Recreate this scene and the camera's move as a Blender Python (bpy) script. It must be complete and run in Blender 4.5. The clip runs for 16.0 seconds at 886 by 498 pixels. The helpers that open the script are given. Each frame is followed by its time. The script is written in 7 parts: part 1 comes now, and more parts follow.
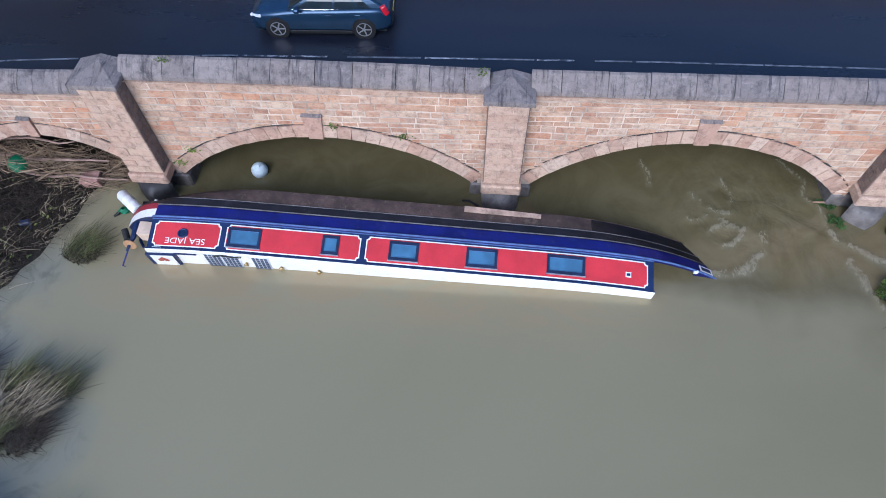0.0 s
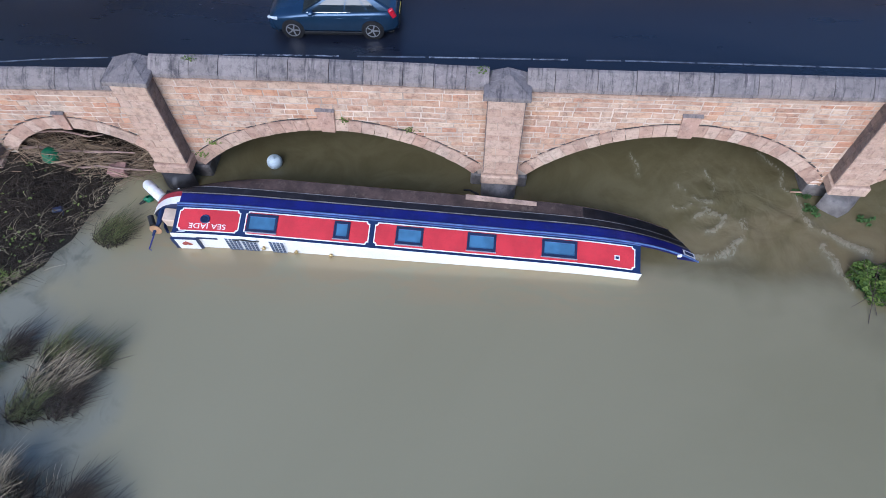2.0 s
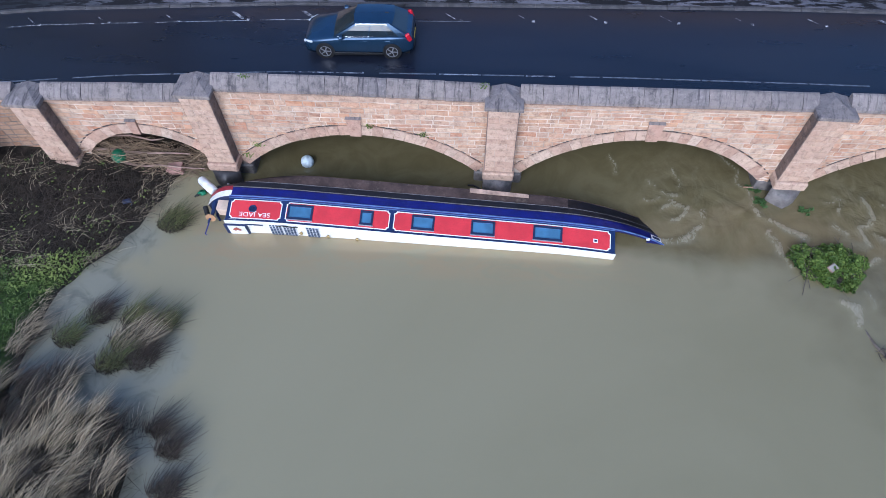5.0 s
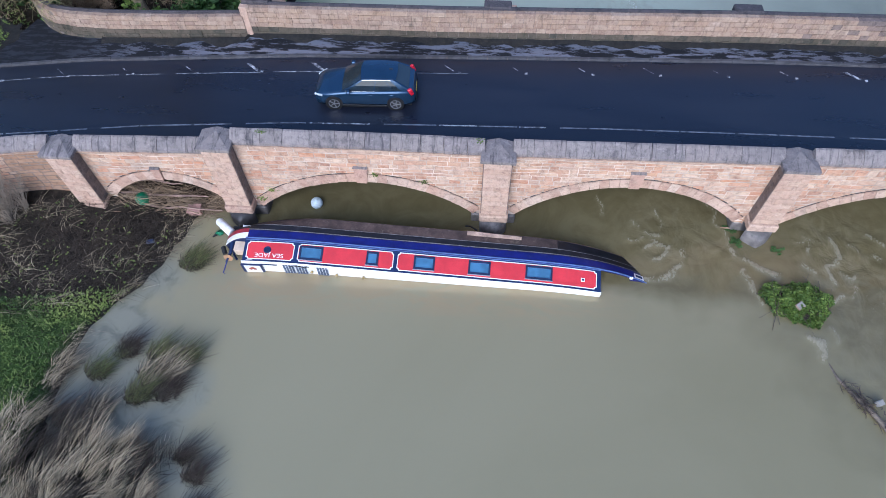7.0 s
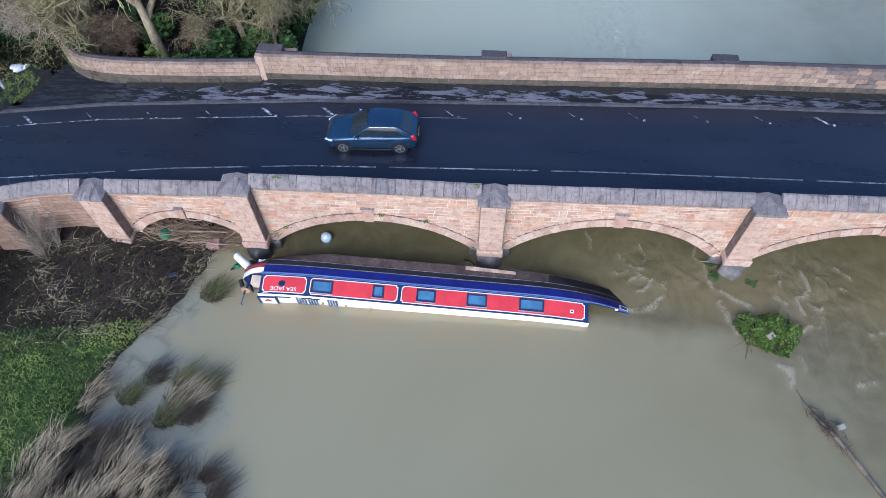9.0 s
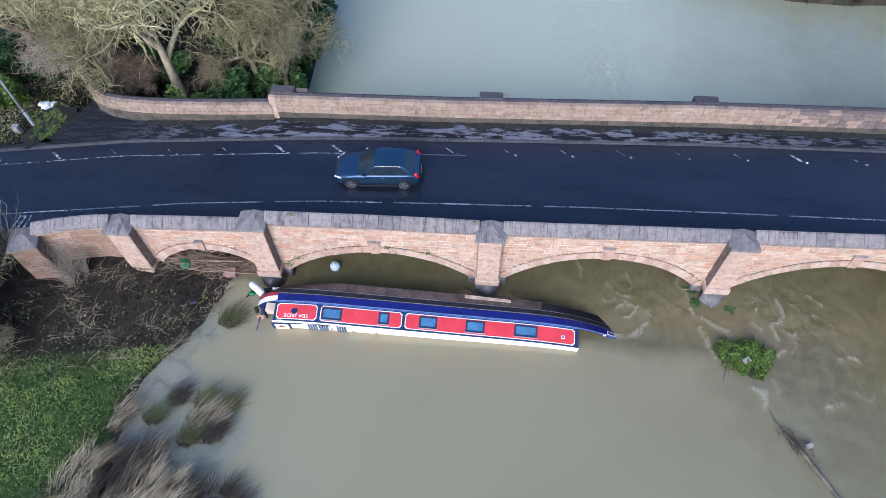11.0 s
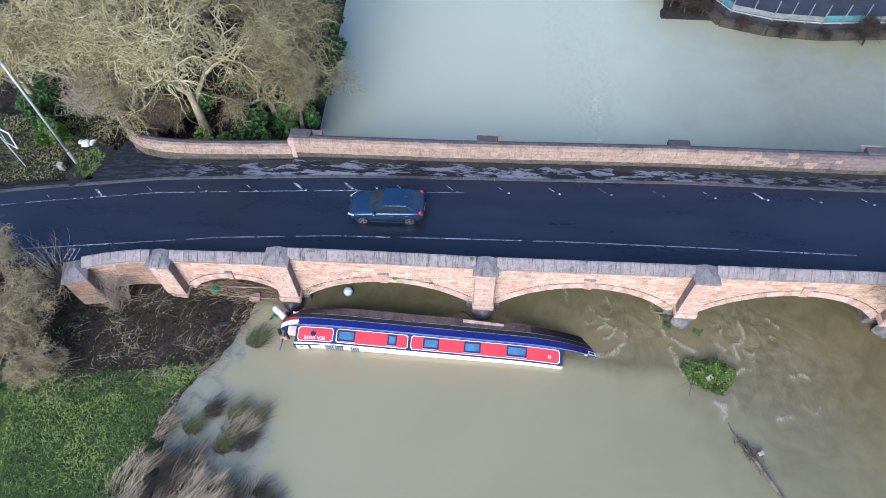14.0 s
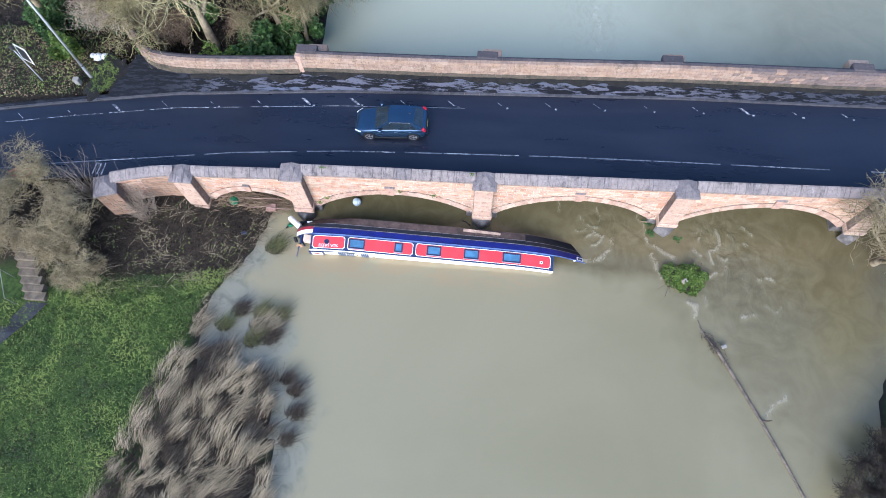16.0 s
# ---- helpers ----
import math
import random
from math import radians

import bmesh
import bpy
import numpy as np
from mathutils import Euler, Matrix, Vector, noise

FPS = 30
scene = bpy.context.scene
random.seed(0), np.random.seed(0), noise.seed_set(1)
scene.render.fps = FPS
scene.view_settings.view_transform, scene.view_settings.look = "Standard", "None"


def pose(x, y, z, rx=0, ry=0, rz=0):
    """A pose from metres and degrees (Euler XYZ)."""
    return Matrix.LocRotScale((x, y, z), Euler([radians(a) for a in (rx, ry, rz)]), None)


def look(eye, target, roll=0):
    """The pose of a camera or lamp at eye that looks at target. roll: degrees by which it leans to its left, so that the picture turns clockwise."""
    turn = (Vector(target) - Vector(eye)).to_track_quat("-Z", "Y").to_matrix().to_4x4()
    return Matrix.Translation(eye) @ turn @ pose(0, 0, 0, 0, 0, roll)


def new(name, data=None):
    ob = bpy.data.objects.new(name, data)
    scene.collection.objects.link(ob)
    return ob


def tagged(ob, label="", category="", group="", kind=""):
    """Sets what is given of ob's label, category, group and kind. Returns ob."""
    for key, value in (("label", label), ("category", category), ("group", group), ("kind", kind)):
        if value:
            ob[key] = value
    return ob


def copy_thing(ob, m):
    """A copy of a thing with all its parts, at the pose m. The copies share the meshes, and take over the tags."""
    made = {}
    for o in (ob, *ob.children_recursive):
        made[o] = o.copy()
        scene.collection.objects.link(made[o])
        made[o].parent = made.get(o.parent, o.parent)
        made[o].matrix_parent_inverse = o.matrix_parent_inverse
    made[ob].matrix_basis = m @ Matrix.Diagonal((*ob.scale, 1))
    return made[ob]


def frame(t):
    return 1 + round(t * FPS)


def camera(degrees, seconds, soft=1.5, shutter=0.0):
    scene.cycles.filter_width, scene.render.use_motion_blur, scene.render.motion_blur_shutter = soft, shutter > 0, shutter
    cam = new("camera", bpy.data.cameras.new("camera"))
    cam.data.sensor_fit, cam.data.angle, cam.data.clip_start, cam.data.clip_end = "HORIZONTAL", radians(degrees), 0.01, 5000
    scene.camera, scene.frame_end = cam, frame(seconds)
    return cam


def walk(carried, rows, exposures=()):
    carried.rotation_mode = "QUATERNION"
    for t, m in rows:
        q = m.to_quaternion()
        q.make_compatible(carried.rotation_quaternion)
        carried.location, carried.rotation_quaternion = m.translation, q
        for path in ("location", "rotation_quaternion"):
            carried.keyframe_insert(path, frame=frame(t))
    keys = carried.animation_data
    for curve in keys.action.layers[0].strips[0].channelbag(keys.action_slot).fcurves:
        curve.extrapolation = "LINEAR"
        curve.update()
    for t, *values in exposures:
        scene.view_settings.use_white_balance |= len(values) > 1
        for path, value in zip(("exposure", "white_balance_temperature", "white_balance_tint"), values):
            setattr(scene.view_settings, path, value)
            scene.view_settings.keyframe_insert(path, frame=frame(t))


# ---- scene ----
# the drone's camera: seconds, place, and turn in degrees
cam = camera(71.52, 16.0, soft=0.75)
ROWS = [
    (0.0, -0.709, -12.660, 15.673, 33.293, 0.605, 4.313),
    (0.5, -0.715, -12.679, 15.879, 33.358, 0.608, 4.343),
    (1.0, -0.721, -12.851, 16.102, 33.413, 0.615, 4.380),
    (1.5, -0.701, -13.202, 16.339, 33.333, 0.616, 4.405),
    (2.0, -0.672, -13.862, 16.622, 33.324, 0.615, 4.425),
    (2.5, -0.641, -14.645, 16.944, 33.312, 0.597, 4.437),
    (3.0, -0.629, -15.454, 17.452, 32.828, 0.582, 4.447),
    (5.5, -0.706, -16.640, 20.042, 33.868, 0.644, 4.513),
    (6.0, -0.690, -16.556, 20.683, 33.857, 0.630, 4.495),
    (6.5, -0.674, -16.569, 21.249, 34.043, 0.623, 4.479),
    (7.0, -0.671, -16.587, 21.893, 34.137, 0.628, 4.467),
    (7.5, -0.670, -16.651, 22.462, 34.352, 0.642, 4.460),
    (8.0, -0.664, -16.685, 23.139, 34.399, 0.642, 4.454),
    (8.5, -0.660, -16.708, 23.763, 34.482, 0.640, 4.452),
    (9.0, -0.652, -16.730, 24.470, 34.511, 0.630, 4.449),
    (11.5, -0.648, -16.945, 27.758, 35.145, 0.610, 4.460),
    (12.0, -0.662, -16.938, 28.574, 36.064, 0.620, 4.481),
    (12.5, -0.663, -16.991, 29.286, 36.625, 0.619, 4.488),
    (13.0, -0.653, -17.076, 30.063, 36.501, 0.608, 4.491),
    (13.5, -0.646, -17.081, 30.857, 35.590, 0.613, 4.476),
    (14.0, -0.636, -17.229, 31.625, 33.585, 0.613, 4.462),
    (14.5, -0.643, -17.285, 32.422, 30.856, 0.634, 4.462),
    (15.0, -0.655, -17.353, 33.236, 28.062, 0.664, 4.457),
    (15.5, -0.658, -17.421, 34.013, 25.391, 0.678, 4.438),
    (16.0, -0.664, -17.407, 34.808, 23.170, 0.691, 4.440),
]
walk(cam, [(t, pose(x, y, z, rx, ry, rz)) for t, x, y, z, rx, ry, rz in ROWS], [(0, -0.01, 4960, 12.5), (3, 0.0, 4960, 12.5), (5.5, 0.11, 4900, 12.5), (9, 0.27, 4990, 12), (12.5, 0.46, 5030, 12), (16, 0.72, 5140, 12)])

# ---- world, sun ----
world = bpy.data.worlds.new("sky")
scene.world = world
world.use_nodes = True
wn = world.node_tree.nodes
sky = wn.new("ShaderNodeTexSky")
sky.sky_type = "NISHITA"
sky.sun_disc = False
sky.sun_elevation, sky.sun_rotation = radians(35), radians(192)
sky.air_density, sky.dust_density, sky.ozone_density = 1.2, 3.0, 2.5
wn["Background"].inputs["Strength"].default_value = 0.165
world.node_tree.links.new(sky.outputs[0], wn["Background"].inputs["Color"])
sun = new("sun", bpy.data.lights.new("sun", "SUN"))
sun.data.energy, sun.data.angle, sun.data.color = 2.4, radians(48), (1.0, 0.90, 0.77)
sun.matrix_world = look((-5.5, -25.8, 18.5), (0, 0, 0))
scene.view_settings.exposure = 0.0


# ---- materials ----
class Nodes:
    """A small wrapper to write node trees shortly."""

    def __init__(self, name):
        self.m = bpy.data.materials.new(name)
        self.m.use_nodes = True
        self.t = self.m.node_tree
        self.b = self.t.nodes["Principled BSDF"]
        self.pos = self.add("ShaderNodeNewGeometry").outputs["Position"]

    def add(self, kind, **values):
        n = self.t.nodes.new(kind)
        for k, v in values.items():
            n.inputs[k.replace("_", " ")].default_value = v
        return n

    def link(self, a, b):
        self.t.links.new(a, b)

    def noise(self, scale, detail=4.0, rough=0.6, vec=None, stretch=None, warp=0.0):
        n = self.add("ShaderNodeTexNoise", Scale=scale, Detail=detail, Roughness=rough, Distortion=warp)
        src = vec or self.pos
        if stretch:
            m = self.add("ShaderNodeVectorMath")
            m.operation = "MULTIPLY"
            m.inputs[1].default_value = stretch
            self.link(src, m.inputs[0])
            src = m.outputs[0]
        self.link(src, n.inputs["Vector"])
        return n.outputs["Fac"]

    def ramp(self, fac, stops):
        r = self.add("ShaderNodeValToRGB")
        e = r.color_ramp.elements
        while len(e) < len(stops):
            e.new(0.5)
        for k, (p, c) in zip(e, stops):
            k.position = p
            k.color = (*c, 1) if len(c) == 3 else (c[0], c[0], c[0], 1)
        self.link(fac, r.inputs[0])
        return r.outputs[0]

    def mix(self, fac, a, b, mode="MIX"):
        m = self.add("ShaderNodeMix")
        m.data_type, m.blend_type = "RGBA", mode
        for v, s in ((fac, m.inputs[0]), (a, m.inputs[6]), (b, m.inputs[7])):
            if isinstance(v, (int, float)):
                s.default_value = v
            elif isinstance(v, tuple):
                s.default_value = (*v, 1)
            else:
                self.link(v, s)
        return m.outputs[2]

    def math(self, op, a, b=0.0):
        m = self.add("ShaderNodeMath")
        m.operation = op
        for v, s in ((a, m.inputs[0]), (b, m.inputs[1])):
            if isinstance(v, (int, float)):
                s.default_value = v
            else:
                self.link(v, s)
        return m.outputs[0]

    def span(self, v, lo, hi, a=0.0, b=1.0):
        m = self.add("ShaderNodeMapRange")
        m.interpolation_type = "SMOOTHSTEP"
        self.link(v, m.inputs[0])
        for k, x in enumerate((lo, hi, a, b)):
            m.inputs[k + 1].default_value = x
        return m.outputs[0]

    def rand(self):
        """A number of its own for each piece."""
        o = self.add("ShaderNodeObjectInfo").outputs["Random"]
        g = self.add("ShaderNodeNewGeometry").outputs["Random Per Island"]
        return self.math("FRACT", self.math("ADD", o, g))

    def bump(self, height, strength, distance=0.02):
        n = self.add("ShaderNodeBump", Strength=strength, Distance=distance)
        self.link(height, n.inputs["Height"])
        self.link(n.outputs[0], self.b.inputs["Normal"])

    def done(self, color, rough=0.7, metal=0.0, spec=0.5, ior=1.5):
        self.b.inputs["IOR"].default_value = ior
        for v, s in ((color, "Base Color"), (rough, "Roughness"), (metal, "Metallic"), (spec, "Specular IOR Level")):
            s = self.b.inputs[s]
            if isinstance(v, (int, float)):
                s.default_value = v
            elif isinstance(v, tuple):
                s.default_value = (*v, 1)
            else:
                self.link(v, s)
        return self.m


def plain(name, c, rough=0.6, vary=0.25, scale=3.0, grain=40.0, bump=0.2, metal=0.0, spec=0.5, dirt=None):
    """One colour with blotches at two scales, grain and some dirt."""
    n = Nodes(name)
    lo, hi = tuple(x * (1 - vary) for x in c), tuple(min(1.0, x * (1 + vary)) for x in c)
    big, fine = n.noise(scale), n.noise(grain, 3)
    col = n.mix(n.span(big, 0.3, 0.7), lo, hi)
    col = n.mix(n.math("MULTIPLY", n.span(fine, 0.45, 0.75), 0.35), col, tuple(x * 0.6 for x in c))
    if dirt:
        col = n.mix(n.span(n.noise(scale * 2.3, 6, 0.7), 0.52, 0.72, 0, dirt[1]), col, dirt[0])
    if bump:
        n.bump(n.math("ADD", big, fine), bump)
    r = n.math("ADD", rough - 0.06, n.math("MULTIPLY", big, 0.12))
    return n.done(col, r, metal, spec)


def stone(name, tones, dark=0.3, stain=(0.10, 0.085, 0.08), streak=0.0, wash=((0.50, 0.385, 0.30), 0.35), fleck=(0.16, 0.10, 0.08), patch=None):
    n = Nodes(name)
    k = len(tones)
    col = n.ramp(n.rand(), [((i + 0.5) / k, c) for i, c in enumerate(tones)])
    big, fine = n.noise(2.2, 5, 0.65), n.noise(28, 4, 0.7)
    if patch:
        # beds of differing stone run on from piece to piece
        bed = n.ramp(n.noise(0.9, 5, 0.7, stretch=(0.6, 1, 1.5), warp=0.7), [(0.30 + 0.4 * i / (len(patch) - 1), c) for i, c in enumerate(patch)])
        col = n.mix(0.38, col, bed)
    col = n.mix(n.span(big, 0.35, 0.75, 0, wash[1]), col, wash[0])
    col = n.mix(n.span(n.noise(5, 7, 0.8), 0.46, 0.68, 0, 0.62), col, fleck)
    col = n.mix(n.span(n.noise(3.2, 6, 0.75, warp=0.6), 0.54, 0.70, 0, 0.45), col, tuple(min(1.0, x * 1.35) for x in wash[0]))
    col = n.mix(n.span(fine, 0.5, 0.8, 0, 0.3), col, fleck)
    col = n.mix(n.span(n.noise(1.3, 7, 0.72, stretch=(1, 1, 0.6)), 0.52, 0.75, 0, dark), col, stain)
    if streak:
        col = n.mix(n.span(n.noise(1.0, 6, 0.75, stretch=(7, 0.7, 0.7)), 0.5, 0.68, 0, streak), col, stain)
    n.bump(n.math("ADD", n.noise(9, 5, 0.7), n.math("MULTIPLY", fine, 0.5)), 0.55, 0.03)
    return n.done(col, 0.88, spec=0.25)


SANDSTONE = stone("pink sandstone", [(0.45, 0.25, 0.155), (0.52, 0.36, 0.25), (0.36, 0.19, 0.125), (0.56, 0.42, 0.31), (0.47, 0.19, 0.095), (0.40, 0.30, 0.235),
                                     (0.60, 0.47, 0.35), (0.32, 0.19, 0.135), (0.51, 0.27, 0.155), (0.54, 0.42, 0.325)], 0.45, wash=((0.52, 0.39, 0.29), 0.22),
                  patch=[(0.28, 0.155, 0.105), (0.58, 0.34, 0.19), (0.68, 0.52, 0.37), (0.50, 0.26, 0.155), (0.57, 0.45, 0.34), (0.37, 0.21, 0.14)])
PALE = stone("pale sandstone", [(0.47, 0.31, 0.225), (0.54, 0.40, 0.305), (0.40, 0.25, 0.18), (0.50, 0.35, 0.25)], 0.45, patch=[(0.42, 0.265, 0.185), (0.58, 0.415, 0.305), (0.48, 0.34, 0.26)])
VOUSSOIR = stone("arch stone", [(0.47, 0.29, 0.21), (0.60, 0.45, 0.35), (0.36, 0.21, 0.15), (0.58, 0.46, 0.37), (0.41, 0.25, 0.18)], 0.45, wash=((0.50, 0.385, 0.30), 0.12), patch=[(0.36, 0.22, 0.165), (0.60, 0.43, 0.32), (0.46, 0.28, 0.20)])
FARSTONE = stone("weathered parapet stone", [(0.36, 0.25, 0.175), (0.42, 0.31, 0.225), (0.30, 0.205, 0.15), (0.38, 0.26, 0.175)], 0.8, (0.07, 0.06, 0.048), 0.3)
MOSSSTONE = stone("mossy base course stone", [(0.10, 0.085, 0.06), (0.14, 0.11, 0.08), (0.07, 0.065, 0.05)], 0.9, (0.03, 0.032, 0.022), 0, ((0.17, 0.135, 0.10), 0.35), (0.04, 0.036, 0.028))
# darker version of the wall stone: stain plus shade put into the colour
DARKSTONE = stone("darkened sandstone", [(0.20, 0.15, 0.128), (0.26, 0.19, 0.155), (0.15, 0.118, 0.108), (0.22, 0.17, 0.15)], 0.8, (0.05, 0.043, 0.042), 0, ((0.27, 0.21, 0.175), 0.3), (0.07, 0.055, 0.05))
RIVERSTONE = stone("wet mossy river wall stone", [(0.060, 0.052, 0.036), (0.085, 0.068, 0.048), (0.045, 0.045, 0.030)], 0.9, (0.022, 0.026, 0.016), 0, ((0.10, 0.085, 0.06), 0.3), (0.03, 0.028, 0.02))
GRIMYSTONE = stone("grimy brown sandstone", [(0.34, 0.20, 0.125), (0.40, 0.26, 0.17), (0.27, 0.16, 0.10), (0.36, 0.235, 0.16)], 0.6, (0.09, 0.065, 0.05), 0, ((0.40, 0.28, 0.19), 0.3), (0.14, 0.09, 0.065))
KEYSTONE = stone("pink keystone", [(0.42, 0.24, 0.175), (0.47, 0.30, 0.225)], 0.6, (0.14, 0.09, 0.075))
COPING = stone("weathered coping stone", [(0.225, 0.19, 0.178), (0.262, 0.222, 0.20), (0.18, 0.158, 0.154), (0.268, 0.23, 0.212)], 0.8, (0.045, 0.041, 0.046), 0.75, ((0.33, 0.285, 0.27), 0.3), (0.09, 0.08, 0.082))
CAPSTONE = stone("blackened cap stone", [(0.075, 0.066, 0.07), (0.06, 0.055, 0.06), (0.095, 0.08, 0.08)], 0.8, (0.02, 0.019, 0.023), 0, ((0.12, 0.105, 0.105), 0.3), (0.03, 0.028, 0.03))
MORTAR = plain("lime mortar", (0.52, 0.425, 0.345), 0.95, 0.35, 0.8, 60, 0.3, dirt=((0.36, 0.24, 0.175), 0.95))
SOAKED = plain("soaked black stone", (0.03, 0.028, 0.03), 0.5, 0.4, 2.5, 20, 0.5)
DIRT = plain("black leaf mould", (0.012, 0.011, 0.010), 0.95, 0.5, 3, 30, 0.8, dirt=((0.05, 0.035, 0.02), 0.5))
DARKMORTAR = plain("dirty mortar", (0.20, 0.16, 0.135), 0.95, 0.3, 2.0, 60, 0.3)
DARKJOINT = plain("dark joint", (0.06, 0.05, 0.045), 0.95)
SOFFIT = plain("dark soffit stone", (0.16, 0.13, 0.10), 0.85, 0.35, 1.2, 14, 0.5)
WETSTONE = plain("wet grey stone", (0.145, 0.13, 0.122), 0.55, 0.45, 2.5, 20, 0.5, dirt=((0.05, 0.048, 0.05), 0.8))


def asphalt():
    n = Nodes("wet asphalt")
    big = n.noise(0.5, 5, 0.6, stretch=(0.35, 1.6, 1))
    fine = n.noise(70, 3)
    col = n.mix(n.span(big, 0.3, 0.7), (0.010, 0.0125, 0.023), (0.016, 0.0195, 0.032))
    col = n.mix(n.span(fine, 0.5, 0.75, 0, 0.5), col, (0.038, 0.042, 0.056))
    n.bump(fine, 0.25, 0.006)
    return n.done(col, n.span(big, 0.3, 0.75, 0.26, 0.42), spec=0.5)


def footway():
    n = Nodes("footway with puddles")
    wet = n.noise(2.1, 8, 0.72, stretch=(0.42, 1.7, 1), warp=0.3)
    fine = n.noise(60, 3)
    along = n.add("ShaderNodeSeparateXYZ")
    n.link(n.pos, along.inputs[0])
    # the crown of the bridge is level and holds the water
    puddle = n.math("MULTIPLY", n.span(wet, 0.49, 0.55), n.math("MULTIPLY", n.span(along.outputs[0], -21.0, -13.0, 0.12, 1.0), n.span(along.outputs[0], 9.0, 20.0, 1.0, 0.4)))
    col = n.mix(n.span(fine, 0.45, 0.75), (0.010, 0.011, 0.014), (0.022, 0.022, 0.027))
    # pale bluish base colour paints the sky's reflection into the puddles
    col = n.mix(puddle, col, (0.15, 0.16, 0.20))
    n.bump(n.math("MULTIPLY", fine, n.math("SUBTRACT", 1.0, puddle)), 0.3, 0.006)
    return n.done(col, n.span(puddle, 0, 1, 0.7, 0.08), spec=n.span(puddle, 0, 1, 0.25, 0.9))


def worn_paint():
    n = Nodes("worn road paint")
    wear = n.noise(5, 7, 0.75)
    col = n.mix(n.span(wear, 0.42, 0.60), (0.06, 0.062, 0.075), (0.48, 0.48, 0.5))
    return n.done(col, 0.55)


def water_material():
    n = Nodes("silty flood water")
    race = n.add("ShaderNodeAttribute")
    race.attribute_name = "race"
    race = race.outputs["Fac"]
    crest = n.add("ShaderNodeAttribute")
    crest.attribute_name = "crest"
    crest = crest.outputs["Fac"]
    dark_water = n.add("ShaderNodeAttribute")
    dark_water.attribute_name = "dark_water"
    dark_water = dark_water.outputs["Fac"]
    big = n.noise(0.10, 4, 0.5, warp=0.8)
    across = n.add("ShaderNodeSeparateXYZ")
    n.link(n.pos, across.inputs[0])
    slack = n.mix(n.span(big, 0.3, 0.7), (0.234, 0.206, 0.113), (0.264, 0.233, 0.134))
    # slack water turns paler towards the left bank
    slack = n.mix(n.span(across.outputs[0], -9.0, 10.0, 0.6, 0.0), slack, (0.305, 0.272, 0.165))
    dark_tone = n.mix(n.span(n.noise(0.45, 5, 0.6, warp=1.5), 0.3, 0.7), (0.116, 0.098, 0.045), (0.158, 0.134, 0.068))
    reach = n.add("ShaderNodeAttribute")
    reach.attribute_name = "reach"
    # sky reflection beyond the bridge, put into the base colour as a paler tone
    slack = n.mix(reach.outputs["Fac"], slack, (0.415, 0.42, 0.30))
    # the olive tone carries painted shade and bridge reflection besides the current
    col = n.mix(dark_water, slack, dark_tone)
    roof_tint = n.add("ShaderNodeAttribute")
    roof_tint.attribute_name = "roof_tint"
    swirl = n.noise(0.55, 6, 0.62, stretch=(0.7, 1.5, 1), warp=1.8)
    # warm tone: silt and the cream roof's painted reflection
    col = n.mix(n.math("MULTIPLY", roof_tint.outputs["Fac"], n.span(swirl, 0.38, 0.62, 0.1, 0.75)), col, (0.315, 0.235, 0.125))
    bank_tint = n.add("ShaderNodeAttribute")
    bank_tint.attribute_name = "bank_tint"
    bank_tint = bank_tint.outputs["Fac"]
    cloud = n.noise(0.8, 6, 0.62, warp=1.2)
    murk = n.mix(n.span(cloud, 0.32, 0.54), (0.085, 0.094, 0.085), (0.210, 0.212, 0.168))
    col = n.mix(n.math("MULTIPLY", bank_tint, 0.62), col, murk)
    silt = n.noise(0.9, 6, 0.62, stretch=(1.3, 0.8, 1), warp=2.2)
    col = n.mix(n.math("MULTIPLY", n.span(silt, 0.42, 0.66), n.math("MULTIPLY", race, 0.4)), col, (0.24, 0.205, 0.125))
    # broken foam along the crests, thin streaks in the race
    fine = n.noise(3.6, 6, 0.66, stretch=(1.5, 0.8, 1), warp=1.6)
    streak = n.noise(1.15, 8, 0.66, stretch=(1.6, 0.8, 1), warp=2.4)
    foam = n.math("MULTIPLY", crest, n.math("ADD", n.span(fine, 0.44, 0.62, 0, 0.55), n.span(n.noise(0.9, 4, 0.55, warp=0.8), 0.36, 0.6, 0.05, 0.45)))
    foam = n.math("MAXIMUM", foam, n.math("MULTIPLY", n.math("MULTIPLY", race, 0.4), n.span(streak, 0.63, 0.76)))
    col = n.mix(n.math("MULTIPLY", foam, 0.6), col, (0.47, 0.425, 0.31))
    calm = n.noise(1.1, 4, 0.55, stretch=(0.8, 1.4, 1), warp=0.5)
    churn = n.noise(0.9, 3, 0.5, warp=0.7)
    h = n.math("ADD", n.math("MULTIPLY", calm, 0.08), n.math("MULTIPLY", n.math("MULTIPLY", churn, race), 1.6))
    n.bump(h, 0.5, 0.14)
    return n.done(col, n.math("ADD", 0.15, n.math("MULTIPLY", foam, 0.5)), spec=0.65, ior=1.5)


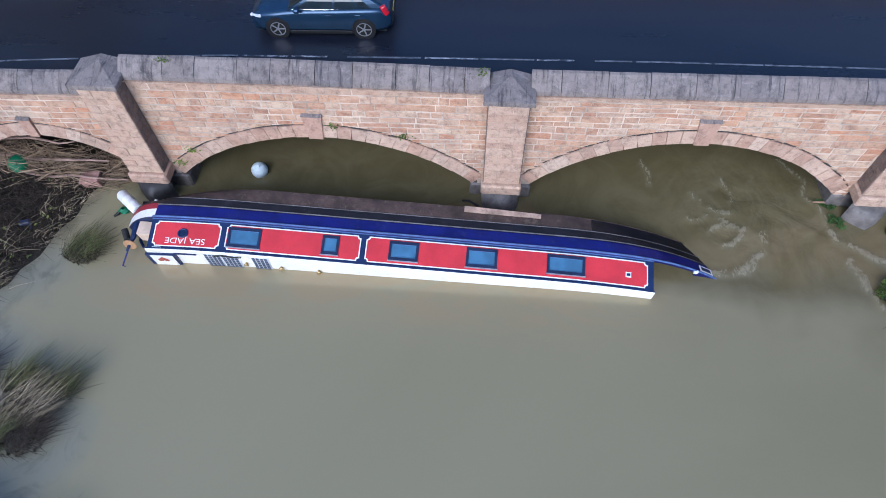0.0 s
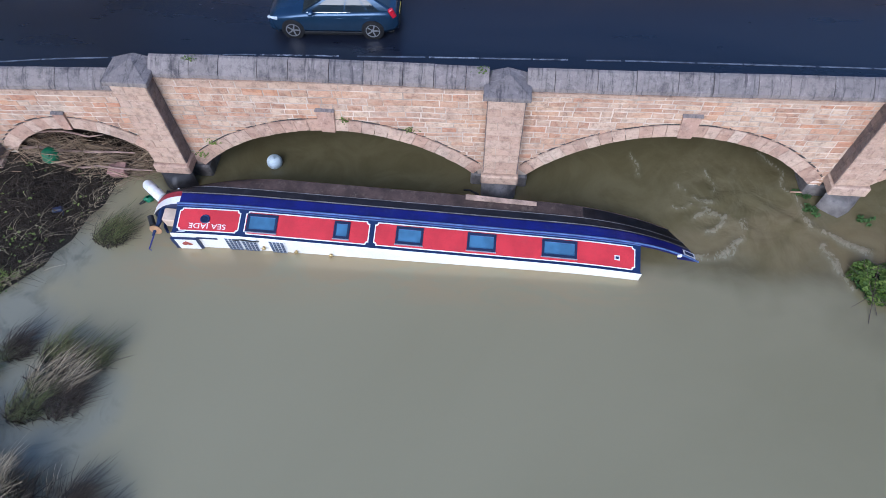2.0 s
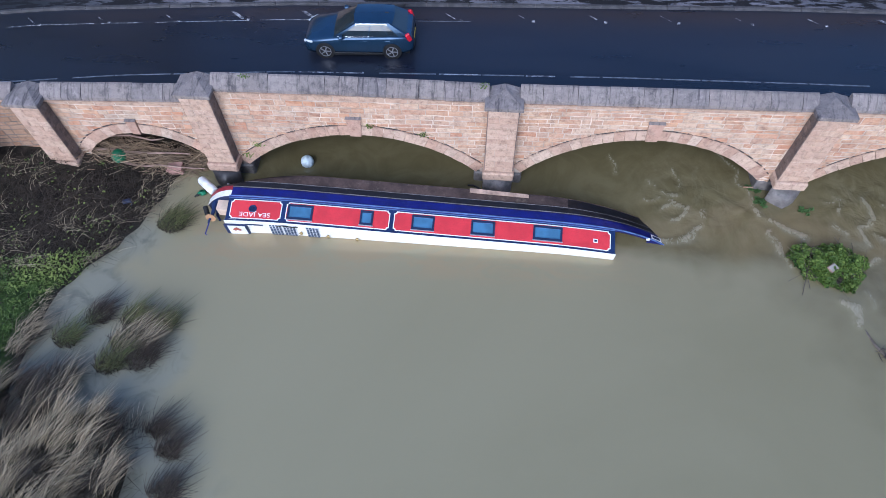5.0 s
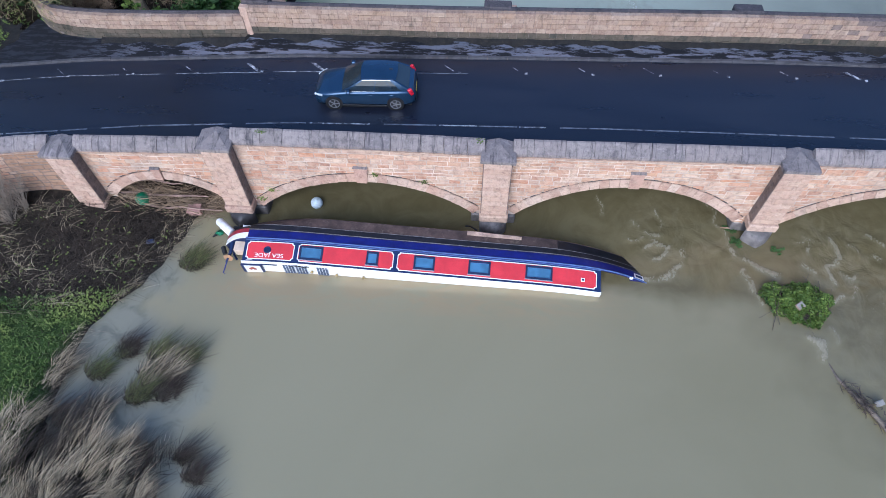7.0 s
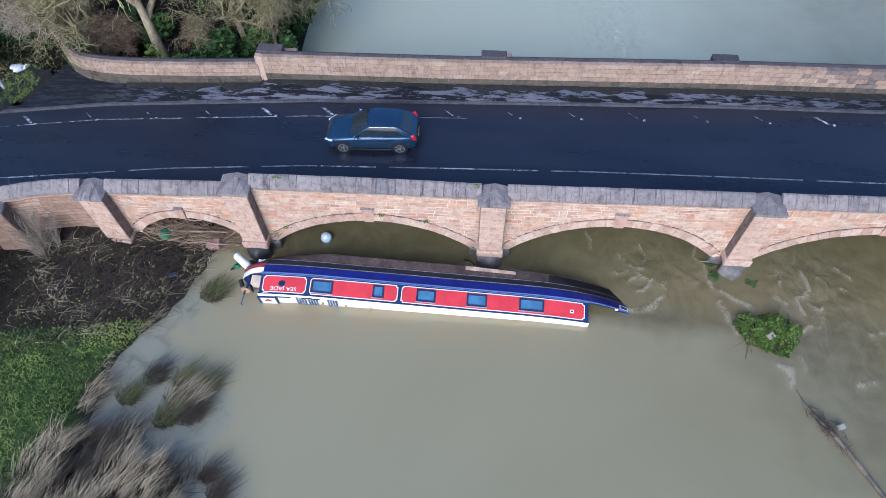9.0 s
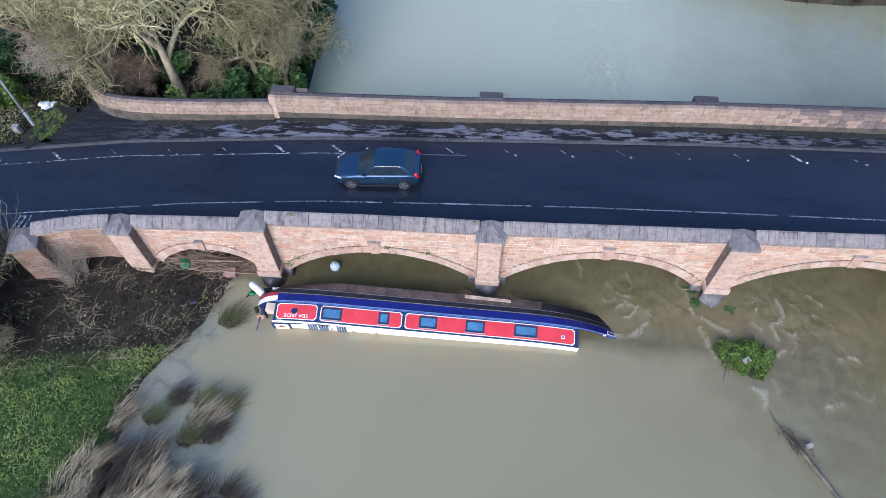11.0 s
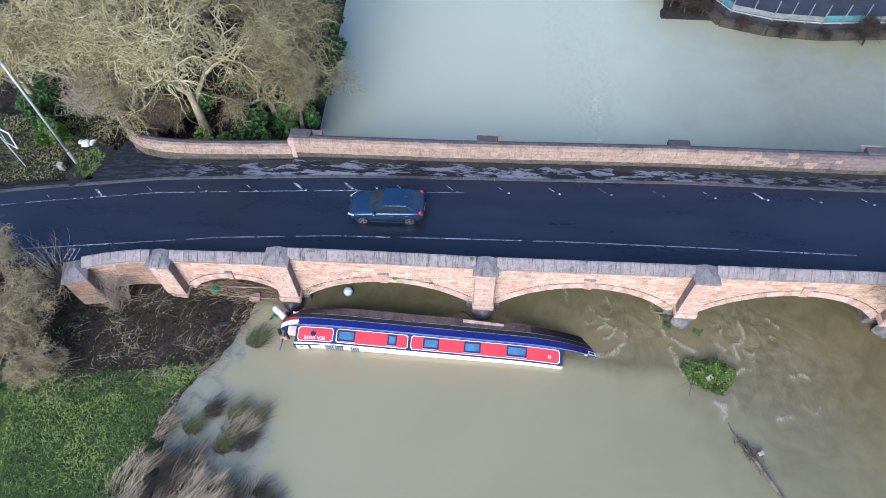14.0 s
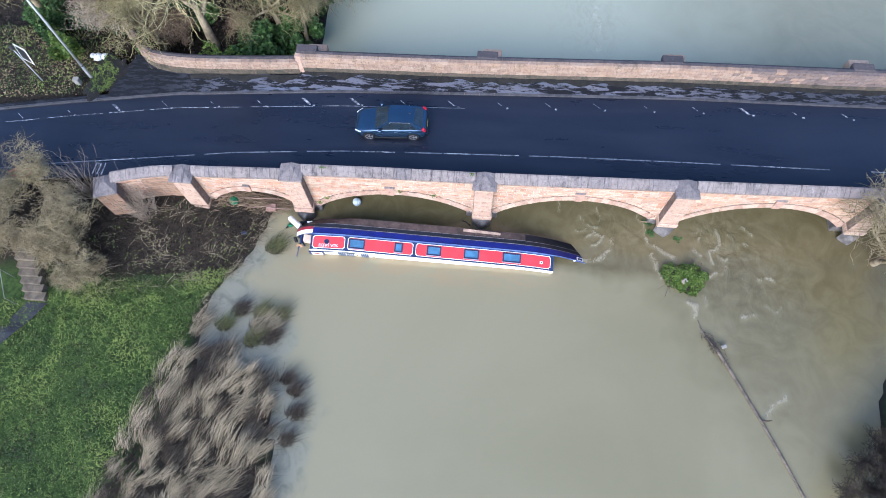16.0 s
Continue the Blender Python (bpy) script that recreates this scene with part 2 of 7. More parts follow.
def ground_material():
    n = Nodes("bank soil and turf")
    sep = n.add("ShaderNodeSeparateXYZ")
    n.link(n.pos, sep.inputs[0])
    y, z = sep.outputs[1], sep.outputs[2]
    big, mid, fine = n.noise(0.35, 4), n.noise(2.5, 6, 0.7), n.noise(25, 4, 0.7)
    turf = n.mix(n.span(mid, 0.35, 0.65), (0.026, 0.044, 0.012), (0.060, 0.098, 0.024))
    soil = n.mix(n.span(mid, 0.35, 0.65), (0.014, 0.011, 0.009), (0.042, 0.032, 0.023))
    edge = n.math("ADD", y, n.math("MULTIPLY", n.math("SUBTRACT", mid, 0.5), 2.5))
    col = n.mix(n.span(edge, -6.6, -5.2), turf, soil)
    col = n.mix(n.span(z, 0.02, 0.22, 1.0, 0.0), col, (0.030, 0.027, 0.022))
    col = n.mix(n.span(fine, 0.5, 0.8, 0, 0.5), col, (0.02, 0.025, 0.01))
    n.bump(n.math("ADD", mid, fine), 0.8, 0.08)
    return n.done(col, 0.95, spec=0.2)


def leaf_material(name, tones, rough=0.6, patches=None):
    n = Nodes(name)
    k = len(tones)
    g = n.add("ShaderNodeNewGeometry").outputs["Random Per Island"]
    col = n.ramp(g, [((i + 0.5) / k, c) for i, c in enumerate(tones)])
    col = n.mix(n.span(n.noise(0.9, 3), 0.35, 0.7, 0, 0.5), col, tuple(x * 0.55 for x in tones[0]))
    col = n.mix(n.span(n.noise(0.28, 4, 0.6), 0.45, 0.68, 0, 0.55), col, tuple(min(1.0, x * 1.25) for x in tones[-1]))
    if patches:
        big = n.noise(0.30, 5, 0.66, warp=0.8)
        col = n.mix(n.span(big, 0.34, 0.47, 0.8, 0), col, patches[0])
        col = n.mix(n.span(big, 0.46, 0.60, 0, 0.85), col, patches[1])
        col = n.mix(n.span(n.noise(1.4, 5, 0.7), 0.56, 0.68, 0, 0.6), col, patches[2])
    return n.done(col, rough, spec=0.3)


ASPHALT, FOOTWAY, ROADPAINT = asphalt(), footway(), worn_paint()
FAINTPAINT = plain("faint line paint", (0.17, 0.178, 0.20), 0.6, 0.5, 4, 30, 0.0)
WATER, GROUND = water_material(), ground_material()
KERBSTONE = plain("kerb stone", (0.068, 0.066, 0.072), 0.6, 0.3, 3)
GRASS = leaf_material("grass and weed leaves", [(0.064, 0.104, 0.018), (0.116, 0.180, 0.028), (0.076, 0.122, 0.020), (0.175, 0.225, 0.055)], 0.6, ((0.034, 0.056, 0.022), (0.245, 0.300, 0.068), (0.155, 0.135, 0.058)))
IVY = leaf_material("dark evergreen leaves", [(0.024, 0.052, 0.014), (0.048, 0.10, 0.022), (0.034, 0.075, 0.017), (0.075, 0.14, 0.032)])
BRIGHTLEAF = leaf_material("bright green leaves", [(0.050, 0.088, 0.012), (0.105, 0.165, 0.022), (0.065, 0.112, 0.015), (0.170, 0.225, 0.042)])
STRAW = leaf_material("dry reed straw", [(0.36, 0.29, 0.175), (0.64, 0.54, 0.36), (0.12, 0.09, 0.06), (0.52, 0.43, 0.275), (0.055, 0.045, 0.032)], 0.75)
DEADSTALK = leaf_material("dead brown stalks", [(0.034, 0.026, 0.019), (0.090, 0.069, 0.047), (0.016, 0.013, 0.010), (0.046, 0.035, 0.025)], 0.85)
SEDGE = leaf_material("green sedge", [(0.09, 0.10, 0.03), (0.15, 0.15, 0.05), (0.22, 0.18, 0.09), (0.06, 0.08, 0.025)], 0.7)
WILLOW = leaf_material("pale willow bark and shoots", [(0.30, 0.25, 0.11), (0.46, 0.40, 0.19), (0.14, 0.11, 0.055), (0.56, 0.50, 0.27)], 0.8)
BRUSH = leaf_material("brown brushwood", [(0.30, 0.21, 0.125), (0.17, 0.12, 0.075), (0.44, 0.33, 0.21), (0.10, 0.07, 0.05)], 0.85)
GREYTWIG = leaf_material("grey thorn twigs", [(0.27, 0.215, 0.12), (0.38, 0.31, 0.185), (0.17, 0.13, 0.075), (0.32, 0.27, 0.15)], 0.85)
PALETWIG = leaf_material("pale grey twigs", [(0.30, 0.24, 0.18), (0.40, 0.33, 0.25), (0.19, 0.145, 0.11), (0.35, 0.29, 0.22)], 0.85)
OLIVETWIG = leaf_material("olive brown shoots", [(0.16, 0.135, 0.07), (0.24, 0.21, 0.10), (0.12, 0.09, 0.055), (0.32, 0.28, 0.14)], 0.85)
BARK = plain("pale lichened bark", (0.30, 0.24, 0.15), 0.9, 0.4, 2.5, 18, 0.9)
LOGBARK = plain("sodden grey-brown log bark", (0.15, 0.12, 0.09), 0.8, 0.4, 3, 25, 0.8, dirt=((0.05, 0.04, 0.03), 0.7))
DARKBARK = plain("dark wet wood", (0.075, 0.055, 0.04), 0.75, 0.4, 3, 25, 0.8)


# ---- building helpers ----
class Geo:
    """Vertices and faces of one mesh."""

    def __init__(self):
        self.v, self.f = [], []

    def quadgrid(self, rows):
        """A sheet through rows of points of equal length."""
        k, n = len(self.v), len(rows[0])
        for r in rows:
            self.v.extend(tuple(p) for p in r)
        for i in range(len(rows) - 1):
            for j in range(n - 1):
                a = k + i * n + j
                self.f.append((a, a + 1, a + n + 1, a + n))
        return self

    def box(self, x0, x1, y0, y1, z0, z1, m=None):
        k = len(self.v)
        pts = [(x, y, z) for z in (z0, z1) for y in (y0, y1) for x in (x0, x1)]
        self.v.extend(tuple(m @ Vector(p)) if m else p for p in pts)
        self.f.extend(tuple(k + i for i in q) for q in ((0, 2, 3, 1), (4, 5, 7, 6), (0, 1, 5, 4), (1, 3, 7, 5), (3, 2, 6, 7), (2, 0, 4, 6)))
        return self

    def bevelbox(self, x0, x1, y0, y1, z0, z1, b=0.02, m=None):
        """A box with all edges cut off."""
        k = len(self.v)
        c, h = Vector(((x0 + x1) / 2, (y0 + y1) / 2, (z0 + z1) / 2)), ((x1 - x0) / 2, (y1 - y0) / 2, (z1 - z0) / 2)
        bm = bmesh.new()
        bmesh.ops.create_cube(bm, size=1)
        for v in bm.verts:
            v.co = Vector([c[i] + 2 * h[i] * v.co[i] for i in range(3)])
        bmesh.ops.bevel(bm, geom=bm.edges[:], offset=b, segments=1, affect="EDGES")
        bm.verts.index_update()
        self.v.extend(tuple(m @ v.co) if m else tuple(v.co) for v in bm.verts)
        self.f.extend(tuple(k + v.index for v in f.verts) for f in bm.faces)
        bm.free()
        return self

    def prism(self, front, back):
        """Two outlines of equal length, joined."""
        k, n = len(self.v), len(front)
        self.v.extend(tuple(p) for p in front)
        self.v.extend(tuple(p) for p in back)
        self.f.append(tuple(k + i for i in range(n)))
        self.f.append(tuple(k + n + i for i in reversed(range(n))))
        for i in range(n):
            j = (i + 1) % n
            self.f.append((k + j, k + i, k + n + i, k + n + j))
        return self

    def tube(self, pts, radii, sides=6, cap=True):
        """A round bar along points."""
        k = len(self.v)
        pts = [Vector(p) for p in pts]
        n = len(pts)
        for i, p in enumerate(pts):
            d = (pts[min(i + 1, n - 1)] - pts[max(i - 1, 0)]).normalized()
            a = d.orthogonal().normalized() if abs(d.z) > 0.95 else d.cross(Vector((0, 0, 1))).normalized()
            b = d.cross(a)
            r = radii[i] if isinstance(radii, (list, tuple)) else radii
            for s in range(sides):
                w = 2 * math.pi * s / sides
                self.v.append(tuple(p + (a * math.cos(w) + b * math.sin(w)) * r))
        for i in range(n - 1):
            for s in range(sides):
                q = (s + 1) % sides
                self.f.append((k + i * sides + s, k + i * sides + q, k + (i + 1) * sides + q, k + (i + 1) * sides + s))
        if cap:
            self.f.append(tuple(k + s for s in reversed(range(sides))))
            self.f.append(tuple(k + (n - 1) * sides + s for s in range(sides)))
        return self

    def lathe(self, profile, m=None, sides=20):
        """A turned body: (radius, height) pairs round z."""
        k = len(self.v)
        for r, z in profile:
            for s in range(sides):
                w = 2 * math.pi * s / sides
                p = Vector((r * math.cos(w), r * math.sin(w), z))
                self.v.append(tuple(m @ p) if m else tuple(p))
        for i in range(len(profile) - 1):
            for s in range(sides):
                q = (s + 1) % sides
                self.f.append((k + i * sides + s, k + i * sides + q, k + (i + 1) * sides + q, k + (i + 1) * sides + s))
        self.f.append(tuple(k + s for s in reversed(range(sides))))
        e = k + (len(profile) - 1) * sides
        self.f.append(tuple(e + s for s in range(sides)))
        return self

    def move(self, m):
        self.v = [tuple(m @ Vector(p)) for p in self.v]
        return self

    def mesh(self, name, material, smooth=False):
        me = bpy.data.meshes.new(name)
        me.from_pydata(self.v, [], self.f)
        me.materials.append(material)
        if smooth:
            me.shade_smooth()
        me.update()
        return me


def part(name, geo, material, parent=None, label="", smooth=False):
    """Links one mesh as a part under a thing, or at top level."""
    ob = new(name, geo.mesh(name, material, smooth))
    ob.parent = parent
    if label:
        ob["label"] = label
    return ob


def empty(name, m=None, **tags):
    ob = new(name)
    ob.empty_display_size = 0.2
    if m:
        ob.matrix_world = m
    return tagged(ob, **tags)


def lerp(x, table):
    xs, ys = zip(*table)
    return float(np.interp(x, xs, ys))


# ---- the plan: x along the bridge, y across the river, z up from the water ----
def face_y(x):
    """The upstream face of the bridge, which bends at its left end."""
    return -0.15 + 0.025 * x - (0.035 * (-17.5 - x) ** 2 if x < -17.5 else 0.0)


NEAR_LINE = [(-80, -9), (-32, -1.0), (-26, 0.0), (-21, 0.62), (-15, 1.38), (-8.5, 1.85), (-2, 2.12), (4.5, 2.35), (11, 2.46), (20, 2.56), (80, 3.4)]
FAR_KERB = [(-80, -4), (-32, 3.4), (-26.4, 4.35), (-19.6, 5.35), (-9.2, 6.05), (1, 6.5), (11.3, 6.92), (21, 7.05), (80, 8.3)]
FAR_WALL = [(-12, 7.38), (-2.4, 7.56), (11, 8.05), (21, 8.2), (80, 9.6)]
BANK = [(-60, -27), (-25, -20.5), (-18, -17.3), (-15, -16.4), (-12, -15.7), (-9.5, -16.0), (-7.2, -16.0), (-6, -15.5), (-5.2, -14.95), (-4.4, -14.3), (-3, -13.7), (-2, -13.4), (-0.5, -13.0), (2, -12.6), (9, -12.9), (13, -12.2), (20, -12.4), (30, -13.0), (40, -14), (90, -20)]
COPE_TOP, COPE_LOW, LEFT_DROP = 4.95, 4.45, 0.55
PIERS = (-17.5, -10.95, 0.0, 11.25, 22.4)
# arches: middle, half span, springing height, crown height
ARCHES = ((-14.12, 2.42, 0.95, 2.16), (-5.5, 4.62, 0.55, 2.42), (5.55, 4.65, 0.6, 2.62), (16.9, 4.75, 0.5, 2.72), (28.2, 4.8, 0.5, 2.7))
RING = 0.46


def road_z(x):
    return 3.45 - 0.022 * max(0.0, -x - 9)


def arch_curve(a, grow, x):
    """The height of an arch's curve, grown outwards, at x; None outside of it."""
    c, h, z0, z1 = a
    rise = z1 - z0
    r = (h * h + rise * rise) / (2 * rise)
    q = (r + grow) ** 2 - (x - c) ** 2
    return z1 - r + math.sqrt(q) if q > 0 else None


def above_arches(x, grow=0.0, base=-1.0):
    """The lowest height of walling at x."""
    for a in ARCHES:
        c, h, z0, z1 = a
        if abs(x - c) < h + grow * 0.75:
            z = arch_curve(a, grow, x)
            if z is not None:
                return max(base, z)
    return base


# ---- ground, water, road ----
def ground_height(x, y):
    n = noise.noise((x * 0.35, y * 0.35, 0)) * 0.22 + noise.noise((x * 1.3, y * 1.3, 3)) * 0.07
    left = lerp(y, BANK) - x
    right = x - lerp(y, [(-60, 22), (-20, 20.5), (-10, 22.5), (-3, 25), (4, 33), (12, 36), (22, 34), (60, 30)])
    terrace = min(y - 27.5, x - 13 - (y - 27) * 0.3)
    d = max(left, right, terrace)
    if -26 < y < -10.2 and d < 0:
        # the mud flat on which the reeds stand
        bar = min(lerp(y, [(-24, -10.8), (-17, -10.2), (-13, -10.6), (-11.5, -11.2), (-10.3, -14.2)]) - x, -10.1 - y)
        if bar > 0:
            return -0.02 + 0.05 * min(1.0, bar) + 0.16 * noise.noise((x * 0.8, y * 0.8, 5)) + 0.08 * noise.noise((x * 2, y * 2, 1))
    if d < 0:
        return max(-1.6, -0.12 + 0.5 * d)
    h = 0.05 + 0.55 * (1 - math.exp(-d / 1.6)) + n * min(1.0, d / 2)
    if left > 0:
        wall = math.exp(-((y + 0.5) / 2.2) ** 2) if y < -0.5 else 1.0
        h += 0.75 * wall * min(1.0, max(0.0, (-14.5 - x) / 5))
        # the embankment that carries the road
        e = min(1.0, max(0.0, (-21.5 - x) / 5.0))
        s = 1.0 if -1.0 < y < 8.5 else math.exp(-(((y + 1.0) if y < 0 else (y - 8.5)) / 3.6) ** 2)
        h = max(h, h + (road_z(x) - 0.12 - h) * e * s)
        if y > 8.0:
            h = max(h, 0.3 + 1.6 * (1 - math.exp(-d / 2.5)) + n)
    if -0.8 < y - 0.03 * x < 8.4 and x > -22:
        h = min(h, 1.6)
    return h


def axis_steps(lo, hi, a, b, step):
    """Coordinates, close between a and b and wider outwards."""
    out, s, x = [], step, a
    while x > lo:
        s *= 1.25
        x -= s
        out.append(max(x, lo))
    out = out[::-1]
    out += list(np.arange(a, b, step))
    s, x = step, b
    while x < hi:
        out.append(x)
        s *= 1.25
        x += s
    return out + [hi]


def build_ground():
    xs, ys = axis_steps(-600, 600, -34, 36, 0.5), axis_steps(-600, 600, -24, 34, 0.5)
    g = Geo().quadgrid([[(x, y, ground_height(x, y)) for x in xs] for y in ys])
    tagged(part("ground", g, GROUND, smooth=True), "muddy river bank with rough green turf", "ground", kind="structure")
    build_water()


# the crests of standing waves and wakes, as lines in plan with their width and strength
WAKES = (
    ([(6.3, -2.68), (6.9, -2.51), (7.48, -2.26), (8.02, -1.74), (8.2, -1.2)], 0.17, 1.0),
    ([(6.6, -2.72), (7.2, -2.6), (7.7, -2.35)], 0.12, 0.7),
    ([(7.22, 0.85), (7.38, 0.3), (7.3, 0.0)], 0.10, 0.6),
    ([(6.85, -0.2), (7.07, -0.44), (7.35, -0.42)], 0.12, 0.8),
    ([(6.95, -0.8), (7.16, -1.01), (7.58, -1.21), (7.75, -1.0)], 0.14, 1.0),
    ([(6.95, -1.75), (7.13, -1.69), (7.4, -1.42), (7.62, -1.36)], 0.13, 0.9),
    ([(6.55, -1.2), (6.79, -1.04), (6.95, -1.12)], 0.11, 0.7),
    ([(6.0, -0.62), (6.3, -0.68), (6.55, -0.60)], 0.10, 0.7),
    ([(6.1, 0.3), (6.2, 0.05), (6.45, -0.05)], 0.09, 0.5),
    ([(4.75, 1.66), (4.7, 1.0), (4.98, 0.51)], 0.10, 0.6),
    ([(8.1, 1.3), (8.0, 0.9), (8.2, 0.5)], 0.10, 0.3),
    ([(9.32, 1.83), (9.56, 1.2), (9.87, 0.47), (10.07, 0.1), (10.2, -0.6)], 0.12, 0.6),
    ([(10.2, -0.8), (10.35, -1.15), (10.73, -1.55), (11.26, -1.83), (11.9, -2.1)], 0.2, 1.0),
    ([(10.55, -2.1), (10.61, -2.5), (10.75, -3.0), (10.98, -3.4)], 0.12, 0.8),
    ([(13.0, -1.5), (13.2, -1.75), (13.35, -1.9)], 0.12, 0.6),
    ([(14.5, -0.2), (14.6, -0.57), (14.62, -0.95), (14.43, -1.29)], 0.15, 1.0),
    ([(14.3, -1.5), (14.03, -2.01), (14.1, -2.3)], 0.13, 0.9),
    ([(14.6, -1.95), (14.94, -2.11), (15.1, -1.9)], 0.12, 0.7),
    ([(14.9, -2.5), (14.77, -2.79), (14.65, -3.05)], 0.12, 0.8),
    ([(13.7, -3.25), (13.96, -3.17), (14.3, -3.0)], 0.14, 0.7),
    ([(15.3, -0.5), (15.46, -0.69), (15.4, -1.0)], 0.10, 0.7),
    ([(16.1, 0.1), (16.32, 0.0), (16.6, -0.2)], 0.11, 0.7),
    ([(15.9, -1.0), (16.2, -1.15), (16.35, -1.0)], 0.10, 0.6),
    ([(13.3, 0.0), (13.5, -0.5), (13.45, -0.9)], 0.11, 0.6),
    ([(13.0, -0.3), (13.5, -0.15), (13.9, -0.35)], 0.10, 0.5),
    ([(12.6, -4.85), (12.8, -5.12), (12.85, -5.5), (12.76, -5.9)], 0.2, 1.0),
    ([(13.4, -4.5), (13.6, -4.8), (13.5, -5.1)], 0.12, 0.5),
    ([(16.8, -3.1), (17.16, -3.26), (17.5, -3.2)], 0.16, 0.7),
    ([(15.5, -5.6), (15.86, -5.71), (16.3, -5.6)], 0.16, 0.6),
    ([(16.9, -4.9), (17.5, -5.1), (18.0, -4.9)], 0.14, 0.4),
    ([(16.2, -11.3), (16.6, -10.7), (17.4, -10.1)], 0.25, 0.5),
    ([(7.0, 18.8), (7.6, 16.5), (7.8, 15.0)], 0.4, 0.5),
    ([(8.2, 14.4), (7.6, 13.6), (8.0, 12.8)], 0.3, 0.5),
)
# still water along the bank, tinted greyish with darker blotches
BANK_TINT = [(-12.9, -1.6), (-12.95, -4.0), (-13.9, -5.7), (-12.9, -6.5), (-10.8, -7.2), (-10.4, -8.3), (-11.2, -9.7), (-10.7, -10.5), (-9.0, -11.4), (-8.7, -14), (-9.0, -18), (-9.3, -26), (-22, -26), (-18, -8), (-15.5, -4)]


def inside(x, y, poly):
    odd = False
    for (ax, ay), (bx, by) in zip(poly, poly[1:] + poly[:1]):
        if (ay > y) != (by > y) and x < (bx - ax) * (y - ay) / (by - ay) + ax:
            odd = not odd
    return odd


def line_distance(x, y, line):
    best = 1e9
    for (ax, ay), (bx, by) in zip(line, line[1:]):
        dx, dy = bx - ax, by - ay
        t = min(1.0, max(0.0, ((x - ax) * dx + (y - ay) * dy) / (dx * dx + dy * dy)))
        best = min(best, math.hypot(x - ax - t * dx, y - ay - t * dy))
    return best


def race_at(x, y):
    """How broken the water is: the outfall of the second and third arches."""
    def bump(cx, cy, rx, ry):
        return math.exp(-(((x - cx) / rx) ** 2 + ((y - cy) / ry) ** 2))
    r = 0.75 * bump(7.3, -0.3, 1.6, 2.2) + 0.6 * bump(9.8, -0.5, 1.4, 2.0) + 1.0 * bump(14.4, -0.8, 1.7, 2.6) + 0.6 * bump(17.0, -3.0, 3.0, 3.5) + 0.5 * bump(16.8, -10.6, 1.4, 1.6) + 0.5 * bump(7.4, 16.5, 1.6, 4.5) + 0.3 * bump(14.0, -6.5, 1.4, 1.5) + 0.35 * bump(2, 24, 9, 8)
    return min(1.0, r)


def dark_water_at(x, y):
    """Darker water: the main current, plus painted arch shade and bridge and bank reflections."""
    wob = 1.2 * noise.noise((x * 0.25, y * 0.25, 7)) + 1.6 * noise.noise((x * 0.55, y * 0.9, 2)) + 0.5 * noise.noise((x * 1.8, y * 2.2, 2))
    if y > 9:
        # the right bank's reflection, painted into the far water
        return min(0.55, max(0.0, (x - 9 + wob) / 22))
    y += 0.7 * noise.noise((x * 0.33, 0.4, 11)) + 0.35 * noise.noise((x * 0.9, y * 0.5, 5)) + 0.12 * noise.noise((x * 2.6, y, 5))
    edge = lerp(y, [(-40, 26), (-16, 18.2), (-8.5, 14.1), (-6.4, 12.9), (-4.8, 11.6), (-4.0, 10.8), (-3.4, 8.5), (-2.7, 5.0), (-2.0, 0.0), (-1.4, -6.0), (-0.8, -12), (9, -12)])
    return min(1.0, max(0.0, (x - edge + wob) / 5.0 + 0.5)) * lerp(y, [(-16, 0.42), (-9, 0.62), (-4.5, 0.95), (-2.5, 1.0)])


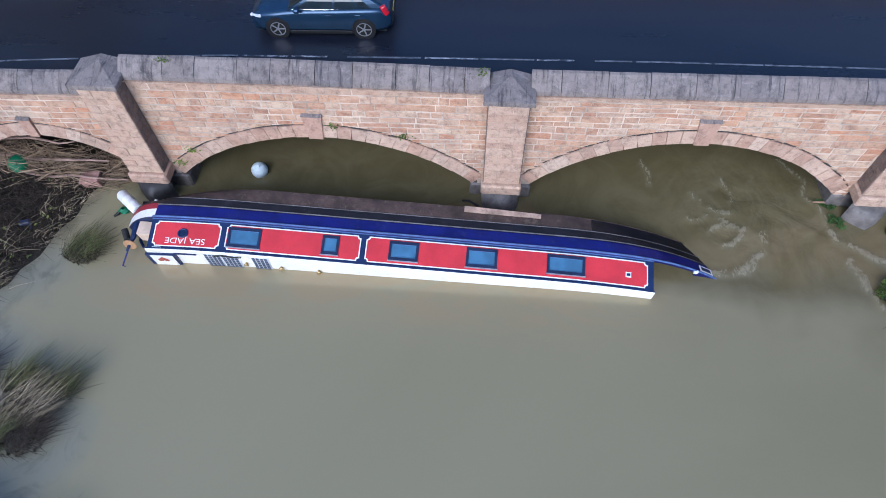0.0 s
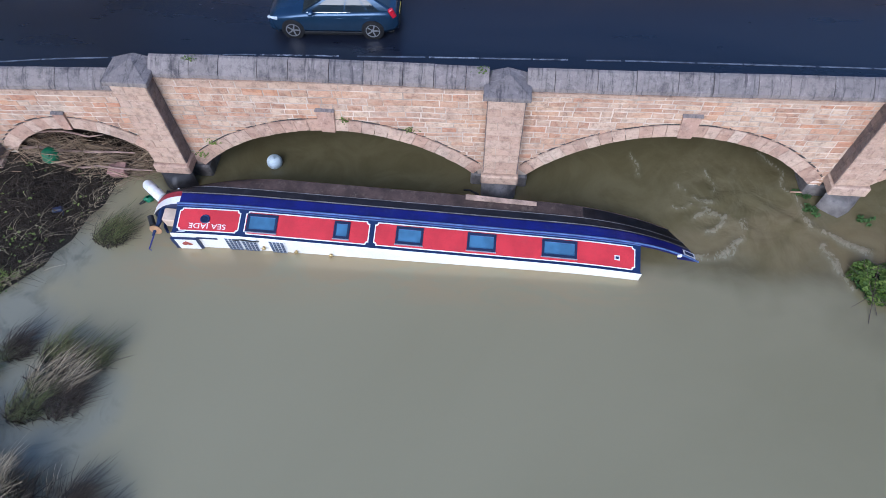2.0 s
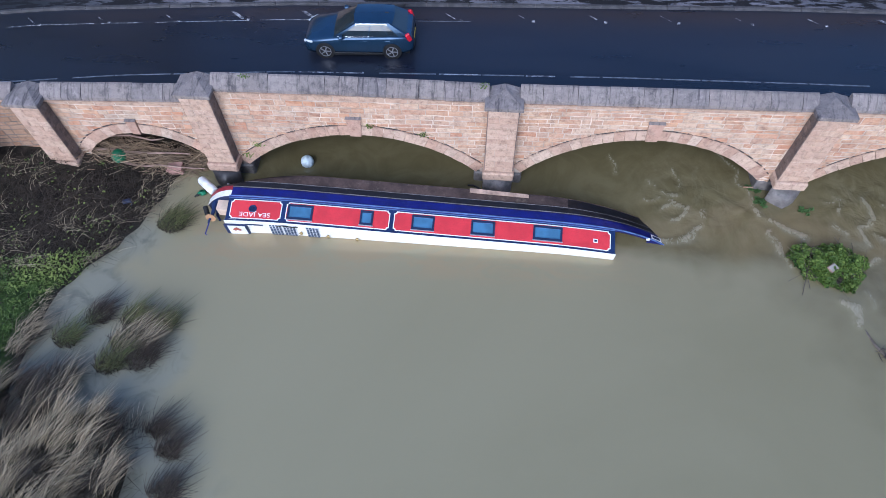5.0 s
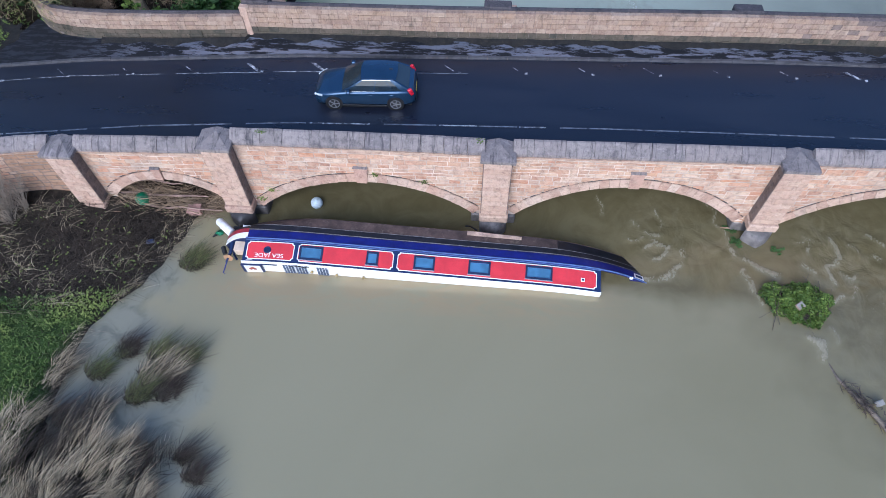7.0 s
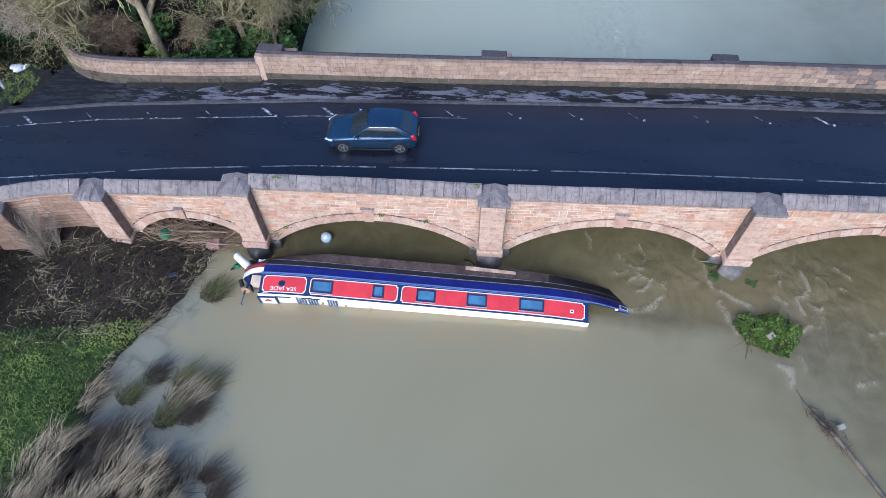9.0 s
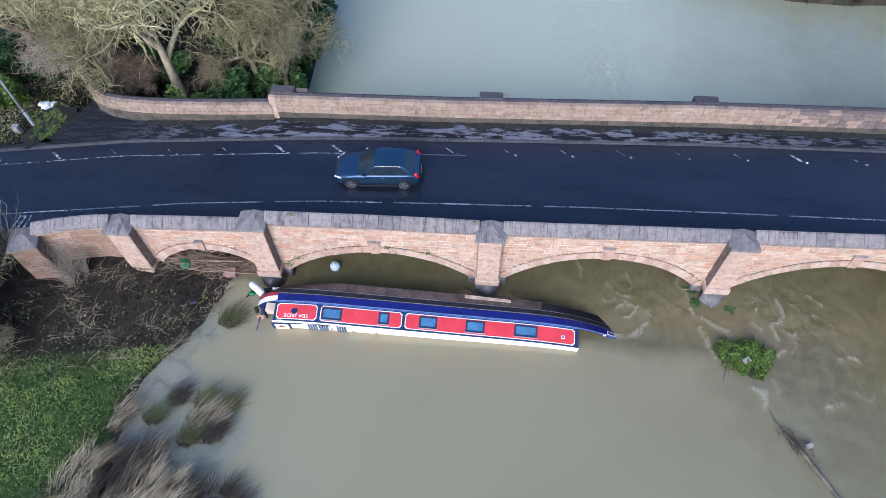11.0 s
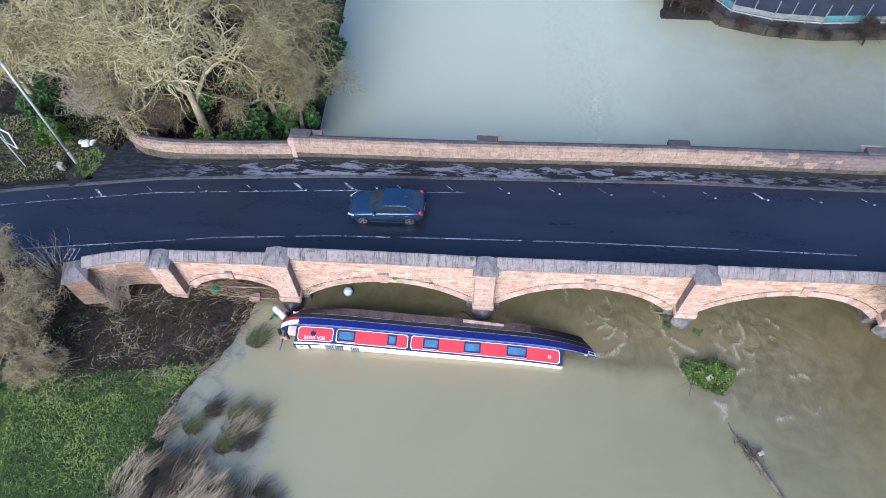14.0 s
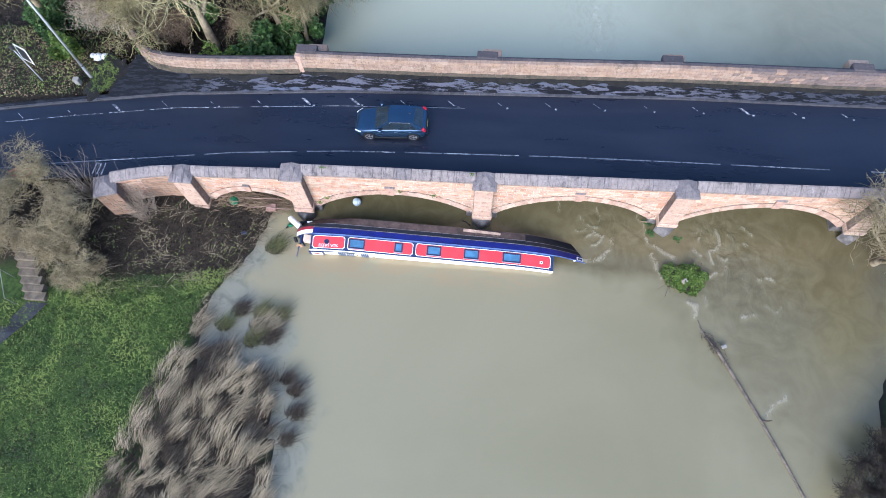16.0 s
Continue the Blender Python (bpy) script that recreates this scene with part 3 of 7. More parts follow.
def build_water():
    xs = axis_steps(-600, -18, -30, -18, 2.0)[:-1] + list(np.arange(-18, -8, 0.25)) + list(np.arange(-8, 4, 0.5)) + list(np.arange(4, 21, 0.1)) + axis_steps(21, 600, 21.5, 40, 2.0)[1:]
    ys = axis_steps(-600, -24, -30, -24, 2.0)[:-1] + list(np.arange(-24, -13, 0.3)) + list(np.arange(-13, 3.0, 0.1)) + axis_steps(3.0, 600, 3.5, 60, 1.0)[1:]
    race, crest, dark_water, reach, bank_tint, roof_tint, rows = [], [], [], [], [], [], []
    for y in ys:
        row = []
        for x in xs:
            r = c = 0.0
            near = 4 <= x <= 21 and -13 <= y <= 30
            if near:
                r = race_at(x, y)
                wx, wy = x + 0.32 * noise.noise((x * 1.4, y * 1.4, 0)), y + 0.32 * noise.noise((x * 1.4, y * 1.4, 9))
                for line, w, s in WAKES:
                    w *= 0.75
                    d = line_distance(wx, wy, line)
                    if d < 3 * w:
                        c = max(c, s * math.exp(-(d / w) ** 2))
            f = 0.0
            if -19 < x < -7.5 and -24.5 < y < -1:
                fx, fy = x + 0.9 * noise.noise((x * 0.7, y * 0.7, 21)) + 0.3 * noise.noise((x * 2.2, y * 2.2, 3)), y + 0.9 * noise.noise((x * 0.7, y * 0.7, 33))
                d = line_distance(fx, fy, BANK_TINT + BANK_TINT[:1]) * (1 if inside(fx, fy, BANK_TINT) else -1)
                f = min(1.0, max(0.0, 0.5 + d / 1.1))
            bank_tint.append(f)
            # silty wash along the sunken roof, with the roof's reflection painted in
            roof_tint.append(math.exp(-(max(0.0, abs(y + 3.95) - 0.25) / 0.8) ** 2) * lerp(x, [(-12.5, 0.0), (-10.5, 1.0), (1.0, 0.9), (4.5, 0.5), (6.0, 0.0)]))
            race.append(r)
            dark_water.append(dark_water_at(x, y))
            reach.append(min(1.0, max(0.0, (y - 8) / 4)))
            crest.append(c)
            z = 0.0
            if near and y < 2.5:
                z = r * 0.06 * noise.noise((x * 1.6, y * 1.6, 2)) + 0.05 * c
            row.append((x, y, z))
        rows.append(row)
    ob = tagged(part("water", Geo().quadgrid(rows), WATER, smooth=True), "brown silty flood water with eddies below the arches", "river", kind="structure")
    for name, values in (("race", race), ("crest", crest), ("dark_water", dark_water), ("reach", reach), ("bank_tint", bank_tint), ("roof_tint", roof_tint)):
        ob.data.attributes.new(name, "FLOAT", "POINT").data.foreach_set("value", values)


def ribbon(name, near, far, z, material, x0=-80, x1=80, step=1.0, lift=0.0):
    xs = np.arange(x0, x1 + 0.01, step)
    return Geo().quadgrid([[(x, near(x) + (far(x) - near(x)) * k, road_z(x) + z + lift) for x in xs] for k in (0, 0.25, 0.5, 0.75, 1)])


def inner_near(x):
    return face_y(x) + 0.42 if x > -21 else lerp(x, NEAR_LINE) - 1.1


def build_road():
    kerb = lambda x: lerp(x, FAR_KERB)
    tagged(part("road", ribbon("road", inner_near, kerb, 0, ASPHALT), ASPHALT), "wet dark asphalt carriageway over the bridge", "road", kind="structure")
    back = lambda x: lerp(x, FAR_WALL) + 0.25 if x > -12 else max(kerb(x) + 1.5, 7.1 + max(0, (-19.5 - x)) * 0.35) if x > -23.8 else kerb(x) + 0.4
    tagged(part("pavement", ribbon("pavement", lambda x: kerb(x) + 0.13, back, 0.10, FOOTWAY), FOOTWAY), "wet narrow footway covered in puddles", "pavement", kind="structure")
    # kerb stones, a real step
    k = empty("kerb", label="worn grey stone kerb along the footway", category="kerb", kind="structure")
    xs = list(np.arange(-31, 31, 0.92))
    for a, b in zip(xs, xs[1:]):
        ya, yb, za, zb = kerb(a), kerb(b), road_z(a), road_z(b)
        g = Geo().prism([(a + 0.01, ya, za - 0.1), (b - 0.01, yb, zb - 0.1), (b - 0.01, yb + 0.03, zb + 0.105), (a + 0.01, ya + 0.03, za + 0.105)],
                        [(a + 0.01, ya + 0.15, za - 0.1), (b - 0.01, yb + 0.15, zb - 0.1), (b - 0.01, yb + 0.15, zb + 0.11), (a + 0.01, ya + 0.15, za + 0.11)])
        part("kerb_stone", g, KERBSTONE, k)
    # dirt and leaf mould piled along the foot of the parapet
    xs = np.arange(-19.0, 32, 0.12)
    heap = []
    for f, z in ((0.0, 0.26), (0.45, 0.19), (0.8, 0.14), (1.0, 0.095)):
        heap.append([(x, back(x) - 0.25 - f * max(0.06, 0.24 + 0.4 * noise.noise((x * 0.8, 0, 5)) + 0.12 * noise.noise((x * 2.5, 0, 9))), road_z(x) + z) for x in xs])
    tagged(part("gutter_dirt", Geo().quadgrid(heap), DIRT, smooth=True), "black leaf mould piled along the parapet's foot", "dirt", kind="stuff")
    # near edge: a dark strip at the parapet's foot behind a low flush kerb
    m = empty("road_markings", label="worn white edge lines and short slanted dashes", category="road marking", kind="structure")
    x = -30.0
    rng = random.Random(4)
    while x < 30:
        ln = rng.choice((1.1, 1.6, 2.2, 1.4))
        if rng.random() < 0.95:
            xs = np.linspace(x, x + ln, 6)
            part("edge_line", Geo().quadgrid([[(q, lerp(q, NEAR_LINE) + o, road_z(q) + 0.006) for q in xs] for o in (-0.035, 0.035)]), ROADPAINT if rng.random() < 0.22 else FAINTPAINT, m)
        x += ln + rng.choice((0.06, 0.08, 0.12, 0.6))
    for i in range(-10, 11):
        x = -8.3 + 2.98 * i
        y = kerb(x) - 0.62
        big = i in (-1, 0, -5, 8, 11)
        l = 0.55 if big else 0.22 + 0.1 * (i % 3)
        wdt = 0.10 if big else 0.035
        part("dash", Geo().quadgrid([[(x - l / 2 + s, y + l * 0.42 + 0, road_z(x) + 0.006), (x + l / 2 + s, y - l * 0.42, road_z(x) + 0.006)] for s in (-wdt, wdt)]), ROADPAINT, m)
        part("road_stud", Geo().bevelbox(x + 0.42, x + 0.55, y - 0.33, y - 0.22, road_z(x) - 0.01, road_z(x) + 0.022, 0.008), ROADPAINT, m, "white reflective road stud")
    x = -30.0
    while x < 26:
        ln = rng.uniform(1.5, 4.0)
        if x < -4 or rng.random() < 0.35:
            xs = np.linspace(x, x + ln, 8)
            part("thin_line", Geo().quadgrid([[(q, kerb(q) - 0.98 + o, road_z(q) + 0.006) for q in xs] for o in (-0.02, 0.02)]), ROADPAINT if x < -9 else FAINTPAINT, m)
        x += ln + rng.uniform(0.1, 0.8)


# ---- the bridge ----
def prism_x(poly, ya, yb, y_of):
    """An outline in x and z, pushed from ya to yb behind the face."""
    return Geo().prism([(x, y_of(x) + ya, z) for x, z in poly], [(x, y_of(x) + yb, z) for x, z in poly])


def cope_top(x):
    return lerp(x, [(-10.7, 4.97), (-6, 4.95), (0, 4.80), (30, 4.82)]) if x > PIERS[1] else COPE_TOP - LEFT_DROP - 0.02 * max(0.0, -x - 12)


def bridge_bay(i, x0, x1):
    """One bay of the upstream wall between piers, its stones clipped to the arch."""
    rng = random.Random(10 + i)
    bay = empty("wall_bay", label="coursed pink sandstone spandrel wall of the bridge", category="bridge wall", group="bays of the bridge", kind="structure")
    xs = np.linspace(x0, x1, max(4, int((x1 - x0) / 0.2)))
    core = Geo().quadgrid([[(x, face_y(x) + 0.006, above_arches(x, 0.2, -0.9)) for x in xs], [(x, face_y(x) + 0.006, cope_top(x) - 0.35) for x in xs],
                           [(x, face_y(x) + 0.40, cope_top(x) - 0.35) for x in xs], [(x, face_y(x) + 0.40, 2.6) for x in xs]])
    part("mortar", core, DARKMORTAR if i == 0 else MORTAR, bay)
    # courses
    count, rest, z = 0, Geo(), 0.2
    top = min(cope_top(x0 + 0.1), cope_top(x1 - 0.1)) - 0.5
    z = -0.5
    while z < top - 0.1:
        h = rng.choice((0.17, 0.20, 0.23, 0.27))
        if top - 0.27 - z < 0.05:
            h = top - z
        elif top - 0.27 - z - h < 0.12:
            h = top - 0.27 - z
        crown = z + h > top - 0.02
        x = x0 - rng.random() * 0.3
        while x < x1:
            w = rng.choice((rng.uniform(0.28, 0.5), rng.uniform(0.45, 0.95))) if not crown else rng.uniform(0.7, 1.3)
            a, b = max(x, x0), min(x + w, x1)
            x += w
            if b - a < 0.1:
                continue
            j = rng.uniform(0.005, 0.014)
            lows = [max(z + j, above_arches(q, RING + 0.03, -2)) for q in (a + j, (a + b) / 2, b - j)]
            hi = z + h - j
            if min(lows) > hi - 0.06:
                continue
            lows = [min(q, hi - 0.01) for q in lows]
            out = rng.uniform(0.002, 0.018)
            poly = [(a + j + rng.random() * 0.014, lows[0]), ((a + b) / 2, lows[1] + rng.random() * 0.012), (b - j - rng.random() * 0.014, lows[2]), (b - j - rng.random() * 0.012, hi - rng.random() * 0.03), (a + j + rng.random() * 0.012, hi - rng.random() * 0.03)]
            poly = [(q, r + (0 if crown else 0.055 * noise.noise((q * 0.55, r * 1.3, i * 7.0)))) for q, r in poly]
            g = Geo()
            inner = [(q[0] + (0.012 if k in (0, 4) else -0.012 if k in (2, 3) else 0), q[1] + (0.012 if k < 3 else -0.012)) for k, q in enumerate(poly)]
            k = 0
            f = [(q, face_y(q) - out, s) for q, s in inner]
            mid = [(q, face_y(q) - out + 0.012, s) for q, s in poly]
            bk = [(q, face_y(q) + 0.05, s) for q, s in poly]
            g.v = f + mid + bk
            g.f = [tuple(range(5))] + [(s * 5 + (e + 1) % 5, s * 5 + e, s * 5 + 5 + e, s * 5 + 5 + (e + 1) % 5) for s in (0, 1) for e in range(5)]
            if (count < 260 or (crown and count < 298)) and b > -20 and a < 24:
                part("stone", g, GRIMYSTONE if i == 0 else PALE if crown else SANDSTONE, bay)
                count += 1
            else:
                n = len(rest.v)
                rest.v += g.v
                rest.f += [tuple(n + q for q in t) for t in g.f]
        z += h
    if rest.v:
        part("stonework", rest, SANDSTONE, bay)["kind"] = "stuff"
    # a pale bed course carries the coping
    x = x0
    while x < x1 - 0.05:
        w = min(rng.uniform(1.1, 1.9), x1 - x)
        e0, e1 = x + 0.003, x + w - 0.003
        prof = [(-0.04, -0.565), (-0.175, -0.515), (-0.18, -0.475), (0.1, -0.475), (0.1, -0.565)]
        part("bed_stone", Geo().prism([(e0, face_y(e0) + p, cope_top(e0 + 0.02) + q) for p, q in prof], [(e1, face_y(e1) + p, cope_top(e1 - 0.02) + q) for p, q in prof]), PALE, bay)
        x += w
    # coping
    x = x0
    while x < x1 - 0.05:
        w = min(rng.uniform(0.75, 1.25), x1 - x)
        if x1 - x - w < 0.4:
            w = x1 - x
        g = Geo()
        lift = rng.uniform(-0.008, 0.012)
        prof = [(-0.13, COPE_LOW - COPE_TOP + 0.028), (-0.16, COPE_LOW - COPE_TOP + 0.05), (-0.15, COPE_LOW - COPE_TOP + 0.17), (0.0, -0.19), (0.24, -0.015), (0.33, 0.0), (0.36, -0.05), (0.36, -0.5)]
        e0, e1 = x + 0.008, x + w - 0.008
        g.prism([(e0, face_y(e0) + p, cope_top(e0 + 0.02) + q + lift) for p, q in prof], [(e1, face_y(e1) + p, cope_top(e1 - 0.02) + q + lift) for p, q in prof])
        part("coping_stone", g, COPING, bay)
        x += w
    return bay


def arch(i):
    a = ARCHES[i]
    c, h, z0, z1 = a
    rise = z1 - z0
    r = (h * h + rise * rise) / (2 * rise)
    half = math.asin(h / r)
    zc = z1 - r
    rng = random.Random(40 + i)
    ob = empty("arch", label="segmental stone arch ring with a projecting keystone", category="arch", group="arches of the bridge", kind="structure")
    n = max(14, int(2 * half * r / 0.40)) | 1
    far = 8.9
    for k in range(n):
        if k == n // 2:
            continue
        t0, t1 = -half + 2 * half * k / n + 0.0012, -half + 2 * half * (k + 1) / n - 0.0012
        ro = r + RING + rng.uniform(-0.015, 0.015)
        ri = r + rng.uniform(-0.012, 0.012)
        poly = [(c + ri * math.sin(t0), zc + ri * math.cos(t0)), (c + ri * math.sin(t1), zc + ri * math.cos(t1)),
                (c + ro * math.sin(t1), zc + ro * math.cos(t1)), (c + ro * math.sin(t0), zc + ro * math.cos(t0))]
        part("voussoir", prism_x(poly, -0.035 - rng.random() * 0.012, 0.5, face_y), VOUSSOIR, ob)
    # dark joint over the ring, barrel behind
    ts = np.linspace(-half, half, 40)
    rows = [[(c + (r + g) * math.sin(t), face_y(c + (r + g) * math.sin(t)) - 0.005, zc + (r + g) * math.cos(t)) for t in ts] for g in (RING - 0.02, RING + 0.05)]
    part("joint", Geo().quadgrid(rows), DARKJOINT, ob)
    # the barrel is darker than the wall faces
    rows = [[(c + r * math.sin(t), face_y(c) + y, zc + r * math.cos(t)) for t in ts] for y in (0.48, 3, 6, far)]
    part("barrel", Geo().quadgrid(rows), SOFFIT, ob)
    w0, w1 = (0.21, 0.29) if i else (0.15, 0.2)
    zb, zt = z1 - 0.03, z1 + RING + (0.40 if i else 0.2)
    y = face_y(c)
    k = Geo().prism([(c - w0, y - 0.09, zb), (c + w0, y - 0.09, zb), (c + w1, y - 0.09, zt), (c - w1, y - 0.09, zt)],
                    [(c - w0, y + 0.5, zb), (c + w0, y + 0.5, zb), (c + w1, y + 0.5, zt), (c - w1, y + 0.5, zt)])
    part("keystone", k, KEYSTONE, ob, "tapered projecting keystone")
    part("keystone_cap", Geo().prism([(c - w1 - 0.02, y - 0.12, zt + 0.003), (c + w1 + 0.02, y - 0.12, zt + 0.003), (c + w1, y - 0.02, zt + 0.055), (c - w1, y - 0.02, zt + 0.055)],
                                     [(c - w1 - 0.02, y + 0.0, zt + 0.003), (c + w1 + 0.02, y + 0.0, zt + 0.003), (c + w1, y + 0.0, zt + 0.055), (c - w1, y + 0.0, zt + 0.055)]), COPING, ob)


def pier(i):
    xc = PIERS[i]
    y = face_y(xc)
    rng = random.Random(70 + i)
    top = cope_top(xc + 0.4) - 0.44
    out = 0.53
    w = 0.54
    foot = 1.15 if i else 0.95
    ob = empty("pier", label="square sandstone buttress pier with a hipped cap stone", category="bridge pier", group="piers of the bridge", kind="structure")
    z = foot
    k = 0
    while z < top - 0.05:
        h = rng.choice((0.24, 0.28, 0.32))
        if top - z - h < 0.15:
            h = top - z
        cut = xc + (-0.18 if k % 2 else 0.18) + rng.uniform(-0.06, 0.06)
        for a, b in ((xc - w, cut), (cut, xc + w)):
            o = rng.uniform(0, 0.012)
            part("stone", Geo().bevelbox(a + 0.006, b - 0.006, y - out - o, y + 0.02, z + 0.006, z + h - 0.006, 0.012), PALE, ob)
        z += h
        k += 1
    part("mortar", Geo().box(xc - w + 0.015, xc + w - 0.015, y - out + 0.015, y + 0.05, foot, top), MORTAR, ob)
    # the flanks are faced with small blocks; stain and shade darken their colour
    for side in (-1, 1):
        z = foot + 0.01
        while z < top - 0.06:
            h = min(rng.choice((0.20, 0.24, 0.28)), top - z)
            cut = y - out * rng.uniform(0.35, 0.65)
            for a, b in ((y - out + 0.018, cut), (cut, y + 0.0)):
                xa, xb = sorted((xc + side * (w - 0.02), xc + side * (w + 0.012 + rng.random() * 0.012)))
                part("flank_stone", Geo().bevelbox(xa, xb, a + 0.005, b - 0.005, z + 0.005, z + h - 0.005, 0.008), DARKSTONE, ob)
            z += h
    # plinth with a chamfered top, and a rounded cutwater in the stream
    p = out + 0.12
    part("plinth", Geo().bevelbox(xc - w - 0.07, xc + w + 0.07, y - p, y + 0.1, foot - 0.42, foot - 0.02, 0.05), PALE, ob)
    g = Geo()
    base = foot - 0.43
    for lev, (zz, s) in enumerate(((-1.2, 1.0), (base - 0.40, 1.0), (base - 0.18, 0.9), (base - 0.01, 0.45))):
        for q in range(13):
            t = math.pi * q / 12
            g.v.append((xc - (w + 0.04) * math.cos(t) * (s if 0 < q < 12 else 1), y - p + 0.16 - 0.48 * (1 - abs(math.cos(t))) ** 0.65 * s, zz))
    for lev in range(3):
        for q in range(12):
            a = lev * 13 + q
            g.f.append((a, a + 1, a + 14, a + 13))
    g.f.append(tuple(39 + q for q in range(13)))
    part("cutwater", g, WETSTONE if i != 1 else SOAKED, ob, "wet grey rounded cutwater stone", smooth=True)
    if i:
        part("footing", Geo().bevelbox(xc - w - 0.42, xc + w + 0.42, y - 0.06, y + 0.9, -1.2, 0.52, 0.06), WETSTONE, ob)
        part("footing", Geo().bevelbox(xc - w - 0.40, xc + w + 0.40, y + 0.9, y + 8.9, -1.2, 0.62, 0.06), WETSTONE, ob)
    # cap
    cw, f0, z0, z1 = 0.68, y - out - 0.10, top, cope_top(xc + 0.4) - 0.09
    part("cap_slab", Geo().bevelbox(xc - cw, xc + cw, f0, y + 0.46, z0, z0 + 0.16, 0.02), COPING, ob)
    g = Geo()
    zb = z0 + 0.165
    g.v = [(xc - cw + 0.01, f0 + 0.01, zb), (xc + cw - 0.01, f0 + 0.01, zb), (xc + cw - 0.01, y + 0.45, zb), (xc - cw + 0.01, y + 0.45, zb), (xc - 0.06, y + 0.12, z1), (xc + 0.06, y + 0.12, z1), (xc, y + 0.45, z1)]
    g.f = [(0, 1, 5, 4), (1, 2, 6, 5), (3, 0, 4, 6), (2, 3, 6), (4, 5, 6)]
    part("cap", g, COPING, ob, "weathered hipped cap stone")


def far_parapet():
    rng = random.Random(5)
    ob = empty("parapet_wall", label="pale coursed sandstone parapet along the footway", category="parapet wall", kind="structure")
    top = 5.05
    lowtop = 4.62

    def y_of(x):
        if x > -12:
            return lerp(x, FAR_WALL)
        return lerp(x, [(-23.3, 9.6), (-22.8, 8.5), (-22.2, 7.75), (-21.2, 7.2), (-20, 7.0), (-18.4, 6.95), (-15, 7.1), (-12, 7.32)])

    rest, low, dark_rest, count = Geo(), Geo(), Geo(), 0
    for lo, hi, zt in ((-23.2, -12.0, lowtop), (-12.0, 60.0, top)):
        xs = np.arange(lo, hi + 0.01, 0.25)
        part("mortar", Geo().quadgrid([[(x, y_of(x) + d, z) for x in xs] for d, z in ((0.03, 2.6), (0.03, zt - 0.1), (0.42, zt - 0.1), (0.42, 2.2))]), DARKMORTAR, ob)
        zs = list(np.linspace(3.0, zt - 0.27, 8 if zt == top else 7)) + [zt - 0.02]
        for k in range(len(zs) - 1):
            bed = MOSSSTONE if zs[k] < 3.85 else PALE if k == len(zs) - 2 and zt == top else FARSTONE
            plain_bed = bed
            x = lo - (0.3 if k % 2 and lo > -20 else 0)
            while x < hi:
                w = rng.uniform(0.32, 0.62) if k < len(zs) - 2 else rng.uniform(0.6, 0.95)
                a, b = max(x, lo), min(x + w, hi)
                x += w
                if b - a < 0.12:
                    continue
                o = rng.uniform(0, 0.018)
                # denser dark stones rightwards put the tree's shade, with stain, into the colour
                bed = DARKSTONE if plain_bed is not MOSSSTONE and rng.random() < (a - 12) / 9 else plain_bed
                g = Geo()
                q = [(a + 0.008, zs[k] + 0.008), (b - 0.008, zs[k] + 0.008), (b - 0.008, zs[k + 1] - 0.008), (a + 0.008, zs[k + 1] - 0.008)]
                depth = 0.06 if k < len(zs) - 2 else 0.30
                g.prism([(u, y_of(u) - o, v) for u, v in q], [(u, y_of(u) + depth, v) for u, v in q])
                if count < 299 and b < 24 and zs[k] > 3.55:
                    part("stone", g, bed, ob)
                    count += 1
                else:
                    heap = low if bed is MOSSSTONE else dark_rest if bed is DARKSTONE else rest
                    n = len(heap.v)
                    heap.v += g.v
                    heap.f += [tuple(n + e for e in t) for t in g.f]
        # dark coping at the back
        x = lo
        while x < hi - 0.1:
            w = min(rng.uniform(0.9, 1.3), hi - x)
            e0, e1 = x + 0.006, x + w - 0.006
            prof = [(0.22, zt - 0.1), (0.22, zt + 0.02), (0.36, zt + 0.045), (0.50, zt - 0.02), (0.50, zt - 0.25)]
            part("coping_stone", Geo().prism([(e0, y_of(e0) + p, q) for p, q in prof], [(e1, y_of(e1) + p, q) for p, q in prof]), CAPSTONE, ob)
            x += w
    part("stonework", rest, FARSTONE, ob)["kind"] = "stuff"
    part("stained_stonework", dark_rest, DARKSTONE, ob, "dark stones towards the right end")["kind"] = "stuff"
    part("base_course", low, MOSSSTONE, ob, "dark mossy base course")["kind"] = "stuff"
    part("end_quoin", Geo().bevelbox(-12.07, -11.72, y_of(-11.9) - 0.03, y_of(-11.9) + 0.3, 2.9, top - 0.01, 0.02), PALE, ob)
    part("end_block", Geo().bevelbox(-12.0, -10.75, y_of(-11) + 0.26, y_of(-11) + 0.85, 3.5, top + 0.12, 0.03), CAPSTONE, ob)
    for xc in (-0.3, 10.85, 22.1, 33.3):
        b = y_of(xc)
        part("refuge_cap", Geo().bevelbox(xc - 0.62, xc + 0.62, b + 0.28, b + 0.86, top - 0.3, top + 0.09, 0.05), CAPSTONE, ob, "blackened block on the outer pier")
    # outer face of the bridge, downstream
    for xa in PIERS[1:]:
        part("outer_pier", Geo().bevelbox(xa - 0.6, xa + 0.6, 8.2 + 0.03 * xa, 9.3 + 0.03 * xa, -1.2, 4.4, 0.04), SANDSTONE, ob)
    xs = np.arange(-12.0, 60, 0.25)
    part("outer_wall", Geo().quadgrid([[(x, y_of(x) + 0.46, above_arches(x, 0.0, -0.9)) for x in xs], [(x, y_of(x) + 0.46, top - 0.12) for x in xs]]), SANDSTONE, ob)


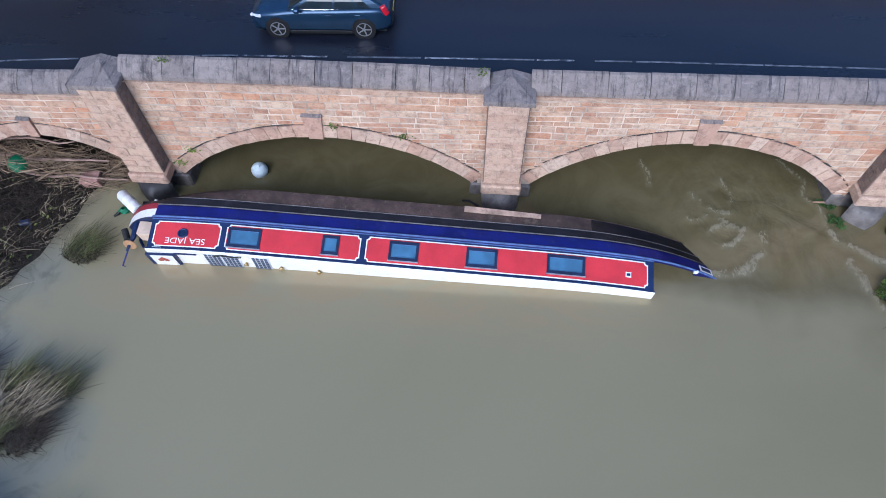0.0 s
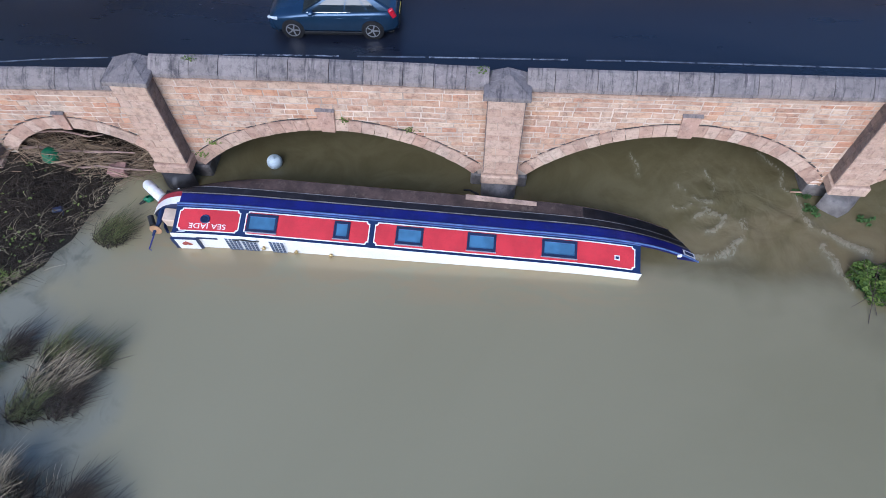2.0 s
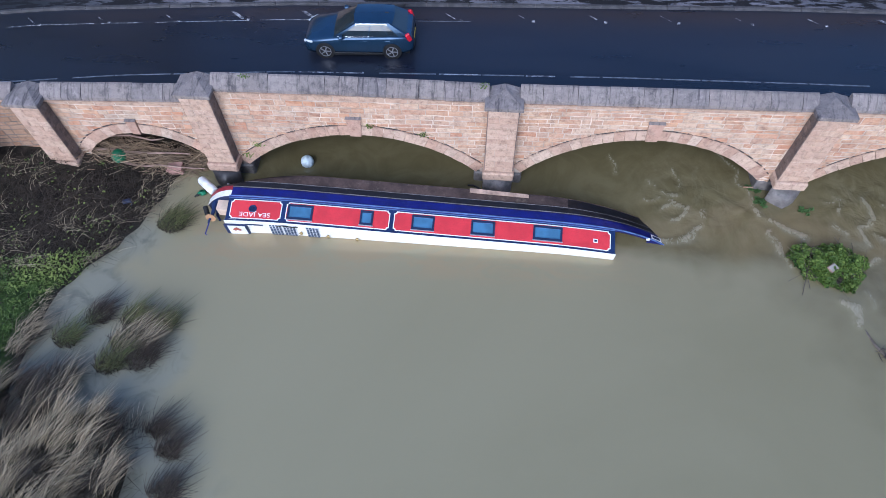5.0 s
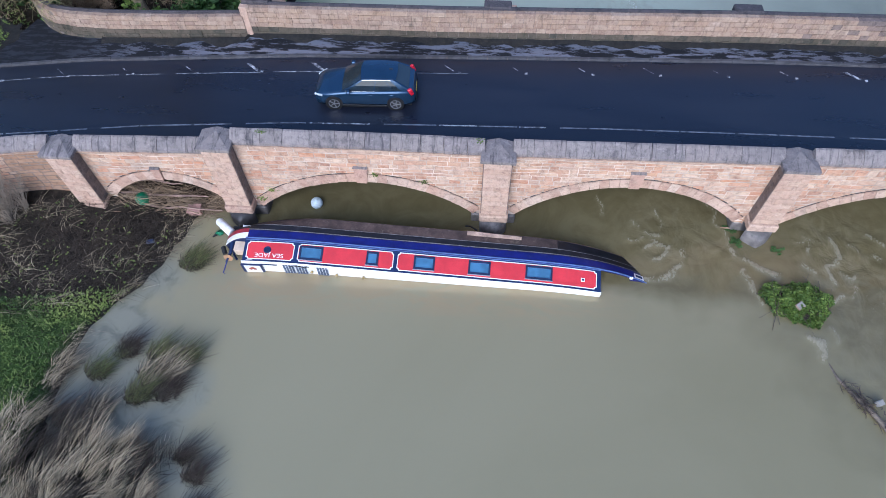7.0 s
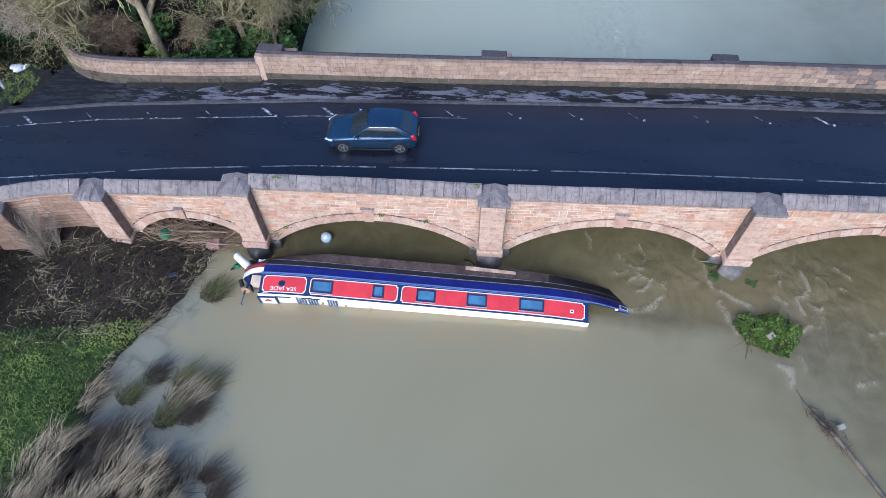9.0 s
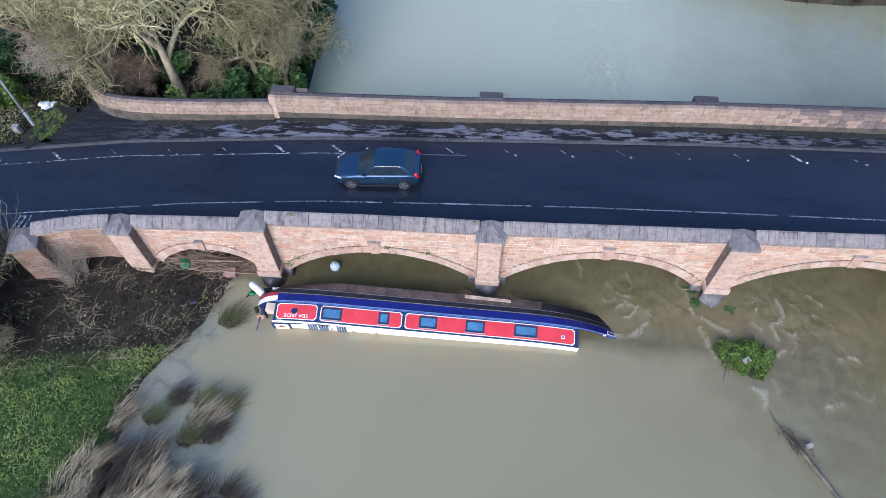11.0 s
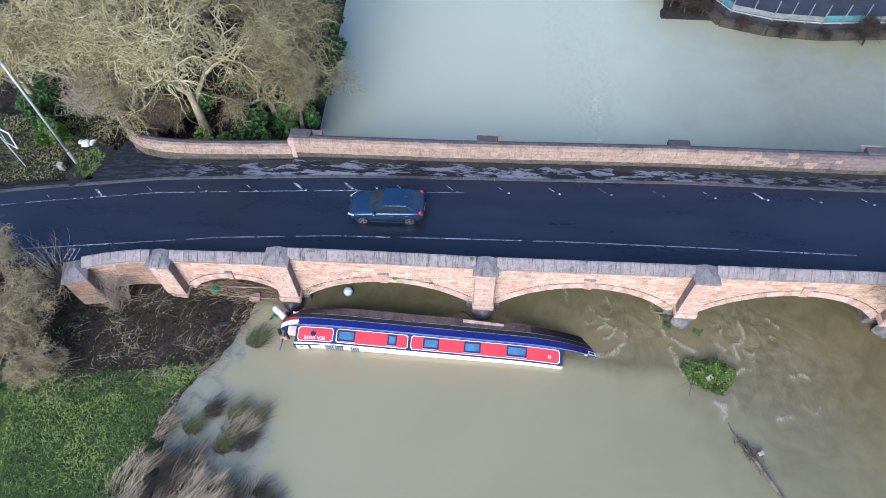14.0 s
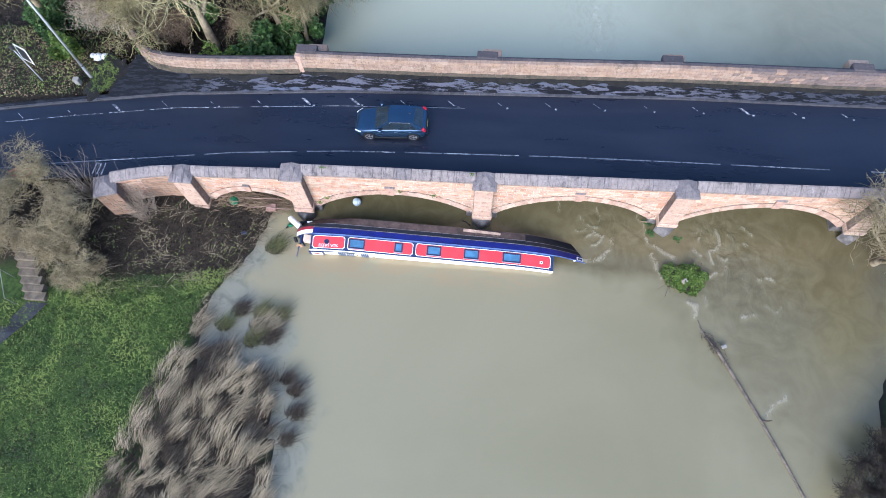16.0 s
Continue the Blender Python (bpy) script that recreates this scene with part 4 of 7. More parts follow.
def end_pillar():
    """The block that ends the upstream parapet at the left bank."""
    ob = empty("end_pillar", label="square brown stone pillar ending the parapet", category="pillar", kind="structure")
    m = pose(-21.95, -1.62, 0, 0, 0, 17)
    rng = random.Random(3)
    part("mortar", Geo().box(-0.56, 0.56, -0.5, 0.62, 0.6, 3.55, m), DARKMORTAR, ob)
    for k in range(10):
        z = 0.7 + 0.285 * k
        cut = rng.uniform(-0.22, 0.22)
        for a, b in ((-0.60, cut), (cut, 0.60)):
            part("stone", Geo().bevelbox(a + 0.006, b - 0.006, -0.54, 0.66, z, z + 0.275, 0.015, m), GRIMYSTONE, ob)
        # right flank in the darker stone, its shade set in the colour
        for a, b in ((-0.5, 0.05 + cut * 0.5), (0.05 + cut * 0.5, 0.6)):
            part("flank_stone", Geo().bevelbox(0.59, 0.618, a + 0.006, b - 0.006, z + 0.004, z + 0.27, 0.01, m), DARKSTONE, ob)
    part("cap_slab", Geo().bevelbox(-0.68, 0.68, -0.62, 0.76, 3.56, 3.70, 0.03, m), COPING, ob, "flat grey cap slab")
    part("cap", Geo().prism([m @ Vector(p) for p in ((-0.66, -0.6, 3.705), (0.66, -0.6, 3.705), (0.66, 0.74, 3.705), (-0.66, 0.74, 3.705))], [m @ Vector(p) for p in ((-0.12, 0.1, 3.98), (0.12, 0.1, 3.98), (0.12, 0.5, 3.98), (-0.12, 0.5, 3.98))]), COPING, ob, "hipped grey cap stone")


build_ground()
build_road()
for i in range(5):
    pier(i)
    arch(i)
BAYS = ((-21.6, -18.04), (-16.96, -11.49), (-10.41, -0.54), (0.54, 10.71), (11.79, 21.86), (22.94, 45.0))
for i, (a, b) in enumerate(BAYS):
    bridge_bay(i, a, b)
far_parapet()
end_pillar()


# ---- the capsized narrowboat ----
RED = plain("red coach paint", (0.56, 0.035, 0.045), 0.38, 0.12, 1.5, 30, 0.03, dirt=((0.40, 0.06, 0.06), 0.4))
MAROON = plain("dark red stern paint", (0.24, 0.018, 0.03), 0.45, 0.2, 1.5, 30, 0.03, dirt=((0.30, 0.10, 0.10), 0.5))
BLUE = plain("deep blue paint", (0.007, 0.010, 0.125), 0.35, 0.25, 1.5, 30, 0.03, dirt=((0.03, 0.04, 0.14), 0.5))
DARKBLUE = plain("dark blue paint", (0.008, 0.022, 0.085), 0.40, 0.2, 2, 30, 0.03)
PALEBLUE = plain("faded blue handrail paint", (0.10, 0.16, 0.34), 0.5, 0.3, 4, 40, 0.05)
CREAM = plain("cream roof paint", (0.82, 0.80, 0.74), 0.5, 0.05, 1.0, 25, 0.03, dirt=((0.62, 0.55, 0.40), 0.35))
WHITEPAINT = plain("white paint", (0.80, 0.79, 0.77), 0.5, 0.05, 2, 30, 0.03)
BLACKING = plain("black hull bitumen", (0.006, 0.007, 0.012), 0.45, 0.5, 1.2, 12, 0.15, dirt=((0.03, 0.03, 0.036), 0.5))
RUSTHULL = plain("silted rusty hull", (0.055, 0.036, 0.032), 0.85, 0.5, 1.5, 14, 0.4, dirt=((0.13, 0.10, 0.085), 0.7))
STEELRUB = plain("scuffed steel rubbing strake", (0.15, 0.14, 0.14), 0.6, 0.4, 3, 30, 0.1)
FRAMEBLUE = plain("window frame", (0.010, 0.02, 0.06), 0.4, 0.2, 3)
WOOD = plain("varnished wood", (0.42, 0.24, 0.12), 0.5, 0.25, 4, 30, 0.1)
PALEWOOD = plain("pale plywood", (0.62, 0.48, 0.36), 0.6, 0.12, 3, 30, 0.1)
BOARDWOOD = plain("pale weathered board", (0.38, 0.27, 0.205), 0.8, 0.35, 2.5, 30, 0.4, dirt=((0.15, 0.11, 0.09), 0.7))
PLANKWOOD = plain("weathered wet plank", (0.28, 0.19, 0.15), 0.8, 0.4, 2.5, 30, 0.4)
SILVER = plain("aluminium trim", (0.55, 0.56, 0.58), 0.35, 0.1, 4, metal=0.8)
BRASS = plain("brass", (0.55, 0.42, 0.20), 0.35, 0.15, 4, metal=0.9)
SOLAR = plain("solar cell", (0.06, 0.085, 0.15), 0.3, 0.3, 8)
SOLARGRID = plain("solar panel backing", (0.75, 0.76, 0.78), 0.5, 0.1, 3)
RUBBER = plain("black rubber", (0.015, 0.015, 0.016), 0.7, 0.3, 4)
HEART = plain("faded red heart", (0.30, 0.07, 0.05), 0.6, 0.3, 6)


def glass(name, c):
    n = Nodes(name)
    v = n.noise(1.7, 3, 0.5)
    return n.done(n.mix(n.span(v, 0.3, 0.7), tuple(x * 0.7 for x in c), c), 0.06, spec=0.8)


# the blue base colour carries the sky's reflection in the panes
BOATGLASS = glass("cabin window glass", (0.08, 0.19, 0.33))

YAW, TRIM, ROLL = radians(-0.75), radians(-1.85), radians(-9)
B_U = Vector((math.cos(YAW) * math.cos(TRIM), math.sin(YAW) * math.cos(TRIM), math.sin(TRIM)))
B_H = Vector((math.sin(YAW), -math.cos(YAW), 0))
B_UP = B_U.cross(-B_H) * -1
if B_UP.z < 0:
    B_UP = -B_UP
B_W = B_H * math.cos(ROLL) + B_UP * math.sin(ROLL)
B_S = B_UP * math.cos(ROLL) - B_H * math.sin(ROLL)
B_O = Vector((-3.91, -2.63, 0.93))
CAB0, CAB1, STEM, STERN = -6.28, 8.38, 10.6, -7.35
CAB_H, LEAN_IN = 0.93, 0.15


def sheer(u):
    """How far the gunwale rises towards the ends."""
    a = max(0.0, (-3.5 - u) / 3.9)
    b = max(0.0, (u - 5.5) / 4.7)
    return 0.16 * a * a + 0.22 * b * b


def boat(u, s, w):
    return B_O + B_U * u + B_S * s + B_W * (w + sheer(u))


def stem_at(w):
    """The raked, bulging stem: furthest out at the gunwale."""
    d = min(1.0, max(0.0, -w / 1.10))
    return STEM + 0.10 * (1 - d) + 0.10 * math.sin(math.pi * d)


def beam(u, w):
    """The outer face of the hull at that height, from the cabin's foot."""
    d = min(1.0, max(0.0, -w / 1.08))
    b0 = 7.0 - 2.0 * d
    b = min(1.0, max(0.0, (u - b0) / (stem_at(w) - b0)))
    e = max(0.0, (d - 0.5) / 0.5)
    a = min(1.0, max(0.0, ((-6.0 + 3.0 * e) - u) / (1.35 + 2.5 * e)))
    s = 0.10 - 0.03 * d
    s -= (0.90 + 0.45 * d) * b ** (2.8 - 0.6 * d)
    s -= (0.85 + 0.25 * e) * a ** (2.4 - 0.7 * e)
    return s


def strip(w0, w1, u0, u1, off=0.0, n=90, rows=3):
    out = []
    for k in np.linspace(0, 1, rows):
        w = w0 + (w1 - w0) * k
        end = u1 + (stem_at(w) - STEM) if u1 > 9 else u1
        out.append([boat(u, beam(u, w) + off, w) for u in np.linspace(u0, end, n)])
    return Geo().quadgrid(out)


def on_side(u, h, out=0.0):
    """A point on the cabin side: h from its foot (0) to the roof (1)."""
    return boat(u, -LEAN_IN * h + out, CAB_H * h)


def side_panel(g, u0, u1, h0, h1, out0, out1, n=12):
    """A slab on the cabin side."""
    us = np.linspace(u0, u1, n)
    rows = [[on_side(u, h0, out0) for u in us], [on_side(u, h0, out1) for u in us], [on_side(u, h1, out1) for u in us], [on_side(u, h1, out0) for u in us]]
    g.quadgrid(rows)
    k = len(g.v)
    for u in (u0, u1):
        g.v.extend(tuple(on_side(u, h, o)) for h, o in ((h0, out0), (h0, out1), (h1, out1), (h1, out0)))
    g.f += [(k, k + 1, k + 2, k + 3), (k + 7, k + 6, k + 5, k + 4)]
    return g


def notched(g, u0, u1, h0, h1, cut, out):
    """A panel with scooped corners on the cabin side."""
    us = [u0 + cut * k / 8 for k in range(9)] + list(np.linspace(u0 + cut, u1 - cut, 30))[1:-1] + [u1 - cut * k / 8 for k in range(8, -1, -1)]
    lo, hi = [], []
    for u in us:
        e = min(u - u0, u1 - u)
        k = math.sqrt(max(0.0, cut * cut - e * e)) / CAB_H if e < cut else 0.0
        lo.append((u, h0 + k))
        hi.append((u, h1 - k))
    g.quadgrid([[on_side(u, h, 0.0) for u, h in lo], [on_side(u, h, out) for u, h in lo], [on_side(u, h, out) for u, h in hi], [on_side(u, h, 0.0) for u, h in hi]])
    return g


def boat_window(parent, u0, u1, h0, h1):
    g = Geo()
    b, bh = 0.075, 0.085
    for a in ((u0, u1, h0, h0 + bh), (u0, u1, h1 - bh, h1), (u0, u0 + b, h0 + bh, h1 - bh), (u1 - b, u1, h0 + bh, h1 - bh)):
        side_panel(g, *a, 0.006, 0.05, 2)
    f = part("window_frame", g, FRAMEBLUE, parent, "dark blue window frame")
    part("pane", side_panel(Geo(), u0 + b, u1 - b, h0 + bh, h1 - bh, 0.008, 0.022, 2), BOATGLASS, f, "cabin window pane, its sky reflection painted blue")
    c = 0.014
    part("trim", side_panel(Geo(), u0 + b, u1 - b, h0 + bh, h0 + bh + c, 0.02, 0.03, 2), PALEBLUE, f)
    part("trim", side_panel(Geo(), u0 + b, u1 - b, h1 - bh - c, h1 - bh, 0.02, 0.03, 2), PALEBLUE, f)
    part("drip_rail", side_panel(Geo(), u0 - 0.02, u1 + 0.02, h1 + 0.005, h1 + 0.035, 0.004, 0.045, 2), SILVER, f)


def text_mesh(word, size, font_mat, place, parent, depth=0.004):
    """Letters laid on a surface: place maps x and y of the writing into the world."""
    cu = bpy.data.curves.new(word, "FONT")
    cu.body, cu.size, cu.align_x, cu.align_y = word, size, "CENTER", "CENTER"
    ob = bpy.data.objects.new(word, cu)
    me = bpy.data.meshes.new_from_object(ob)
    bpy.data.objects.remove(ob)
    bpy.data.curves.remove(cu)
    g = Geo()
    g.v = [tuple(place(v.co.x, v.co.y)) for v in me.vertices]
    g.f = [tuple(p.vertices) for p in me.polygons]
    bpy.data.meshes.remove(me)
    return part("lettering", g, font_mat, parent, "white painted name SEA JADE")


def narrowboat():
    ob = empty("narrowboat", label="capsized red, blue and cream narrowboat lying on its side", category="narrowboat")
    # hull, in bands from the gunwale to the bottom
    ends = (STERN, STEM)
    hull = part("hull", strip(-0.385, -0.02, -6.2, STEM, n=110), BLUE, ob, "deep blue upper hull side", smooth=True)
    part("stern_band", strip(-0.27, 0.0, STERN, -6.2, 0.004, n=24), WHITEPAINT, hull, "white stern band", smooth=True)
    part("stern_band", strip(-0.46, -0.27, STERN, -6.2, n=24), MAROON, hull, "dark red stern band", smooth=True)
    part("waterline_strake", strip(-0.425, -0.385, -6.2, STEM, 0.03, 110, 2), STEELRUB, hull, "scuffed steel rubbing strake")
    part("lower_hull", strip(-0.66, -0.385, -6.2, STEM, n=110), BLACKING, hull, "black bitumen hull side", smooth=True)
    part("stern_lower", strip(-0.66, -0.46, STERN, -6.2, n=24), BLACKING, hull, smooth=True)
    part("lower_strake", strip(-0.675, -0.645, -6.6, STEM - 0.1, 0.022, 110, 2), STEELRUB, hull)
    part("bottom_side", strip(-1.10, -0.66, STERN + 0.9, 6.6, -0.004, n=90), RUSTHULL, hull, "silt-covered rusty lower hull", smooth=True)
    part("bow_side", strip(-1.10, -0.66, 6.6, STEM, -0.004, n=50), BLACKING, hull, "black lower bow plating", smooth=True)
    part("stern_side", strip(-1.10, -0.66, STERN + 0.3, STERN + 0.9, -0.004, n=12), BLACKING, hull, smooth=True)
    us = np.linspace(STERN + 0.3, STEM, 80)
    part("bottom_plate", Geo().quadgrid([[boat(u, beam(u, -1.10) + 0.03, -1.10) for u in us], [boat(u, min(-2.0 - beam(u, -1.1), beam(u, -1.1) - 0.02), -1.10) for u in us]]), RUSTHULL, hull)
    # the side that lies in the water
    us = np.linspace(STERN, STEM, 80)
    part("submerged_side", Geo().quadgrid([[boat(u, min(-2.0 - beam(u, w), beam(u, w) - 0.02), w) for u in us] for w in (-0.02, -0.4, -1.1)]), BLACKING, hull)
    # gunwale with its pale worn edge and side deck
    us = np.linspace(-6.25, STEM + 0.08, 110)
    g = Geo().quadgrid([[boat(u, beam(u, 0) + o, w) for u in us] for o, w in ((0.012, -0.05), (0.03, -0.03), (0.03, 0.012), (-0.10, 0.012), (-0.10, -0.06))])
    part("gunwale", g, BLUE, ob)
    part("gunwale_edge", Geo().quadgrid([[boat(u, beam(u, 0) + o, w) for u in us] for o, w in ((0.034, -0.028), (0.036, -0.010), (0.030, 0.016), (0.005, 0.017))]), PALEBLUE, ob, "worn pale blue gunwale edge")
    # cabin
    us = np.linspace(CAB0, CAB1, 60)
    prof = [(0.0, 0.0), (-LEAN_IN, CAB_H)]
    cab = part("cabin_side", Geo().quadgrid([[boat(u, s, w) for u in us] for s, w in prof]), DARKBLUE, ob, "dark blue cabin side with red panels")
    side_panel(g := Geo(), CAB0, CAB1, 0.0, 0.035, 0.0, 0.02, 60)
    part("foot_moulding", g, PALEBLUE, cab)
    part("handrail", side_panel(Geo(), CAB0 - 0.02, CAB1 + 0.02, 0.955, 1.0, -0.01, 0.025, 60), DARKBLUE, cab, "dark blue cabin-top handrail")
    # roof: a cream cambered sheet
    prof = [(-LEAN_IN + 0.03, CAB_H), (-LEAN_IN + 0.02, CAB_H + 0.03), (-0.45, CAB_H + 0.055), (-1.0, CAB_H + 0.085), (-1.55, CAB_H + 0.055), (-2.0 + LEAN_IN, CAB_H), (-2.0, 0.0)]
    us = np.linspace(CAB0 - 0.03, CAB1 + 0.03, 60)
    roof = part("roof", Geo().quadgrid([[boat(u, s, w) for u in us] for s, w in prof]), CREAM, ob, "cream painted roof, half under water")
    for u in (CAB0, CAB1):
        g = Geo()
        g.v = [tuple(boat(u, s, w)) for s, w in ((0, 0), (-LEAN_IN, CAB_H), (-1.0, CAB_H + 0.08), (-2 + LEAN_IN, CAB_H), (-2.0, 0))]
        g.f = [tuple(range(5))]
        part("bulkhead", g, DARKBLUE, ob)
    # red panels with white coach lines
    cuts = ((CAB0 + 0.12, -4.20), (-4.04, -0.075), (0.075, CAB1 - 0.16))
    for a, b in cuts:
        line = part("coach_line", notched(Geo(), a, b, 0.085, 0.90, 0.085, 0.004), WHITEPAINT, cab, "white coach line")
        part("red_panel", notched(Geo(), a + 0.035, b - 0.035, 0.125, 0.865, 0.085, 0.0075), RED, line, "red painted cabin panel")
    # windows, a porthole and a small vent
    for u0, u1, h0, h1 in ((-3.97, -3.00, 0.18, 0.80), (-1.20, -0.70, 0.18, 0.78), (0.76, 1.62, 0.18, 0.78), (3.0, 3.9, 0.18, 0.78), (5.33, 6.42, 0.17, 0.76)):
        boat_window(cab, u0, u1, h0, h1)
    c = on_side(-5.30, 0.47, 0.01)
    side_m = Matrix((B_U.to_4d(), B_W.to_4d(), B_S.to_4d(), (0, 0, 0, 1))).transposed()
    for k in range(3):
        side_m[3][k] = 0
    pm = Matrix.Translation(c) @ side_m
    ring = part("porthole", Geo().lathe([(0.15, 0.0), (0.155, 0.03), (0.13, 0.045), (0.105, 0.035), (0.105, 0.0)], pm, 24), DARKBLUE, cab, "round porthole with a dark rim", smooth=False)
    part("pane", Geo().lathe([(0.104, 0.004), (0.104, 0.018), (0.001, 0.019)], pm, 24), FRAMEBLUE, ring)
    side_panel(g := Geo(), 7.58, 7.74, 0.47, 0.63, 0.004, 0.022, 2)
    vent = part("vent_plate", g, WHITEPAINT, cab, "small square white vent plate")
    part("grille", side_panel(Geo(), 7.61, 7.71, 0.51, 0.59, 0.02, 0.027, 2), FRAMEBLUE, vent)
    # the name, upside down as the boat lies: its letters' tops point to the roof
    text_mesh("SEA JADE", 0.24, WHITEPAINT, lambda x, y: on_side(-5.20 - x * 1.22, 0.70 + y / CAB_H, 0.011), cab)
    side_panel(g := Geo(), CAB0 + 0.15, CAB0 + 0.42, 0.925, 0.95, 0.003, 0.006, 2)
    part("plate_bar", g, WHITEPAINT, cab, "small pale maker's plate")

    def on_roof(u, q, out):
        """q metres across the roof from its upper edge."""
        return boat(u, -LEAN_IN - q, CAB_H + 0.03 + 0.08 * min(1.0, q / 0.85) * (2 - min(1.0, q / 0.85)) * 0.7 + out)

    def roof_slab(u0, u1, q0, q1, o0, o1):
        g = Geo()
        top = [on_roof(u0, q0, o1), on_roof(u1, q0, o1), on_roof(u1, q1, o1), on_roof(u0, q1, o1)]
        low = [on_roof(u0, q0, o0), on_roof(u1, q0, o0), on_roof(u1, q1, o0), on_roof(u0, q1, o0)]
        return g.prism(top, low)

    # solar panels with separate cells
    for u0, cols in ((-4.63, 4), (-4.10, 4), (-3.22, 4)):
        sp = part("solar_panel", roof_slab(u0, u0 + 0.50, 0.03, 1.2, 0.0, 0.035), SOLARGRID, roof, "dark blue solar panel with white grid")
        for i in range(cols):
            for j in range(7):
                a = u0 + 0.014 + i * 0.12
                part("solar_cell", roof_slab(a + 0.008, a + 0.096, 0.05 + j * 0.125, 0.05 + j * 0.125 + 0.098, 0.033, 0.038), SOLAR, sp)
    for u, q in ((-3.45, 0.48), (-2.42, 0.56), (-1.30, 0.58)):
        o = on_roof(u, q, 0.0)
        mm = Matrix.Translation(o) @ side_m @ pose(0, 0, 0, -90)
        part("roof_vent", Geo().lathe([(0.04, -0.02), (0.04, 0.04), (0.075, 0.05), (0.075, 0.068), (0.045, 0.088), (0.01, 0.092)], mm, 14), BRASS, roof, "brass mushroom roof vent", smooth=True)
    # hatch at the stern with a painted heart
    h = part("hatch", roof_slab(CAB0 - 0.08, CAB0 + 0.80, 0.16, 1.3, 0.0, 0.07), DARKBLUE, roof, "dark blue sliding hatch with a painted heart")
    part("hatch_panel", roof_slab(CAB0 + 0.05, CAB0 + 0.72, 0.19, 1.1, 0.068, 0.076), WHITEPAINT, h, "white diamond panel")
    g = Geo()
    hs = []
    for k in range(28):
        t = 2 * math.pi * k / 28
        hs.append((0.0105 * 16 * math.sin(t) ** 3, 0.0095 * (13 * math.cos(t) - 5 * math.cos(2 * t) - 2 * math.cos(3 * t) - math.cos(4 * t))))
    g.v = [tuple(on_roof(CAB0 + 0.38 + a, 0.42 + b, 0.080)) for a, b in hs]
    g.f = [tuple(range(28))]
    part("heart", g, HEART, h, "faded red heart")
    part("hatch_slide", roof_slab(CAB0 + 0.75, CAB0 + 1.42, 0.13, 0.17, 0.0, 0.03), DARKBLUE, roof)
    # mooring ropes and pole on the roof edge
    rng = random.Random(2)
    for k in range(3):
        pts = [on_roof(-4.35 + 0.14 * j + k * 0.07, 0.05 + rng.uniform(-0.03, 0.05), 0.05) for j in range(6)]
        part("rope", Geo().tube(pts, 0.018, 5), RUBBER, roof)
    # well deck at the bow: open, with a cream lined bulwark
    us = np.linspace(CAB1, STEM - 0.9, 26)
    part("foredeck_coaming", Geo().quadgrid([[boat(u, beam(u, 0) - 0.10, 0.014) for u in us], [boat(u, beam(u, 0) - 0.13, -0.02) for u in us], [boat(u, beam(u, 0) - 0.13, -0.3) for u in us]]), PALEBLUE, ob)
    us = np.linspace(STEM - 0.9, STEM + 0.08, 14)
    part("bow_deck", Geo().quadgrid([[boat(u, beam(u, 0) - 0.02, 0.0) for u in us], [boat(u, -2.0 - beam(u, 0) + 0.02, 0.0) for u in us]]), BLUE, ob)
    us = np.linspace(STEM - 0.78, STEM - 0.34, 12)
    ws = np.linspace(-0.27, -0.04, 6)
    fl = part("bow_panel", Geo().quadgrid([[boat(u, beam(u, w) + 0.05, w) for u in us] for w in ws]), WHITEPAINT, hull, "white outlined bow panel")
    us = np.linspace(STEM - 0.72, STEM - 0.40, 12)
    ws = np.linspace(-0.22, -0.09, 6)
    part("bow_panel_field", Geo().quadgrid([[boat(u, beam(u, w) + 0.06, w) for u in us] for w in ws]), DARKBLUE, fl)
    part("stem_post", Geo().tube([boat(stem_at(w), beam(stem_at(w), w) - 0.02, w) for w in (-1.1, -0.8, -0.55, -0.3, -0.1, 0.02)], 0.03, 8), BLACKING, ob)
    o = boat(STEM - 0.92, beam(STEM - 0.92, 0) - 0.06, 0.02)
    part("bow_fairlead", Geo().bevelbox(-0.07, 0.07, -0.05, 0.05, -0.02, 0.09, 0.02, Matrix.Translation(o) @ side_m), WHITEPAINT, ob, "white bow fairlead")
    # stern: deck, swan neck and tiller, step
    us = np.linspace(STERN + 0.02, CAB0, 20)
    part("stern_deck", Geo().quadgrid([[boat(u, beam(u, 0) - 0.04, -0.03) for u in us], [boat(u, -2.0 - beam(u, 0) + 0.04, -0.03) for u in us]]), DARKBLUE, ob)
    part("stern_step", Geo().bevelbox(CAB0 - 0.52, CAB0 - 0.04, 0.08, 0.52, -0.75, -0.28, 0.02, Matrix.Translation(B_O) @ side_m), PALEWOOD, ob, "pale plywood cabin step")
    t = empty("tiller", label="dark blue tiller arm with a wooden handle")
    t.parent = ob
    part("swan_neck", Geo().tube([boat(-7.03, -0.95, -0.47), boat(-7.03, -0.95, 0.03), boat(-6.96, -0.93, 0.33), boat(-6.78, -0.90, 0.56)], [0.06, 0.06, 0.05, 0.045], 10), DARKBLUE, t)
    part("tiller_arm", Geo().tube([boat(-6.96, -0.45, -0.04), boat(-6.96, -0.50, 0.40), boat(-7.10, -0.62, 0.83)], [0.10, 0.075, 0.03], 10), DARKBLUE, t)
    part("tiller_bar", Geo().tube([boat(-7.04, -0.58, 0.68), boat(-7.16, -0.78, 1.23), boat(-7.08, -0.80, 1.25)], [0.025, 0.022, 0.02], 8), BLUE, t)
